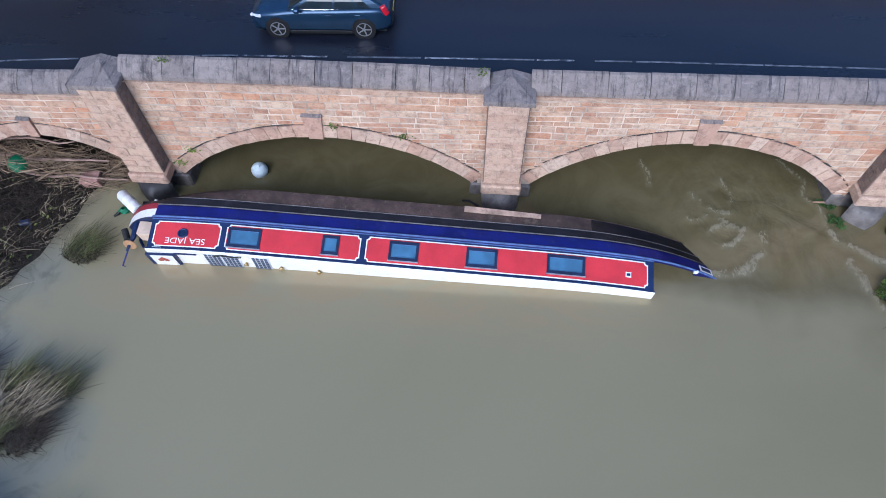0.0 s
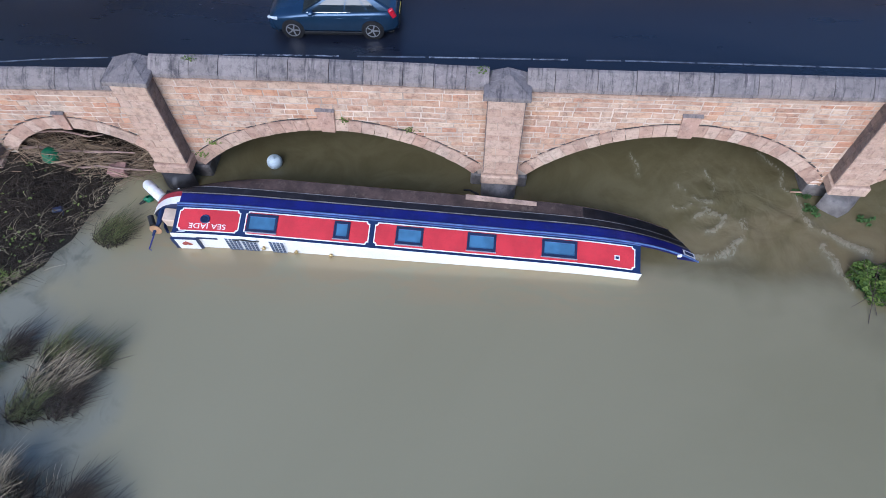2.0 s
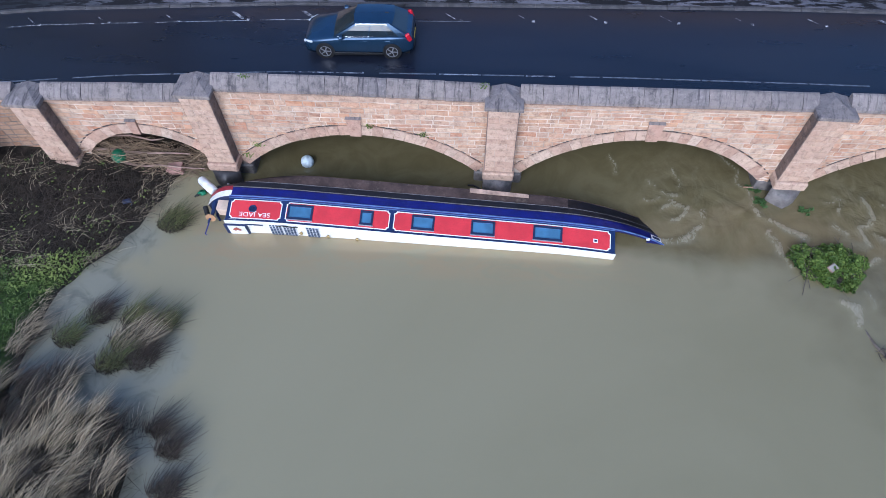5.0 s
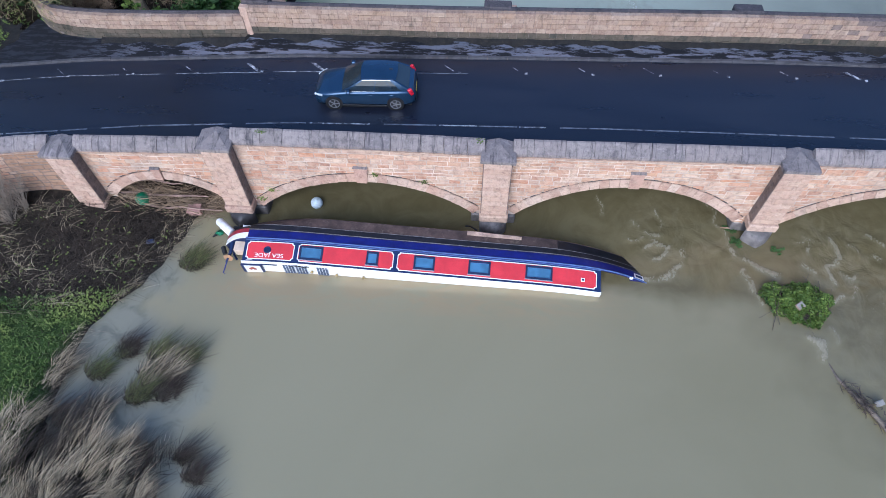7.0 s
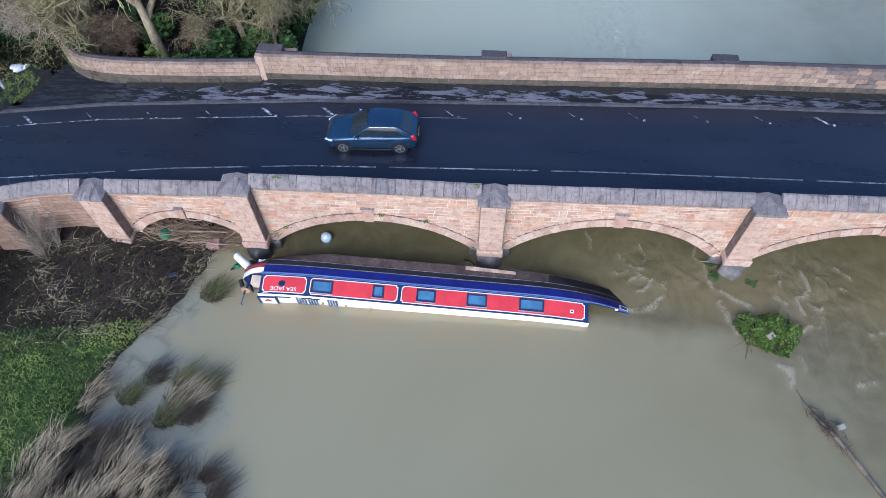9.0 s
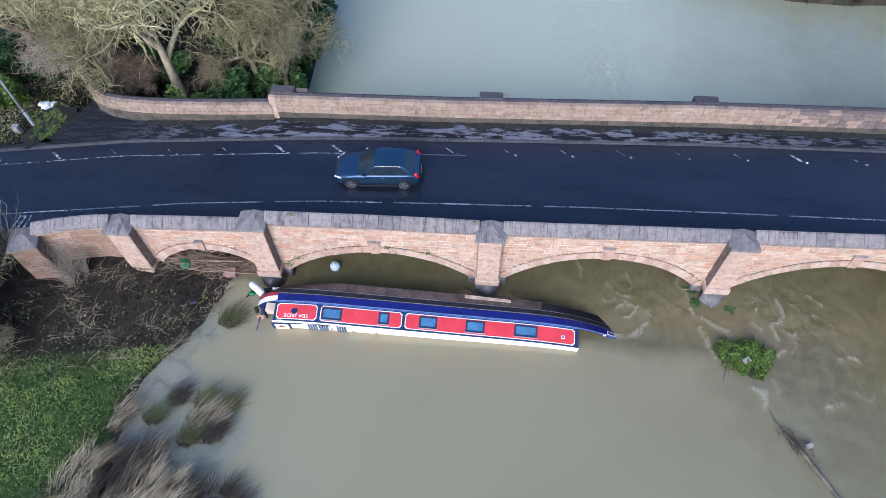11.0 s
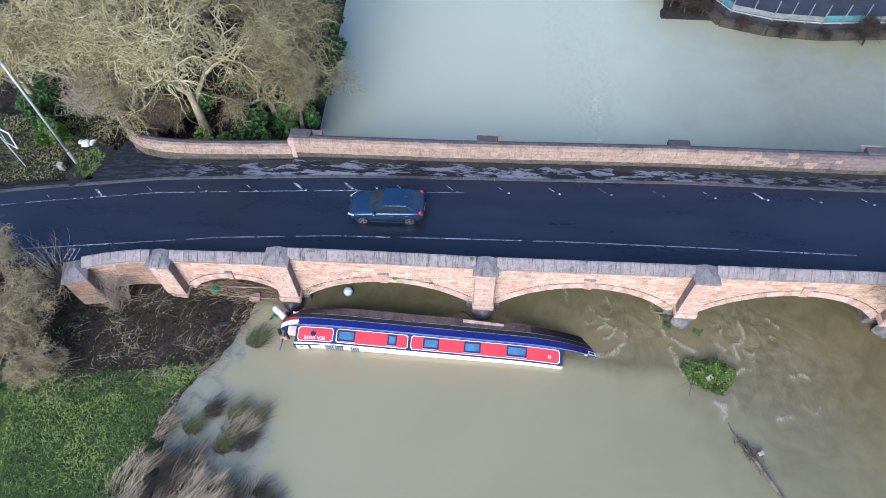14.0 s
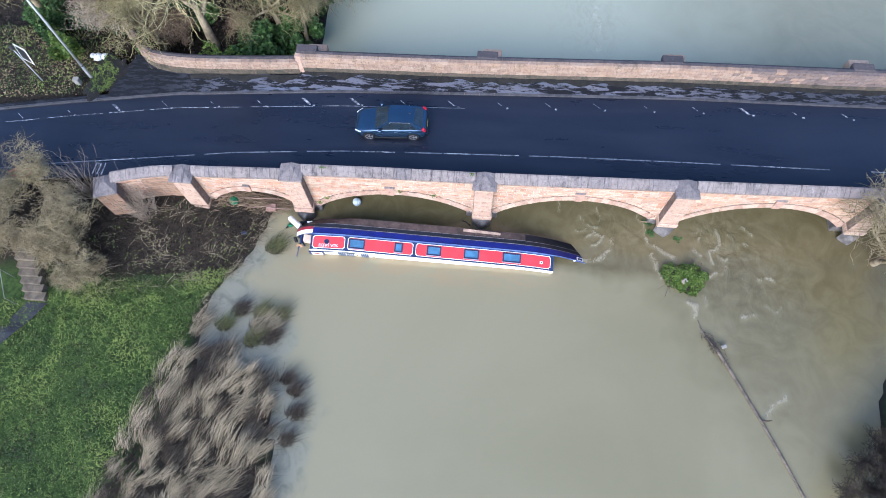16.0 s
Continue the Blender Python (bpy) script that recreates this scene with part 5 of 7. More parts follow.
    mm = Matrix.Translation(boat(-7.02, -0.55, 0.64)) @ side_m @ pose(0, 0, 0, -75)
    part("tiller_handle", Geo().lathe([(0.04, -0.02), (0.19, -0.015), (0.20, 0.0), (0.19, 0.015), (0.04, 0.02)], mm, 20), WOOD, t, "round wooden disc")
    part("rudder_stock", Geo().tube([boat(-7.45, -0.75, 0.05), boat(-7.30, -0.80, 0.35)], 0.10, 10), RUBBER, ob, "black stern fender")
    return ob


narrowboat()


# ---- plants ----
def blades(rng, bases, height, width, lean, spread, droop=0.35, segs=3):
    """Thin bent blades on base points; lean is the shared way in which they bow."""
    g = Geo()
    n = len(bases)
    for k in range(n):
        x, y, z = bases[k]
        h = height * (0.55 + 0.75 * rng.random())
        a = rng.random() * 2 * math.pi
        dx, dy = lean[0] + spread * math.cos(a), lean[1] + spread * math.sin(a)
        w = width * (0.6 + 0.8 * rng.random())
        l = math.hypot(dx, dy) + 1e-6
        px, py = -dy / l * w, dx / l * w
        i = len(g.v)
        for s in range(segs + 1):
            t = s / segs
            ww = 1 - 0.85 * t
            q = t * t * h
            up = h * (t - droop * t * t)
            cx, cy, cz = x + dx * q, y + dy * q, z + up
            g.v += [(cx - px * ww, cy - py * ww, cz), (cx + px * ww, cy + py * ww, cz)]
        for s in range(segs):
            b = i + 2 * s
            g.f.append((b, b + 1, b + 3, b + 2))
    return g


def leaves(rng, points, size, flat=0.5):
    """Small folded leaves, each of its own tilt."""
    g = Geo()
    for p in points:
        s = size * (0.5 + rng.random())
        a = rng.random() * 2 * math.pi
        d = Vector((math.cos(a), math.sin(a), rng.uniform(-flat, flat))).normalized()
        n = Vector((rng.uniform(-0.7, 0.7), rng.uniform(-0.7, 0.7), 1)).normalized()
        b = d.cross(n).normalized() * s * 0.38
        d = d * s
        p = Vector(p)
        k = len(g.v)
        g.v += [tuple(p - d * 0.5), tuple(p + b + n * s * 0.08), tuple(p + d * 0.5), tuple(p - b + n * s * 0.08)]
        g.f.append((k, k + 1, k + 2, k + 3))
    return g


def scatter(rng, poly, n, patch=0.0, seed=0):
    xs, ys = [p[0] for p in poly], [p[1] for p in poly]
    out = []
    tries = 0
    while len(out) < n and tries < n * 40:
        tries += 1
        x, y = rng.uniform(min(xs), max(xs)), rng.uniform(min(ys), max(ys))
        if inside(x, y, poly) and (not patch or noise.noise((x * 0.9, y * 0.9, seed)) > patch - rng.random() * 0.5):
            out.append((x, y))
    return out


def soil_spill():
    """Turf and soil that have crept over the end of the footway."""
    rim = lambda a: 1 + 0.16 * math.sin(3 * a + 1) + 0.1 * math.sin(7 * a) + 0.06 * math.sin(13 * a)
    rows = []
    for k, z in ((1.0, 0.095), (0.85, 0.125), (0.5, 0.15), (0.02, 0.16)):
        rows.append([(-24.5 + 1.15 * rim(a) * k * math.cos(a) + 0.35 * math.sin(a), 6.5 + 1.7 * rim(a) * k * math.sin(a), road_z(-24) + z - 0.01) for a in np.linspace(0, 2 * math.pi, 49)])
    tagged(part("soil_bank", Geo().quadgrid(rows), DIRT, smooth=True), "dark soil crept over the end of the footway", "soil", kind="structure")


def on_ground(pts, sink=0.03, least=-0.25):
    return [(x, y, max(least, ground_height(x, y)) - sink) for x, y in pts]


def reeds():
    rng = random.Random(21)
    bed = [(-17.2, -10.3), (-16.2, -10.3), (-15.5, -10.0), (-14.3, -10.7), (-13.5, -11.2), (-12.7, -10.9), (-11.8, -10.9), (-11.2, -11.2), (-10.9, -12.4), (-10.9, -14.5), (-10.6, -17), (-10.3, -20), (-10.8, -24), (-20.8, -24), (-19.4, -18), (-18.2, -13.5)]
    spots = scatter(rng, bed, 640)
    tufts, dark = [], []
    for x, y in spots:
        lx, ly = 0.42 + 0.28 * noise.noise((x * 0.5, y * 0.5, 1)) + rng.gauss(0, 0.14), 0.5 + 0.28 * noise.noise((x * 0.5, y * 0.5, 8)) + rng.gauss(0, 0.1)
        base = [(x + rng.gauss(0, 0.16), y + rng.gauss(0, 0.16), max(-0.25, ground_height(x, y)) - 0.1) for _ in range(32)]
        g = blades(rng, base, rng.uniform(0.8, 1.6), 0.0145, (lx, ly), 0.16, 0.32)
        (tufts if noise.noise((x * 0.8, y * 0.8, 5)) > -0.12 else dark).append(g)
    for name, sets, m, lab in (("reed_bed", tufts, STRAW, "bed of bleached dry reeds flattened by the flood"), ("dark_reeds", dark, DEADSTALK, "dark broken reeds between the bleached ones")):
        g = Geo()
        for q in sets:
            k = len(g.v)
            g.v += q.v
            g.f += [tuple(k + e for e in f) for f in q.f]
        tagged(part(name, g, m), lab, "reeds", kind="stuff")
    pts = scatter(rng, bed, 5000, 0.0, 3)
    tagged(part("reed_litter", blades(rng, on_ground(pts, 0.1), 0.8, 0.015, (0.5, 0.2), 0.9, 0.75), DEADSTALK), "dark fallen reed litter", "reeds", kind="stuff")
    clumps = ((-12.35, -8.35, 0.72, 420, STRAW), (-12.7, -7.55, 0.42, 190, SEDGE), (-11.55, -7.7, 0.42, 190, SEDGE), (-12.9, -9.25, 0.42, 190, SEDGE), (-11.9, -9.0, 0.5, 190, DEADSTALK),
              (-14.75, -8.45, 0.42, 200, SEDGE), (-13.95, -7.5, 0.42, 180, DEADSTALK), (-16.15, -8.3, 0.42, 200, STRAW), (-16.4, -9.1, 0.35, 120, STRAW), (-14.35, -9.85, 0.5, 200, STRAW), (-12.65, -3.35, 0.5, 330, SEDGE),
              (-10.5, -11.35, 0.32, 110, DEADSTALK), (-9.9, -11.95, 0.40, 130, DEADSTALK), (-9.7, -13.2, 0.45, 140, DEADSTALK), (-9.9, -14.6, 0.4, 120, DEADSTALK))
    for x, y, r, n, m in clumps:
        pts = []
        for _ in range(n // 2):
            a, q = rng.random() * 2 * math.pi, math.sqrt(rng.random()) * r
            pts.append((x + q * math.cos(a) * 1.15, y + q * math.sin(a) * 0.8, -0.12))
        ob = empty("reed_clump", label="clump of drowned reeds standing in the flood water", category="reeds", group="reed clumps in the water")
        part("reed_stalk", blades(rng, pts[: n // 3] * 2, 1.0, 0.0145, (0.55, 0.5), 0.35, 0.45), m, ob)
        part("dark_stalk", blades(rng, (pts[n // 3:] + pts[: n // 4]) * 2, 0.85, 0.013, (0.4, 0.3), 0.6, 0.5), DEADSTALK, ob)


def bank_growth():
    rng = random.Random(31)
    green = [(-14.5, -4.6), (-15.0, -5.6), (-16.3, -7.0), (-16.6, -9.3), (-17.2, -12), (-18.2, -16), (-19.5, -23), (-36, -23), (-36, -9.0), (-27, -8.0), (-23.0, -6.6), (-18, -5.6), (-15.6, -5.0)]
    pts = scatter(rng, green, 30000)
    tagged(part("meadow_grass", blades(rng, on_ground(pts), 0.26, 0.022, (0.1, 0.05), 0.8, 0.5, 2), GRASS), "rough bright green grass on the bank", "grass", kind="stuff")
    pts = scatter(rng, green, 6500, 0.30, 12)
    tagged(part("meadow_weeds", leaves(rng, [(x, y, z + 0.08 + 0.22 * rng.random()) for x, y, z in on_ground(pts)], 0.085), BRIGHTLEAF), "leafy weeds among the grass", "weeds", kind="stuff")
    dull = [(x, y) for x, y in scatter(rng, green, 9000) if noise.noise((x * 0.4, y * 0.4, 17)) + noise.noise((x * 1.5, y * 1.5, 4)) * 0.5 > 0.12 or lerp(y, BANK) - x < 0.9 + rng.random()]
    tagged(part("dead_grass", blades(rng, on_ground(dull), 0.26, 0.018, (0.2, 0.1), 0.9, 0.6, 2), DEADSTALK), "withered brown grass among the green", "grass", kind="stuff")
    brown = [(-13.1, -0.6), (-13.85, -3.1), (-14.9, -5.2), (-18, -6.3), (-23, -7.6), (-26, -6.5), (-22, -2.5), (-18.5, -0.9)]
    pts = scatter(rng, brown, 4200)
    tagged(part("dead_stalks", blades(rng, on_ground(pts), 0.5, 0.014, (0.5, 0.15), 1.1, 0.85), DEADSTALK), "tangled dead brown stalks on the bank", "dead plants", kind="stuff")
    pts = scatter(rng, brown, 800, 0.2, 7)
    tagged(part("bank_weeds", leaves(rng, [(x, y, z + 0.12 * rng.random()) for x, y, z in on_ground(pts)], 0.10), GRASS), "low green weeds among the dead stalks", "weeds", kind="stuff")
    pts = scatter(rng, brown, 600, 0.35, 5)
    tagged(part("straw_tufts", blades(rng, on_ground(pts), 0.8, 0.013, (0.7, 0.3), 0.7, 0.6), STRAW), "pale straw tufts laid over by the water", "dead plants", kind="stuff")
    pts = scatter(rng, [(-15, -5), (-18, -5.6), (-24, -6.4), (-24, -8.2), (-18, -7.2), (-15.4, -6)], 2600, 0.05, 9)
    tagged(part("bramble_leaves", leaves(rng, [(x, y, z + 0.25 * rng.random()) for x, y, z in on_ground(pts)], 0.085), GRASS), "bramble and nettle leaves at the turf's edge", "weeds", kind="stuff")
    edge = []
    for _ in range(420):
        y = rng.uniform(-10, -1)
        if noise.noise((y * 0.9, 3, 3)) > 0.0:
            edge.append((lerp(y, BANK) + rng.gauss(-0.15, 0.18), y))
    tagged(part("edge_straw", blades(rng, on_ground(edge), 0.55, 0.015, (0.8, 0.3), 0.5, 0.6), STRAW), "bleached straw along the water's edge", "dead plants", kind="stuff")
    verge = [(-40, 3.5), (-28, 5.0), (-24.4, 5.3), (-23.4, 6.6), (-23.5, 8.2), (-26, 11), (-40, 11)]
    pts = scatter(rng, verge, 4800)
    tagged(part("verge_grass", blades(rng, on_ground(pts), 0.22, 0.028, (0.1, 0.05), 0.8, 0.5, 2), GRASS), "short grass and moss on the verge", "grass", kind="stuff")
    pts = []
    for _ in range(1500):
        a, q = rng.random() * 2 * math.pi, math.sqrt(rng.random())
        if noise.noise((a * 2, q * 3, 1)) > -0.1:
            pts.append((-24.75 + 0.95 * q * math.cos(a), 6.6 + 1.5 * q * math.sin(a), road_z(-24) + 0.11))
    tagged(part("creeping_turf", blades(rng, pts, 0.16, 0.02, (0.1, 0.05), 0.9, 0.5, 2), GRASS), "turf creeping over the end of the footway", "grass", kind="stuff")
    pts = scatter(rng, verge, 3600, 0.1, 2)
    tagged(part("verge_litter", leaves(rng, [(x, y, z + 0.06) for x, y, z in on_ground(pts)], 0.11, 0.2), BRUSH), "fallen brown leaves on the verge", "leaf litter", kind="stuff")
    far = [(-45, 9.5), (-23.5, 10), (-12.6, 8.9), (-11.9, 14), (-11.5, 22), (-11, 40), (-45, 40)]
    pts = scatter(rng, far, 9000)
    tagged(part("woodland_floor", leaves(rng, [(x, y, z + 0.15 * rng.random()) for x, y, z in on_ground(pts)], 0.22, 0.3), DEADSTALK), "brown leaf litter under the willows", "leaf litter", kind="stuff")


def skeleton_tree(seed, height, reach, shoots, levels=4, droop=0.25, fork=0.35, least=0.020):
    """Trunk, limbs and shoots of a bare tree as two meshes."""
    rng = random.Random(seed)
    trunk, twigs = Geo(), Geo()

    def grow(p, d, length, r, level):
        n = 6
        pts, rad = [p], [r]
        q = p.copy()
        for k in range(n):
            wob = Vector((rng.gauss(0, 1), rng.gauss(0, 1), rng.gauss(0, 1))) * (0.05, 0.16, 0.28, 0.34, 0.36)[min(level, 4)]
            d = (d + wob + Vector((0, 0, 0.08 if level < 3 else -droop * 0.5 * k / n))).normalized()
            q = q + d * (length / n)
            pts.append(q.copy())
            rad.append(max(least * (1.0 if level < 4 else 0.75), r * (1 - 0.6 * (k + 1) / n)))
        (trunk if level < 2 else twigs).tube(pts, rad, (9, 7, 5, 3, 3)[min(level, 4)], cap=level < 2)
        if level >= levels:
            return
        kids = (5, 6, shoots, max(4, shoots - 3))[level]
        for k in range(kids):
            t = fork + (1 - fork) * (k + rng.random()) / kids if level else 0.6 + 0.4 * (k + rng.random()) / kids
            i = min(n - 1, int(t * n))
            o = pts[i].lerp(pts[i + 1], t * n - i)
            a = rng.random() * 2 * math.pi if level else 2 * math.pi * (k + rng.random() * 0.6) / kids
            side = Vector((math.cos(a), math.sin(a), 0))
            out = (d * (0.75 if level else 0.8) + side * (0.95 if level else 0.85) * reach + Vector((0, 0, 0.2 if level < 2 else 0.0))).normalized()
            grow(o, out, length * rng.uniform(0.55, 0.85) * (0.95 if level else 1.1), rad[i] * 0.74, level + 1)

    grow(Vector((0, 0, -0.3)), Vector((0.14, 0.06, 1)), height * 0.45, height * 0.032, 0)
    return trunk, twigs


def tree(name, seed, height, reach, shoots, bark, twig, label, category, levels=4, droop=0.25, m=None, least=0.020):
    t, w = skeleton_tree(seed, height, reach, shoots, levels, droop, least=least)
    ob = empty(name, label=label, category=category)
    part("trunk", t, bark, ob, smooth=True)
    part("crown", w, twig, ob)
    if m:
        ob.matrix_world = m
    return ob


def whip_shrub(m):
    """Slender bare whips that rise from one stool and branch near their tips."""
    rng = random.Random(23)
    ob = empty("brown_shrub", label="small bare brown shrub of slender whips at the parapet's foot", category="bush")
    stool, crown = Geo(), Geo()
    for k in range(46):
        a, lean, h = rng.random() * 2 * math.pi, abs(rng.gauss(0.28, 0.2)), rng.uniform(1.5, 3.2)
        d = Vector((math.cos(a) * lean, math.sin(a) * lean, 1)).normalized()
        p = Vector((rng.gauss(0, 0.12), rng.gauss(0, 0.12), -0.1))
        pts = [p.copy()]
        for q in range(6):
            d = (d + Vector((rng.gauss(0, 0.07), rng.gauss(0, 0.07), -0.02 * q))).normalized()
            p = p + d * h / 6
            pts.append(p.copy())
            if q > 1:
                b = rng.random() * 6.28
                e = (d + Vector((math.cos(b), math.sin(b), 0.2)) * 0.8).normalized()
                crown.tube([p, p + e * h * 0.12, p + (e + Vector((0, 0, 0.3))) * h * 0.2], [0.008, 0.006, 0.003], 3, cap=False)
        (stool if k < 5 else crown).tube(pts, [0.022, 0.02, 0.016, 0.013, 0.010, 0.007, 0.004], 4, cap=False)
    part("trunk", stool, PALETWIG, ob)
    part("crown", crown, PALETWIG, ob)
    ob.matrix_world = m
    return ob


def place(x, y, turn=0, size=1.0, sink=0.05, tilt=(0, 0)):
    return pose(x, y, ground_height(x, y) - sink, tilt[0], tilt[1], turn) @ Matrix.Scale(size, 4)


def copies(ob, spots):
    for x, y, turn, size in spots:
        c = copy_thing(ob, pose(x, y, ground_height(x, y) - 0.05, 0, 0, turn))
        c.scale = (size, size, size)


def shrub(name, x, y, rx, ry, h, n, size, mat, label, category="shrub", stems=True, seed=0, base=None):
    """Leaves in uneven clumps on a few stems."""
    rng = random.Random(seed * 7 + 3)
    z = ground_height(x, y) if base is None else base
    ob = empty(name, pose(x, y, z), label=label, category=category)
    pts = []
    lumps = [(rng.gauss(0, 0.42), rng.gauss(0, 0.42), rng.uniform(0.25, 0.8), rng.uniform(0.22, 0.45)) for _ in range(9)]
    for _ in range(n):
        a, b, c, r = rng.choice(lumps)
        v = Vector((rng.gauss(0, 1), rng.gauss(0, 1), rng.gauss(0, 1))).normalized() * r * rng.uniform(0.55, 1.08)
        pts.append(((a + v.x) * rx, (b + v.y) * ry, max(0.03, (c + v.z) * h)))
    part("leaves", leaves(rng, pts, size, 0.7), mat, ob)
    if stems:
        g = Geo()
        for a, b, c, r in lumps:
            g.tube([(0, 0, -0.1), (a * rx * 0.5, b * ry * 0.5, c * h * 0.4), (a * rx, b * ry, c * h)], [0.04, 0.03, 0.015], 5)
        part("stems", g, DARKBARK, ob)
    return ob


def plants():
    soil_spill()
    reeds()
    bank_growth()
    w1 = tree("willow_tree", 5, 11.5, 1.2, 8, BARK, WILLOW, "bare willow with pale lichened bark and yellowish shoots", "tree", 4, 0.5, place(-18.7, 10.3, 20, 1.0), 0.015)
    w2 = tree("willow_tree", 9, 10.5, 1.3, 9, BARK, OLIVETWIG, "bare spreading willow over undergrowth by the river", "tree", 4, 0.6, place(-14.3, 14.5, 0, 1.0), 0.015)
    copies(w1, ((-24.5, 14.0, 130, 0.95), (-20.5, 19.0, 250, 1.05), (-29.5, 10.6, 70, 0.8), (-33, 18, 10, 1.1), (-15.5, 25, 300, 1.1), (-27.5, 12.6, 190, 0.9), (-24.0, 23, 340, 1.1)))
    copies(w2, ((-22.3, 10.2, 160, 0.72), (-13.6, 19.6, 80, 0.95), (-26.5, 20.5, 210, 1.1), (-20.5, 27, 30, 1.1), (-14.4, 12.0, 100, 0.72), (-15.6, 17.5, 310, 1.0), (-12.6, 15.6, 200, 0.8), (-12.9, 12.0, 40, 0.62)))
    h1 = tree("thorn_bush", 14, 4.8, 1.3, 10, DARKBARK, GREYTWIG, "bare grey-green thorn bush tangled beside the bridge", "bush", 4, 0.2, place(-24.4, -3.3, 0, 0.9), 0.010)
    copies(h1, ((-23.3, -4.9, 200, 0.8), (-25.0, -5.6, 50, 0.9), (-23.7, -6.5, 330, 0.6), (-26.6, -3.6, 170, 1.0), (-25.9, -1.9, 100, 0.8), (-29.2, -5.6, 10, 0.9), (-28.9, -3.0, 150, 1.05), (-22.6, -5.8, 290, 0.42)))
    h2 = whip_shrub(place(-20.75, -1.8, 0, 1.0))
    copies(h2, ((-20.1, -1.7, 140, 0.7), (-20.5, -2.35, 220, 0.75), (-23.6, -1.4, 60, 1.1)))
    copies(tree("bramble_thicket", 27, 3.4, 1.2, 9, DARKBARK, BRUSH, "brown leafless bramble thicket below the willow", "bush", 4, 0.4, place(-21.6, 10.0, 0, 1.0), 0.010), ((-20.4, 10.6, 120, 0.9), (-22.8, 11.6, 230, 1.0), (-17.0, 11.4, 40, 0.8)))
    copies(tree("twisted_shrub", 29, 5.0, 1.3, 8, BARK, PALETWIG, "bare shrub with pale twisted grey branches", "bush", 4, 0.5, place(-24.6, 10.6, 0, 1.0), 0.012), ((-26.6, 12.0, 100, 1.0),))
    r1 = tree("bare_tree", 31, 9.5, 1.1, 9, BARK, GREYTWIG, "bare grey tree overhanging the downstream end of the bridge", "tree", 4, 0.3, place(24.0, -1.4, 200, 1.0), 0.014)
    copies(r1, ((24.6, -5.6, 90, 0.85),))
    b1 = tree("bank_bush", 37, 3.4, 1.4, 9, DARKBARK, DEADSTALK, "dark bare twiggy bush at the water's edge", "bush", 4, 0.3, place(21.2, -13.5, 0, 1.0), 0.013)
    copies(b1, ((20.6, -15.2, 90, 1.0), (22.6, -11.8, 200, 0.95), (22.0, -17, 30, 1.1)))
    ev = "dark evergreen undergrowth below the willows"
    for k, (x, y, rx, ry, h, n) in enumerate(((-15.2, 10.6, 2.0, 1.6, 2.2, 2200), (-13.6, 12.2, 1.6, 1.8, 2.0, 1800), (-19.9, 12.6, 1.8, 1.6, 1.8, 1500), (-13.2, 16.5, 1.6, 2.6, 2.4, 2000), (-24.4, 11.2, 1.6, 1.4, 1.6, 1500),
                                             (-27.2, 11.8, 2.2, 1.8, 2.0, 2000), (-30.8, 13.4, 2.4, 2.0, 2.2, 1800), (-17.2, 15.6, 2.2, 2.2, 2.0, 1600), (-24.5, 17.5, 2.5, 2.5, 2.2, 1600), (-14.0, 21.5, 2.0, 2.8, 2.6, 1600), (-12.9, 13.6, 1.0, 1.6, 2.0, 1300), (-12.4, 18.5, 0.9, 2.2, 2.2, 1300), (-16.0, 9.6, 1.6, 0.9, 1.8, 1300), (-13.4, 9.9, 0.9, 0.9, 1.6, 900), (-12.6, 15.2, 0.9, 1.3, 1.7, 1100), (-12.8, 20.8, 1.0, 1.5, 1.9, 1100), (-13.0, 24.0, 1.1, 1.8, 2.0, 1100), (-12.7, 11.0, 0.8, 1.0, 1.5, 900))):
        shrub("evergreen_shrub", x, y, rx, ry, h, n, 0.24, IVY, ev, seed=k)
    shrub("ivy_clump", -17.6, 8.3, 1.2, 0.7, 2.6, 900, 0.2, BRIGHTLEAF, "bright green ivy spilling over the low wall", "ivy", seed=21)
    shrub("laurel_bush", -27.5, 8.1, 1.2, 0.9, 1.9, 1500, 0.2, BRIGHTLEAF, "bright green leafy bush on the verge", seed=22)
    shrub("laurel_bush", -29.3, 9.6, 1.3, 1.0, 2.2, 1500, 0.22, IVY, "dark green leafy bush on the verge", seed=23)
    for k, (x, y, r) in enumerate(((10.45, -0.6, 0.45), (12.1, -0.85, 0.3), (10.3, 0.1, 0.35))):
        shrub("water_weed", x, y, r, r * 0.6, 0.14, 320, 0.07, IVY, "green weed caught at the pier's foot", "weed", False, 30 + k, -0.02)
    # tufts that root in the masonry
    for k, (x, z, s) in enumerate(((-9.4, 1.75, 0.12), (-10.0, 1.2, 0.12), (-4.9, 2.95, 0.08), (-2.9, 2.6, 0.10), (-9.15, 4.95, 0.10), (-0.75, 4.85, 0.12))):
        rng = random.Random(90 + k)
        y = face_y(x) - (0.06 if z < 4 else -0.2)
        g = leaves(rng, [(x + rng.gauss(0, s), y - abs(rng.gauss(0, 0.05)), z + rng.gauss(0, s * 0.6)) for _ in range(40)], 0.06)
        tagged(part("wall_fern", g, BRIGHTLEAF), "small green tuft rooted in a masonry joint", "fern", kind="stuff")


plants()


# ---- things on the water and the banks ----
GALV = plain("galvanised lamp steel", (0.55, 0.56, 0.57), 0.45, 0.12, 3, metal=0.3)
PLASTICWHITE = plain("white plastic", (0.78, 0.78, 0.78), 0.45, 0.06, 4, dirt=((0.35, 0.33, 0.3), 0.5))
PLASTICGREEN = plain("green plastic", (0.015, 0.16, 0.07), 0.45, 0.2, 4)
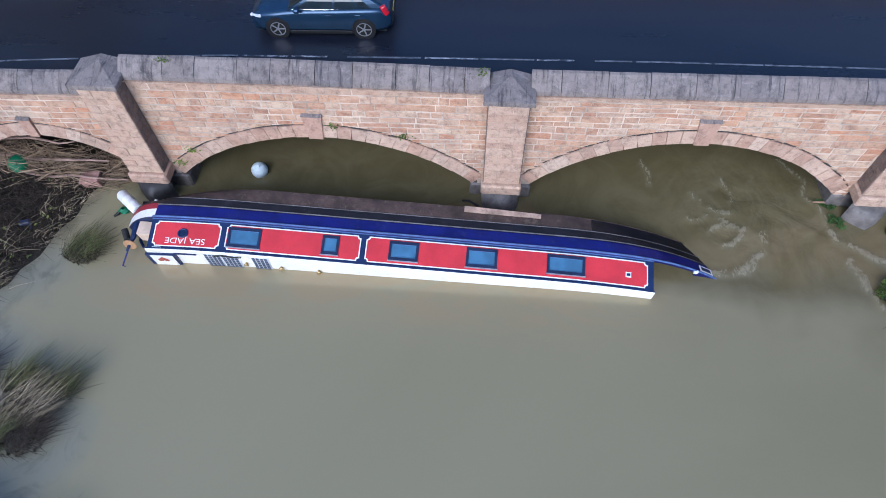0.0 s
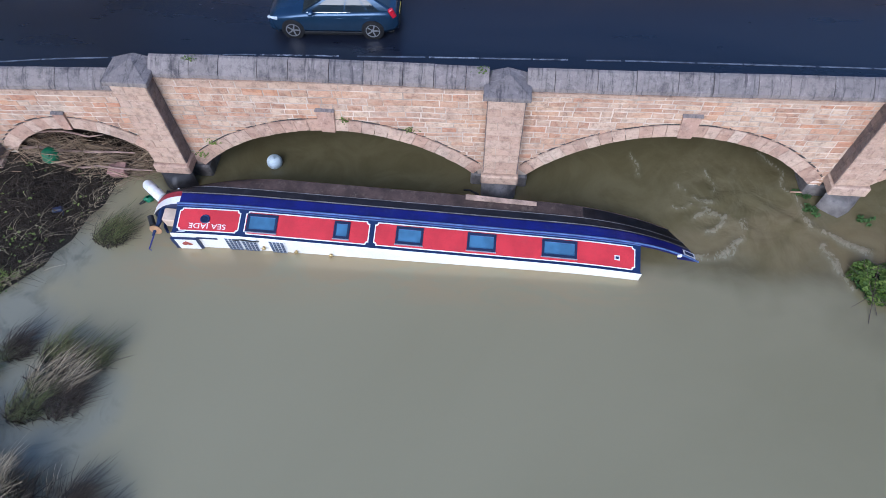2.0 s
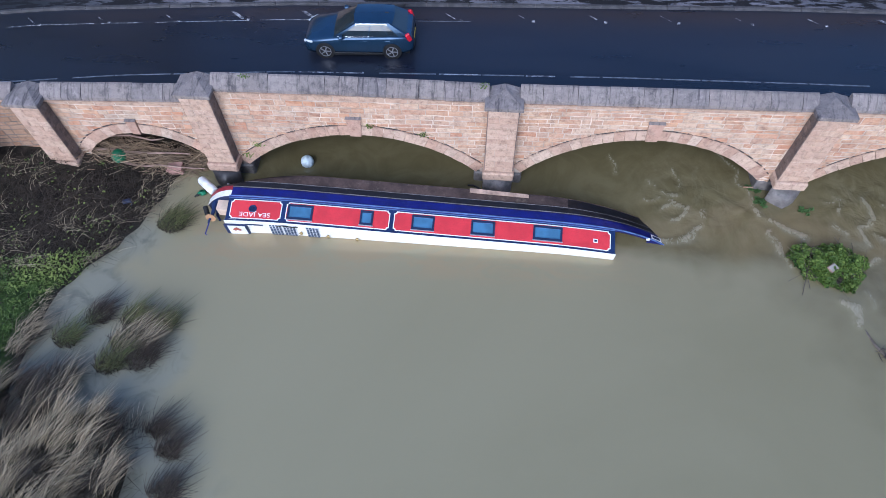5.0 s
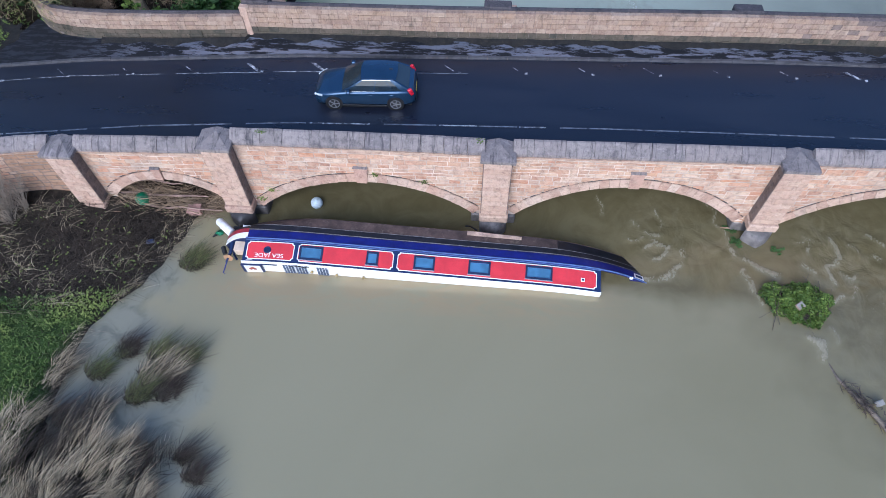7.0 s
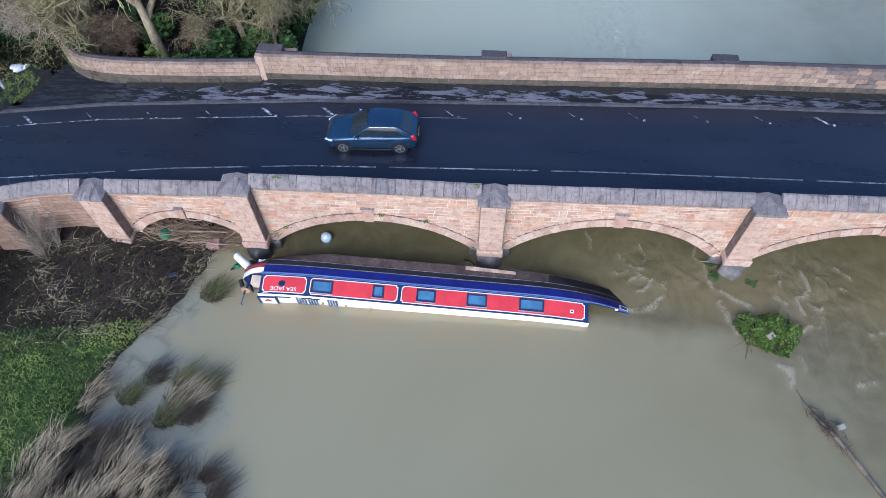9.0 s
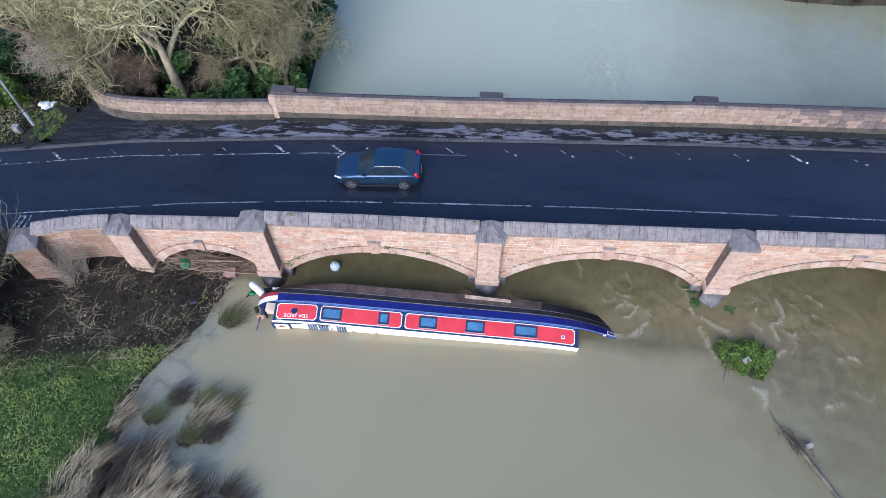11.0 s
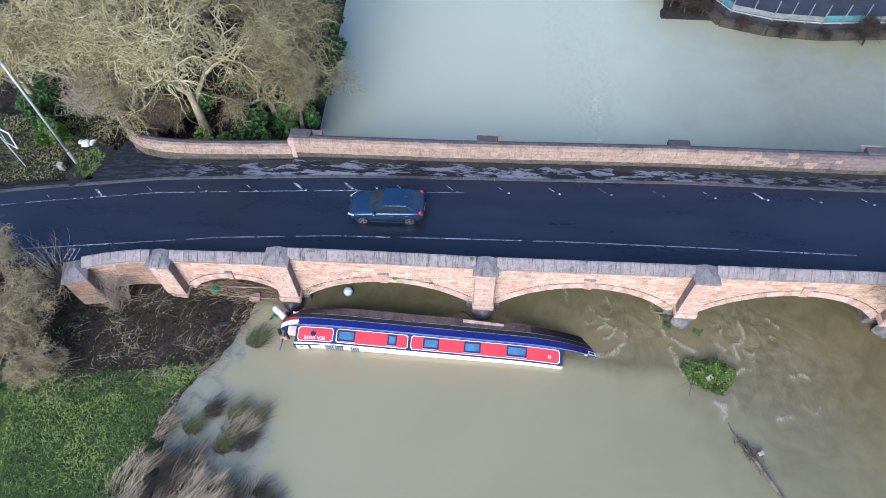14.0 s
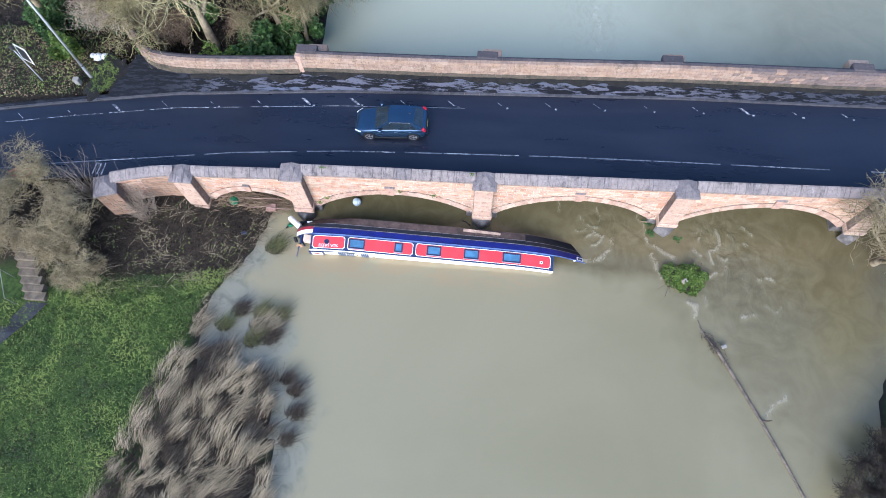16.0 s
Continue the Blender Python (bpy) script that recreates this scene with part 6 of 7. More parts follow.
BALLBLUE = plain("faded pale blue plastic", (0.70, 0.80, 0.84), 0.55, 0.12, 3, 25, dirt=((0.40, 0.44, 0.44), 0.5))
BARRIERRED = plain("red barrier plastic", (0.55, 0.03, 0.05), 0.5, 0.15, 4)
SIGNBLACK = plain("black sign face", (0.02, 0.02, 0.022), 0.5)
BRICKRED = plain("pinkish crate", (0.38, 0.22, 0.18), 0.8, 0.2, 4)
TEAL = plain("teal fence board", (0.07, 0.19, 0.185), 0.7, 0.25, 2, dirt=((0.2, 0.22, 0.2), 0.4))
PALEFENCE = plain("pale weathered fence board", (0.20, 0.20, 0.17), 0.75, 0.25, 2, dirt=((0.15, 0.16, 0.12), 0.5))
DECK = plain("dark tarmac terrace", (0.035, 0.034, 0.04), 0.6, 0.4, 0.8, 30, 0.2)
PALEKICK = plain("pale kickboard paint", (0.36, 0.36, 0.34), 0.7, 0.2, 3, dirt=((0.15, 0.15, 0.12), 0.6))
STEPSTONE = plain("mossy worn step stone", (0.13, 0.105, 0.075), 0.9, 0.4, 2, 25, 0.4)
CONCRETE = plain("grey concrete", (0.30, 0.28, 0.25), 0.85, 0.25, 2, 30, 0.3)
METALDARK = plain("dark garden furniture metal", (0.03, 0.03, 0.033), 0.45, 0.3, 3)
TABLETOP = plain("grey table top", (0.33, 0.33, 0.34), 0.5, 0.15, 3)


def axis_frame(p, q):
    """A pose at p whose z axis points to q."""
    d = (Vector(q) - Vector(p)).normalized()
    return Matrix.Translation(p) @ d.to_track_quat("Z", "Y").to_matrix().to_4x4()


def flotsam():
    # white drum at the stern, leaning on the pier
    m = axis_frame((-11.15, -1.95, 0.50), (-12.05, -1.25, 0.55)) @ Matrix.Diagonal((0.72, 0.72, 0.84, 1))
    d = empty("drum", label="white plastic drum with dark writing beside the stern", category="drum")
    part("body", Geo().lathe([(0.22, 0.0), (0.25, 0.03), (0.25, 0.33), (0.262, 0.35), (0.25, 0.37), (0.25, 0.68), (0.262, 0.70), (0.25, 0.72), (0.25, 1.02), (0.22, 1.06)], m, 26), PLASTICWHITE, d, smooth=True)
    part("lid", Geo().lathe([(0.20, 1.061), (0.20, 1.10), (0.16, 1.115), (0.02, 1.12)], m, 26), PLASTICWHITE, d)
    for k in range(4):
        a = 2.35 + 0.14 * k
        g = Geo()
        g.quadgrid([[m @ Vector((0.254 * math.cos(a + s), 0.254 * math.sin(a + s), z)) for z in (0.42, 0.65 - 0.05 * (k % 2))] for s in (0, 0.05)])
        part("label_bar", g, SIGNBLACK, d)
    b = empty("green_bag", label="crumpled green plastic bag floating by the drum", category="bag")
    g = Geo()
    rng = random.Random(8)
    prof = []
    rows = []
    for i in range(7):
        z = i / 6
        rows.append([Vector((-11.9 + (0.20 * math.sin(math.pi * (0.1 + 0.8 * z)) * math.cos(t) * rng.uniform(0.7, 1.15)), -1.68 + 0.15 * math.sin(math.pi * (0.1 + 0.8 * z)) * math.sin(t) * rng.uniform(0.7, 1.15), -0.05 + 0.22 * z)) for t in np.linspace(0, 2 * math.pi, 15)])
    part("bag_body", g.quadgrid(rows), PLASTICGREEN, b)
    part("bag_knot", Geo().tube([(-12.02, -1.78, 0.06), (-12.16, -1.9, 0.03)], [0.06, 0.03], 7), RUBBER, b)
    s = empty("plastic_sheet", label="scrap of white plastic caught on the cutwater", category="litter")
    rows = [[(-10.75 + 0.09 * i + 0.02 * rng.random(), -1.72 + 0.05 * j + 0.05 * rng.random(), 0.52 + 0.05 * rng.random()) for i in range(6)] for j in range(4)]
    part("sheet", Geo().quadgrid(rows), PLASTICWHITE, s)
    # pale blue float below the first large arch
    bm = Geo()
    prof = [(0.001, -0.31)] + [(0.30 * math.cos(t), 0.30 * math.sin(t)) for t in np.linspace(-1.45, 1.45, 16)] + [(0.001, 0.31)]
    fl = empty("float_ball", pose(-7.93, 0.20, 0.15, 14, 8, 0) @ Matrix.Scale(0.9, 4), label="large scuffed pale blue float in the water", category="float")
    part("ball", bm.lathe(prof, None, 28), BALLBLUE, fl, smooth=True)
    part("eye", Geo().lathe([(0.05, 0.28), (0.05, 0.34), (0.03, 0.36), (0.001, 0.36)], None, 12), BALLBLUE, fl)
    # crate and green float in the brushwood of the small arch
    c = empty("crate", pose(-13.2, -0.70, 0.24, 6, -4, 6) @ Matrix.Scale(0.85, 4), label="pinkish brown crate lodged on the bank", category="crate")
    part("crate_body", Geo().bevelbox(-0.34, 0.34, -0.24, 0.24, -0.12, 0.24, 0.03), BRICKRED, c)
    part("crate_lid", Geo().bevelbox(-0.37, 0.37, -0.27, 0.27, 0.243, 0.30, 0.02), BRICKRED, c, "dusty lid")
    gb = empty("green_float", pose(-15.5, -0.55, 0.75, 40, 20, 0), label="round green plastic float in the brushwood", category="float")
    part("float_body", Geo().lathe([(0.001, -0.28)] + [(0.30 * math.cos(t), 0.28 * math.sin(t)) for t in np.linspace(-1.4, 1.4, 12)] + [(0.001, 0.28)], None, 20), PLASTICGREEN, gb, smooth=True)
    part("float_neck", Geo().lathe([(0.08, 0.26), (0.08, 0.34), (0.05, 0.36), (0.001, 0.36)], None, 12), PLASTICGREEN, gb)
    sticks = Geo()
    for k in range(900):
        x = rng.uniform(-16.6, -11.9)
        y = -0.45 + rng.gauss(0, 0.35) + 0.25
        z = max(0.1, ground_height(x, y)) + abs(rng.gauss(0.12, 0.2))
        a, e = rng.gauss(0, 0.5), rng.gauss(0, 0.25)
        l = rng.uniform(0.3, 1.6)
        v = Vector((math.cos(a) * math.cos(e), math.sin(a) * math.cos(e), math.sin(e))) * l / 2
        p = Vector((x, y, z))
        r = rng.choice((0.006, 0.008, 0.010, 0.02))
        sticks.tube([p - v, p + Vector((0, 0, rng.uniform(-0.06, 0.06))), p + v], [r, r, r * 0.5], 4, cap=False)
    tagged(part("brushwood", sticks, BRUSH), "flood brushwood jammed in the small arch", "driftwood", kind="stuff")
    logs = ((-16.4, -0.4, 0.95, -12.6, -0.25, 0.75, 0.06), (-15.6, -0.8, 0.55, -11.9, -0.75, 0.55, 0.05), (-16.6, 0.1, 1.25, -13.6, 0.0, 1.3, 0.05))
    for ax, ay, az, bx, by, bz, r in logs:
        a, b2 = Vector((ax, ay, az)), Vector((bx, by, bz))
        pts = [a.lerp(b2, t) + Vector((0, rng.gauss(0, 0.04), rng.gauss(0, 0.05))) for t in np.linspace(0, 1, 7)]
        tagged(part("driftwood_pole", Geo().tube(pts, [r, r, r * 0.9, r * 0.85, r * 0.8, r * 0.6, r * 0.4], 7), PLANKWOOD), "long driftwood pole jammed under the small arch", "driftwood", group="poles in the brushwood")
    rest = empty("bank_litter", pose(-14.6, -2.55, max(0.1, ground_height(-14.6, -2.55)), 0, 0, 20), label="dark plastic litter lying on the bank", category="litter")
    part("litter_body", Geo().bevelbox(-0.16, 0.16, -0.09, 0.09, -0.03, 0.1, 0.03), FRAMEBLUE, rest)
    part("litter_strap", Geo().tube([(0.1, 0, 0.05), (0.2, -0.15, 0.04), (0.18, -0.3, 0.02)], 0.015, 5), FRAMEBLUE, rest)
    # plank wedged between hull and pier
    pl = empty("plank", label="weathered pinkish plank wedged between hull and pier", category="plank")
    end0, end1 = Vector((-1.05, -1.80, 1.26)), Vector((1.18, -1.90, 1.21))
    way = (end1 - end0).normalized()
    wide = Vector((0.0, 0.97, 0.20))
    thick = way.cross(wide).normalized()
    part("board", Geo().prism([end0 + wide * 0.09, end1 + wide * 0.07, end1 - wide * 0.06, end0 - wide * 0.09],
                              [end0 + wide * 0.09 + thick * 0.05, end1 + wide * 0.07 + thick * 0.05, end1 - wide * 0.06 + thick * 0.05, end0 - wide * 0.09 + thick * 0.05]), BOARDWOOD, pl)
    tw = empty("cable_stub", label="dark cable stub trailing on the hull", category="cable")
    part("cable", Geo().tube([(-1.15, -0.7, 0.25), (-0.95, -0.85, 0.45), (-0.75, -1.05, 0.55)], 0.035, 6), RUBBER, tw)
    part("ferrule", Geo().tube([(-0.75, -1.05, 0.55), (-0.66, -1.13, 0.57)], 0.045, 8), RUBBER, tw)


def island():
    rng = random.Random(61)
    ob = empty("weed_island", pose(12.35, -3.45, 0), label="small island of bright green water plants", category="islet")
    outline = lambda a: 1.20 + 0.13 * math.sin(2 * a + 1.9) + 0.10 * math.sin(3 * a - 0.6) + 0.07 * math.sin(5 * a + 1) + 0.06 * math.sin(9 * a) + 0.04 * math.sin(17 * a + 2)
    rows = []
    for k, z in ((1.0, -0.25), (0.86, 0.02), (0.55, 0.20), (0.05, 0.27)):
        rows.append([(outline(a) * k * math.cos(a), outline(a) * k * math.sin(a) * 0.86, z) for a in np.linspace(0, 2 * math.pi, 41)])
    part("mound", Geo().quadgrid(rows), GROUND, ob, "dark silt mound", smooth=True)
    pts = []
    for _ in range(9000):
        a, q = rng.random() * 2 * math.pi, math.sqrt(rng.random())
        r = outline(a) * q * 1.02
        x, y = r * math.cos(a), r * math.sin(a) * 0.86
        bump = 0.30 * noise.noise((x * 1.9, y * 1.9, 4)) + 0.12 * noise.noise((x * 5, y * 5, 8))
        if noise.noise((x * 2.6, y * 2.6, 14)) < -0.22 and rng.random() < 0.8:
            continue
        pts.append((x, y, 0.30 * (1 - q * q) + 0.05 + bump + 0.12 * rng.random()))
    k = len(pts) * 2 // 3
    part("leaves", leaves(rng, pts[:k], 0.105, 0.6), BRIGHTLEAF, ob, "bright green leaves")
    part("low_leaves", leaves(rng, [(x, y, z - 0.08) for x, y, z in pts[k:]], 0.10, 0.6), IVY, ob)
    g = Geo()
    for _ in range(40):
        a = rng.random() * 6.28
        r = rng.uniform(0.2, 1.2)
        p = Vector((r * math.cos(a), r * math.sin(a) * 0.86, 0.22))
        v = Vector((rng.gauss(0, 0.4), rng.gauss(0, 0.4), rng.uniform(0.05, 0.25)))
        g.tube([p - v, p, p + v], [0.012, 0.012, 0.005], 4, cap=False)
    part("sticks", g, DARKBARK, ob)
    bx = empty("box", pose(12.2, -3.8, 0.40, 8, -5, 35), label="small weathered pale wooden box on the islet", category="box")
    part("box_body", Geo().bevelbox(-0.17, 0.17, -0.13, 0.13, -0.11, 0.09, 0.015), PLANKWOOD, bx)
    part("box_lid", Geo().bevelbox(-0.15, 0.15, -0.11, 0.11, 0.092, 0.115, 0.01), CONCRETE, bx, "pale lid")
    # drowned tree with its snag of debris
    lg = empty("drowned_log", label="long drowned tree trunk trailing in the current", category="log")
    pts = [(12.7, -5.2, -0.06), (13.1, -6.6, -0.01), (13.55, -7.4, 0.08), (13.95, -7.95, 0.10), (14.7, -9.3, 0.08), (15.85, -11.5, 0.05), (16.8, -13.5, 0.06), (17.6, -15.3, 0.08), (18.6, -17.6, 0.1)]
    part("stem", Geo().tube(pts, [0.03, 0.06, 0.09, 0.10, 0.095, 0.085, 0.08, 0.07, 0.06], 9), LOGBARK, lg, smooth=True)
    g = Geo()
    for k in range(80):
        t = rng.gauss(0, 0.5)
        p = Vector((13.75 + t * 0.55 + rng.gauss(0, 0.15), -7.6 - t * 0.8 + rng.gauss(0, 0.15), 0.1 + abs(rng.gauss(0, 0.08))))
        a = rng.random() * 6.28
        v = Vector((math.cos(a), math.sin(a), rng.uniform(-0.05, 0.25))) * rng.uniform(0.10, 0.32)
        g.tube([p - v * 0.3, p + v * 0.4, p + v + Vector((0, 0, rng.gauss(0, 0.08)))], [0.022, 0.014, 0.005], 5, cap=False)
    part("snag", g, DARKBARK, lg, "snag of broken branches")
    part("branch", Geo().tube([(15.9, -11.5, 0.05), (16.1, -11.55, 0.22), (16.35, -11.5, 0.30)], [0.06, 0.05, 0.02], 6), DARKBARK, lg)
    bl = empty("block", pose(14.2, -7.55, 0.22, 10, 6, 25), label="grey block of debris caught on the log", category="litter")
    part("block_body", Geo().bevelbox(-0.13, 0.13, -0.10, 0.10, -0.10, 0.10, 0.02), CONCRETE, bl)


def verge_things():
    gx, gy = -25.85, 6.7
    z = ground_height(gx, gy)
    lamp = empty("street_lamp", pose(gx, gy, z), label="tall pale grey steel lamp column on the verge", category="street lamp")
    part("base", Geo().lathe([(0.10, -0.2), (0.10, 1.15), (0.085, 1.2)], None, 14), GALV, lamp, smooth=False)
    part("column", Geo().lathe([(0.08, 1.2), (0.068, 4.5), (0.055, 7.9)], None, 14), GALV, lamp, smooth=True)
    part("door_band", Geo().lathe([(0.104, 1.08), (0.104, 1.16)], None, 14), SIGNBLACK, lamp)
    part("head_arm", Geo().tube([(0, 0, 7.85), (0.12, -0.2, 8.03), (0.2, -0.4, 8.07)], 0.04, 8), GALV, lamp)
    part("lantern", Geo().bevelbox(-0.14, 0.14, -0.42, 0.18, -0.06, 0.06, 0.04, pose(0.25, -0.5, 8.07, 0, 0, 18)), GALV, lamp, "flat grey lantern head")
    sx, sy = -28.8, 6.1
    sz = ground_height(sx, sy)
    sg = empty("road_sign", pose(sx, sy, sz), label="road sign with a white border on a grey post", category="road sign")
    part("post", Geo().lathe([(0.04, -0.2), (0.04, 2.9)], None, 10), GALV, sg)
    part("board", Geo().bevelbox(-0.50, 0.50, -0.02, 0.02, 1.65, 2.85, 0.01, pose(0, -0.05, 0, -8, 0, -25)), PLASTICWHITE, sg, "white border of the sign")
    part("sign_face", Geo().bevelbox(-0.40, 0.40, -0.032, -0.018, 1.77, 2.73, 0.004, pose(0, -0.05, 0, -8, 0, -25)), SIGNBLACK, sg)
    part("sign_hood", Geo().bevelbox(-0.12, 0.12, -0.1, 0.1, 2.9, 3.2, 0.04), METALDARK, sg)
    lt = empty("litter_bags", pose(-25.75, 8.2, ground_height(-25.75, 8.2)), label="white and blue rubbish bags dumped by the hedge", category="litter")
    rng = random.Random(14)
    for k, (x, y, r, mat) in enumerate(((0, 0, 0.30, PLASTICWHITE), (0.48, 0.1, 0.27, PLASTICWHITE), (0.86, -0.1, 0.25, BALLBLUE), (-0.4, 0.15, 0.2, PLASTICWHITE))):
        rows = [[(x + r * math.sin(b) * math.cos(a) * rng.uniform(0.8, 1.2), y + r * math.sin(b) * math.sin(a) * rng.uniform(0.8, 1.2), r * 0.7 + r * 0.7 * math.cos(b) * rng.uniform(0.9, 1.1)) for a in np.linspace(0, 6.28, 12)] for b in np.linspace(0.05, 3.1, 8)]
        part("bag", Geo().quadgrid(rows), mat, lt)
    mb = empty("utility_box", pose(-26.35, 6.05, ground_height(-26.35, 6.05)), label="low grey concrete marker on the verge", category="utility box")
    part("box_body", Geo().bevelbox(-0.17, 0.17, -0.14, 0.14, -0.1, 0.42, 0.03), CONCRETE, mb)
    part("box_cap", Geo().bevelbox(-0.19, 0.19, -0.16, 0.16, 0.423, 0.47, 0.02), CONCRETE, mb)
    # red plastic barrier on the far side of the thorn bushes
    br = empty("barrier", pose(-27.2, -1.0, road_z(-27) + 0.0, 0, 0, 35), label="red plastic pedestrian barrier at the roadside", category="barrier")
    for zz in (0.12, 0.55, 0.98):
        part("rail", Geo().bevelbox(-0.55, 0.55, -0.03, 0.03, zz - 0.05, zz + 0.05, 0.015), BARRIERRED, br)
    for k in range(7):
        part("bar", Geo().bevelbox(-0.5 + k / 6 - 0.02, -0.5 + k / 6 + 0.02, -0.02, 0.02, 0.17, 0.93, 0.008), BARRIERRED, br)
    for x in (-0.45, 0.45):
        part("foot", Geo().bevelbox(x - 0.05, x + 0.05, -0.3, 0.3, 0.0, 0.06, 0.02), RUBBER, br)
    # worn road lettering beside the thorn bush
    mk = empty("road_lettering", label="worn white road lettering beside the edge line", category="road marking", kind="structure")
    zz = road_z(-23) + 0.007
    for k in range(4):
        x = -23.3 + 0.27 * k
        part("letter_bar", Geo().quadgrid([[(x + s + 0.1 * t, -0.05 + t, zz) for s in (0, 0.09)] for t in (-0.55, 0.25)]), ROADPAINT, mk)
    for k in (0, 2, 3):
        x = -23.3 + 0.27 * k
        part("letter_bar", Geo().quadgrid([[(x + s, -0.05 + t, zz) for s in (0.1, 0.26)] for t in (0.14, 0.24)]), ROADPAINT, mk)
    # concrete steps and path up to the road
    st = empty("steps", label="concrete steps from the bank up to the road", category="steps", kind="structure")
    for k in range(9):
        x, y, zt = -25.8 - 0.14 * k, -7.85 + 0.42 * k, 0.95 + 0.18 * k
        part("step", Geo().bevelbox(x - 0.62, x + 0.62, y - 0.05, y + 0.46, zt - 0.7, zt, 0.02), STEPSTONE, st)
    xs = np.linspace(0, 1, 12)
    c0, c1 = Vector((-25.7, -8.0, 0)), Vector((-31.5, -15.0, 0))
    rows = []
    for s in (-0.6, -0.2, 0.2, 0.6):
        rows.append([(c0.x + (c1.x - c0.x) * t ** 1.2 + s, c0.y + (c1.y - c0.y) * t, max(0.35, ground_height(c0.x + (c1.x - c0.x) * t ** 1.2, c0.y + (c1.y - c0.y) * t)) + 0.07) for t in xs])
    tagged(part("path", Geo().quadgrid(rows), DECK), "narrow dark tarmac path at the foot of the steps", "path", kind="structure")
    hr = empty("handrail", label="pale green metal handrail beside the steps", category="handrail")
    top = [(-26.8 - 0.14 * k, -8.2 + 0.5 * k, 1.85 + 0.2 * k) for k in range(8)]
    part("rail", Geo().tube(top, 0.025, 8), PALEFENCE, hr)
    for k in (0, 3, 6):
        x, y, zt = top[k]
        part("post", Geo().tube([(x, y, zt - 1.3), (x, y, zt)], 0.022, 8), PALEFENCE, hr)


def terrace():
    """The riverside garden beyond the bridge."""
    pts = [(16.3, 34.0), (16.9, 30.2), (18.2, 27.3), (21.5, 26.3), (25.3, 26.0), (30, 26.4), (38, 27.5), (38, 48), (16, 48)]
    tz = 1.25
    g = Geo().prism([(x, y, -0.8) for x, y in pts][::-1], [(x, y, tz) for x, y in pts][::-1])
    tagged(part("terrace", g, DECK), "dark tarmac riverside terrace", "terrace", kind="structure")
    rv = empty("river_wall", label="low stained stone river wall", category="wall", kind="structure")
    edge = [(15.7, 33.0), (16.4, 29.9), (17.9, 26.95), (21.3, 25.92), (25.3, 25.62), (30, 26.0), (38, 27.1)]
    for (ax, ay), (bx, by) in zip(edge, edge[1:]):
        d = Vector((bx - ax, by - ay, 0))
        m = pose(ax, ay, 0, 0, 0, math.degrees(math.atan2(d.y, d.x)))
        n = int(d.length / 0.9)
        for k in range(n):
            part("stone", Geo().bevelbox(k * d.length / n + 0.01, (k + 1) * d.length / n - 0.01, -0.22, 0.22, -0.8, 0.62 + 0.05 * ((k * 7) % 3), 0.03, m), RIVERSTONE, rv)
    fence = empty("fence", label="teal and pale board fence round the terrace", category="fence")
    line = [(16.6, 31.5), (17.4, 28.7), (18.5, 27.1), (21.5, 26.2), (25.2, 25.95), (29.8, 26.3), (36, 27.2)]
    total = 0
    for i, ((ax, ay), (bx, by)) in enumerate(zip(line, line[1:])):
        d = Vector((bx - ax, by - ay, 0))
        m = pose(ax, ay, tz, 0, 0, math.degrees(math.atan2(d.y, d.x)))
        n = max(2, round(d.length / 1.45))
        for k in range(n):
            a, b = k * d.length / n + 0.05, (k + 1) * d.length / n - 0.05
            teal = i in (0, 1, 5) or (i == 4 and k < 2)
            part("fence_board", Geo().bevelbox(a, b, -0.02, 0.02, 0.08, 0.62 if teal else 0.52, 0.008, m), TEAL if teal else PALEFENCE, fence, "teal fence board" if teal else "pale fence board")
            part("bottom_rail", Geo().bevelbox(a, b, -0.09, -0.025, -0.04, 0.05, 0.015, m), PALEKICK, fence, "pale kickboard")
            part("post", Geo().bevelbox(a - 0.09, a - 0.01, -0.04, 0.04, -0.2, 1.55, 0.01, m), PALEFENCE, fence, "tall pale post")
    for x, y in ((21.3, 30.0), (25.6, 31.2), (29.2, 29.9)):
        t = empty("garden_table", pose(x, y, tz), label="round grey garden table on the terrace", category="table", group="garden tables")
        part("table_top", Geo().lathe([(0.001, 0.70), (0.58, 0.70), (0.60, 0.72), (0.58, 0.74), (0.001, 0.745)], None, 28), TABLETOP, t)
        part("pedestal", Geo().lathe([(0.05, 0.03), (0.04, 0.69)], None, 10), METALDARK, t)
        part("foot", Geo().lathe([(0.30, 0.0), (0.28, 0.03), (0.05, 0.05)], None, 16), METALDARK, t)
    for k, (x, y, a) in enumerate(((22.5, 29.7, 80), (24.6, 30.6, 250), (26.7, 31.1, 110), (28.1, 29.5, 280), (30.4, 30.2, 90))):
        c = empty("garden_chair", pose(x, y, tz, 0, 0, a), label="dark metal garden chair on the terrace", category="chair", group="garden chairs")
        part("seat", Geo().bevelbox(-0.22, 0.22, -0.22, 0.22, 0.42, 0.46, 0.015), METALDARK, c)
        part("backrest", Geo().bevelbox(-0.22, 0.22, 0.20, 0.24, 0.50, 0.88, 0.015, pose(0, 0, 0, -8)), METALDARK, c)
        for dx in (-0.19, 0.19):
            for dy in (-0.19, 0.19):
                part("leg", Geo().tube([(dx, dy, 0), (dx, dy, 0.42)], 0.016, 6), METALDARK, c)
    ps = empty("parasol", pose(29.0, 30.9, tz), label="folded pale parasol on the terrace", category="parasol")
    part("pole", Geo().lathe([(0.025, 0), (0.025, 2.2)], None, 8), GALV, ps)
    part("canopy", Geo().lathe([(0.20, 1.0), (0.14, 1.3), (0.10, 1.8), (0.03, 2.15)], None, 10), BALLBLUE, ps)
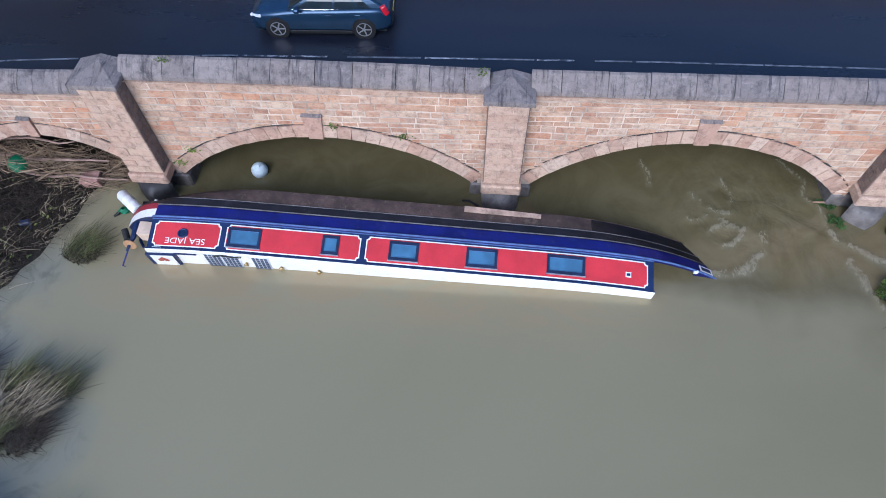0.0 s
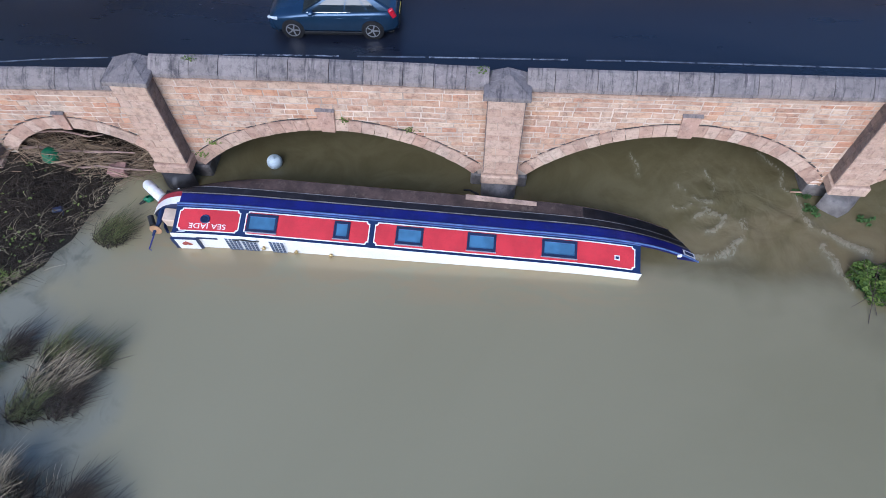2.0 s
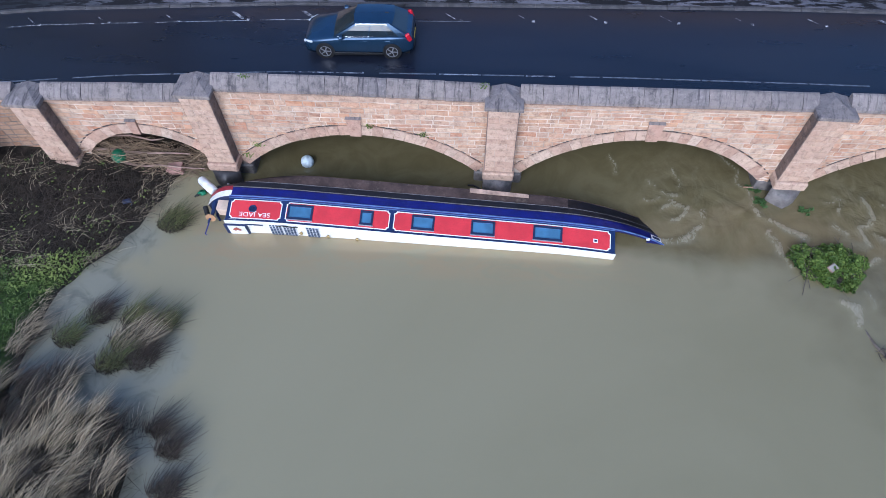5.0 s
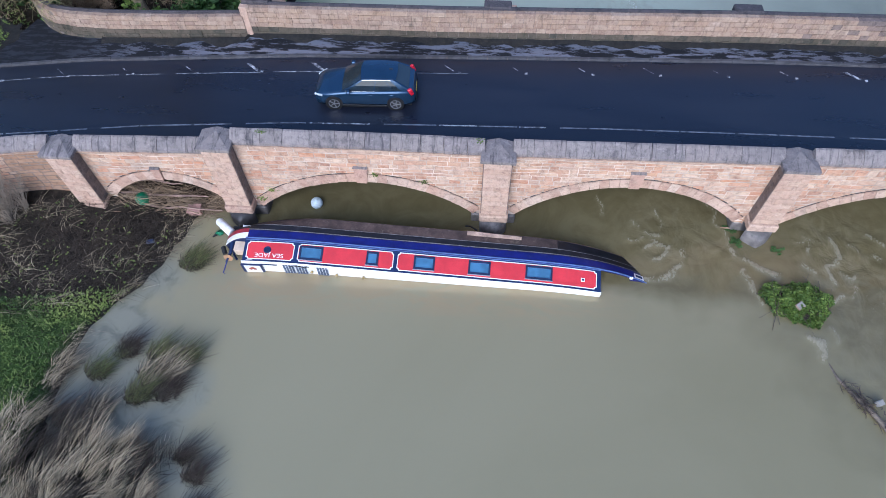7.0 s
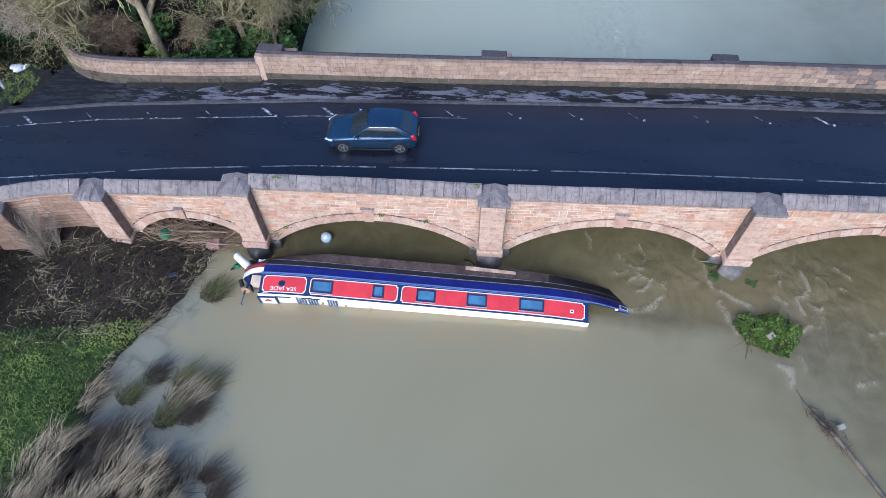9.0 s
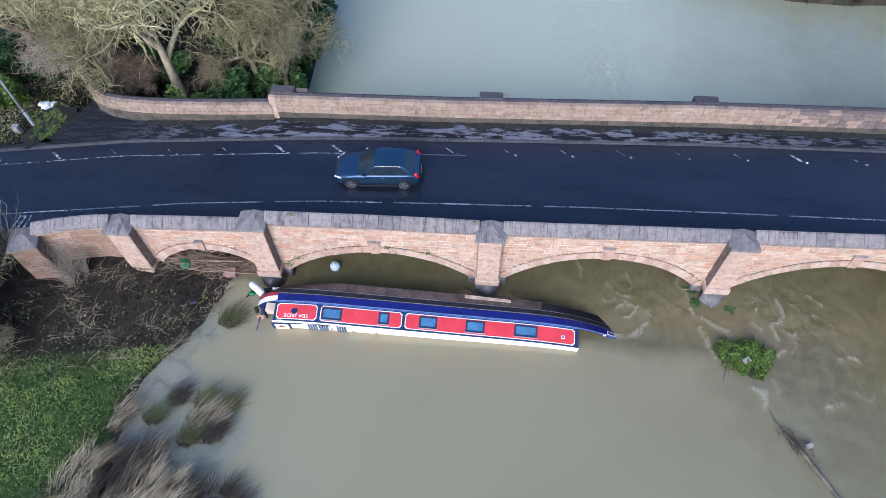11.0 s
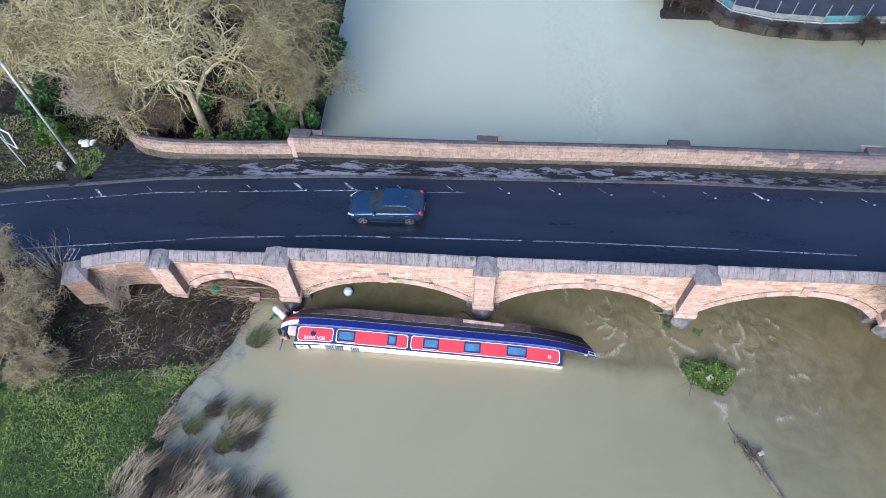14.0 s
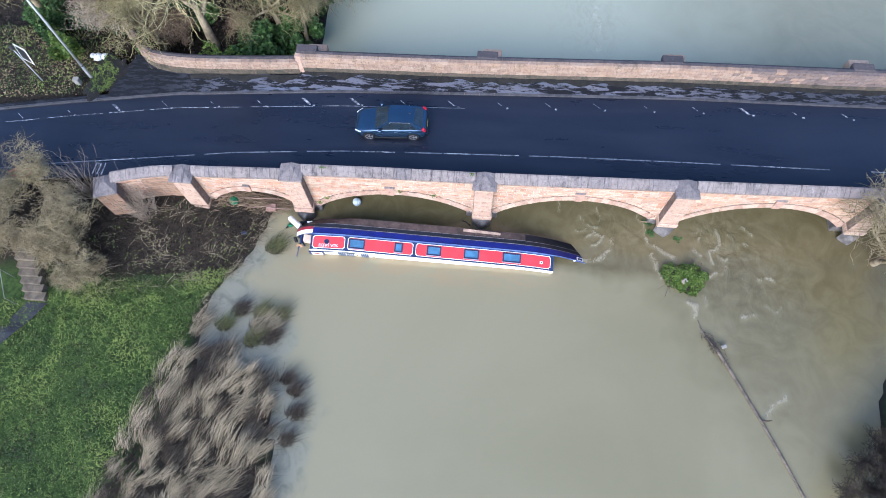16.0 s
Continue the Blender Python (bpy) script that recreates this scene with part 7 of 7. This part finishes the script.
    for k, (x, y, s) in enumerate(((14.6, 30.2, 1.0), (15.7, 29.0, 0.85), (13.9, 32.0, 1.1), (28.6, 25.1, 0.8), (33.5, 25.4, 1.1), (22.4, 25.3, 0.5), (14.8, 33.5, 1.1), (31.0, 25.2, 0.7), (19.6, 26.0, 0.4), (25.6, 25.2, 0.4), (16.6, 27.9, 0.5), (14.2, 28.7, 0.8), (15.3, 28.1, 0.75), (13.4, 30.6, 0.9), (16.1, 28.9, 0.8))):
        if k == 0:
            base = tree("river_bush", 77, 3.3, 1.5, 9, DARKBARK, DEADSTALK, "dark bare bush on the far river bank", "bush", 4, 0.4, pose(x, y, 0.3))
        else:
            c = copy_thing(base, pose(x, y, 0.25, 0, 0, 70 * k))
            c.scale = (s, s, s)


flotsam()
island()
verge_things()
terrace()


# ---- the car on the road ----
CARBLUE = plain("dark blue metallic car paint", (0.024, 0.056, 0.110), 0.22, 0.08, 2, 60, 0.0, metal=0.5, spec=0.7)
CARGLASS = glass("tinted car glass", (0.02, 0.03, 0.04))
CARTRIM = plain("black car plastic", (0.012, 0.012, 0.013), 0.6, 0.2, 5)
CHROME = plain("bright window trim", (0.75, 0.76, 0.78), 0.2, 0.05, 5, metal=0.9)
ALLOY = plain("silver alloy wheel", (0.42, 0.43, 0.45), 0.35, 0.1, 5, metal=0.7)
LAMPRED = plain("red tail lamp", (0.50, 0.012, 0.03), 0.2, 0.1, 6)
LAMPCLEAR = plain("clear headlamp", (0.62, 0.65, 0.68), 0.12, 0.08, 6)
CARPLATE = plain("yellow number plate", (0.62, 0.47, 0.06), 0.5, 0.05, 5)


def wheel(parent, x, y, side):
    """A tyre with a five-spoked rim; side is the way it faces."""
    m = pose(x, y, 0.32) @ pose(0, 0, 0, -90 if side > 0 else 90)
    w = part("wheel", Geo().lathe([(0.20, -0.11), (0.29, -0.11), (0.32, -0.08), (0.32, 0.06), (0.29, 0.10), (0.225, 0.105), (0.215, 0.06), (0.001, 0.05)], m, 26), RUBBER, parent, "black tyre", smooth=False)
    part("rim", Geo().lathe([(0.235, 0.085), (0.235, 0.108), (0.212, 0.108), (0.205, 0.085)], m, 26), ALLOY, w, "silver alloy rim")
    for k in range(5):
        part("spoke", Geo().bevelbox(0.03, 0.215, -0.028, 0.028, 0.07, 0.10, 0.008, m @ pose(0, 0, 0, 0, 0, 72 * k)), ALLOY, w)
    part("hub", Geo().lathe([(0.05, 0.06), (0.05, 0.105), (0.001, 0.11)], m, 12), ALLOY, w)


def hatchback(x, y):
    ob = empty("car", pose(x, y, road_z(x) + 0.004, 0, 0, 2.5), label="dark blue metallic hatchback driving over the bridge", category="car")
    # lower body: nose at -x; half width, sill, shoulder height, crown of the bonnet
    shape = ((-2.16, 0.50, 0.34, 0.50, 0.02), (-2.13, 0.62, 0.26, 0.60, 0.03), (-2.04, 0.76, 0.21, 0.68, 0.05), (-1.80, 0.85, 0.19, 0.77, 0.06), (-1.30, 0.885, 0.19, 0.84, 0.07), (-0.80, 0.885, 0.19, 0.90, 0.06),
             (-0.20, 0.88, 0.19, 0.92, 0.03), (0.60, 0.88, 0.19, 0.94, 0.02), (1.30, 0.89, 0.19, 0.97, 0.02), (1.75, 0.87, 0.21, 0.97, 0.02), (2.00, 0.80, 0.26, 0.92, 0.02), (2.12, 0.72, 0.30, 0.80, 0.01), (2.15, 0.66, 0.34, 0.62, 0.0))
    rows = []
    for u, w, lo, hi, c in shape:
        half = [(w * 0.80, lo - 0.02), (w * 0.96, lo + 0.03), (w, lo + 0.14), (w * 1.0, hi - 0.22), (w * 0.985, hi - 0.09), (w * 0.93, hi - 0.015), (w * 0.80, hi + c * 0.45), (w * 0.45, hi + c * 0.9)]
        rows.append([(u, -a, b) for a, b in half] + [(u, 0, hi + c)] + [(u, a, b) for a, b in half[::-1]])
    body = part("body", Geo().quadgrid(rows), CARBLUE, ob, smooth=True)
    part("floor_pan", Geo().box(-1.95, 1.98, -0.74, 0.74, 0.16, 0.24), CARTRIM, ob)
    # cabin: outline at the belt and under the roof
    low, high = (-0.93, 2.06, 0.80), (0.0, 1.22, 0.60)
    zb, zt = 0.90, 1.40

    def wall_point(u, t, side, out=0.0):
        """t up the cabin side at fraction u of its length."""
        a, b = low[0] + (high[0] - low[0]) * t, low[1] + (high[1] - low[1]) * t
        return (a + (b - a) * u, side * (low[2] + (high[2] - low[2]) * t ** 1.25 + out), zb + (zt - zb) * t)

    rows = []
    for t in np.linspace(0, 1, 6):
        front = [(low[0] + (high[0] - low[0]) * t - 0.07 * (1 - (k / 5 - 1) ** 2) if k else wall_point(0, t, -1)[0], wall_point(0, t, -1)[1] * (1 - k / 5), zb + (zt - zb) * t) for k in range(6)]
        rows.append([wall_point(q, t, -1) for q in (1, 0.75, 0.5, 0.25, 0)] + front[1:] + [(a, -b, c) for a, b, c in front[-2::-1]] + [wall_point(q, t, 1) for q in (0.25, 0.5, 0.75, 1)] + [wall_point(1, t, -1)])
    cabin = part("cabin", Geo().quadgrid(rows), CARBLUE, ob, smooth=False)
    roof = []
    for u in np.linspace(-0.05, 1.36, 10):
        e = (u - 0.55) / 0.9
        roof.append([(u - (0.07 * (1 - v * v) if u < 0.05 else 0) + (0.06 * (1 - v * v) if u > 1.3 else 0), v * (0.615 - 0.02 * e * e), 1.405 + 0.055 * (1 - v * v) - 0.035 * e * e) for v in np.linspace(-1, 1, 9)])
    part("roof", Geo().quadgrid(roof), CARBLUE, ob, smooth=True)
    for side in (-1, 1):
        part("window_trim", Geo().quadgrid([[wall_point(q, t, side, 0.004) for q in np.linspace(0.035, 0.90, 8)] for t in (0.02, 0.97)]), CHROME, cabin, "bright trim round the side windows")
        for q0, q1 in ((0.06, 0.44), (0.46, 0.72), (0.735, 0.87)):
            part("side_window", Geo().quadgrid([[wall_point(q, t, side, 0.009) for q in np.linspace(q0, q1, 4)] for t in (0.08, 0.5, 0.90)]), CARGLASS, cabin, "dark tinted side window")
        part("door_handle", Geo().bevelbox(0.20, 0.38, -0.02, 0.02, 0.77, 0.80, 0.008, pose(0, side * 0.89, 0)), CARBLUE, ob)
        part("door_handle", Geo().bevelbox(1.08, 1.26, -0.02, 0.02, 0.79, 0.82, 0.008, pose(0, side * 0.89, 0)), CARBLUE, ob)
        part("wing_mirror", Geo().bevelbox(-0.70, -0.52, -0.10, 0.10, 0.93, 1.06, 0.04, pose(0, side * 0.95, 0)), CARBLUE, ob)
        part("sill", Geo().bevelbox(-0.95, 0.95, -0.02, 0.02, 0.16, 0.27, 0.012, pose(0, side * 0.885, 0)), CARTRIM, ob)
        part("headlamp", Geo().bevelbox(-0.22, 0.22, -0.07, 0.07, -0.05, 0.05, 0.025, pose(-1.93, side * 0.70, 0.66, 0, -14, side * 32)), LAMPCLEAR, ob, "clear headlamp")
        part("tail_lamp", Geo().bevelbox(-0.09, 0.09, -0.07, 0.07, -0.17, 0.17, 0.03, pose(1.97, side * 0.74, 0.89, 0, -22, side * -25)), LAMPRED, ob, "tall red tail lamp")
        for u in (-1.31, 1.31):
            part("wheel_arch", Geo().lathe([(0.37, -0.02), (0.37, 0.012), (0.001, 0.012)], pose(u, side * 0.885, 0.33) @ pose(0, 0, 0, -90 if side > 0 else 90), 26), CARTRIM, ob, "dark wheel arch")
            wheel(ob, u, side * 0.80, side)
    screen = [[(low[0] + (high[0] - low[0]) * t - 0.07 * (1 - v * v) - 0.012, v * (0.74 - 0.19 * t), zb + (zt - zb) * t + 0.008) for v in np.linspace(-1, 1, 9)] for t in (0.06, 0.5, 0.93)]
    part("windscreen", Geo().quadgrid(screen), CARGLASS, cabin, "dark reflecting windscreen")
    rear = [[(low[1] + (high[1] - low[1]) * t + 0.012, v * (0.68 - 0.14 * t), zb + (zt - zb) * t + 0.006) for v in np.linspace(-1, 1, 7)] for t in (0.22, 0.55, 0.88)]
    part("rear_window", Geo().quadgrid(rear), CARGLASS, cabin, "dark rear window")
    part("front_grille", Geo().bevelbox(-2.18, -2.10, -0.42, 0.42, 0.36, 0.54, 0.03), CARTRIM, ob)
    part("rear_bumper", Geo().bevelbox(2.02, 2.17, -0.62, 0.62, 0.24, 0.42, 0.04), CARTRIM, ob)
    plate = part("number_plate", Geo().bevelbox(2.145, 2.168, -0.26, 0.26, 0.52, 0.63, 0.006), CARPLATE, ob, "yellow rear plate")
    part("plate_bar", Geo().bevelbox(2.165, 2.172, -0.20, 0.20, 0.55, 0.60, 0.003), CARTRIM, plate)
    part("roof_aerial", Geo().bevelbox(1.05, 1.20, -0.02, 0.02, 1.42, 1.48, 0.012), CARTRIM, ob)


hatchback(-5.75, 3.72)
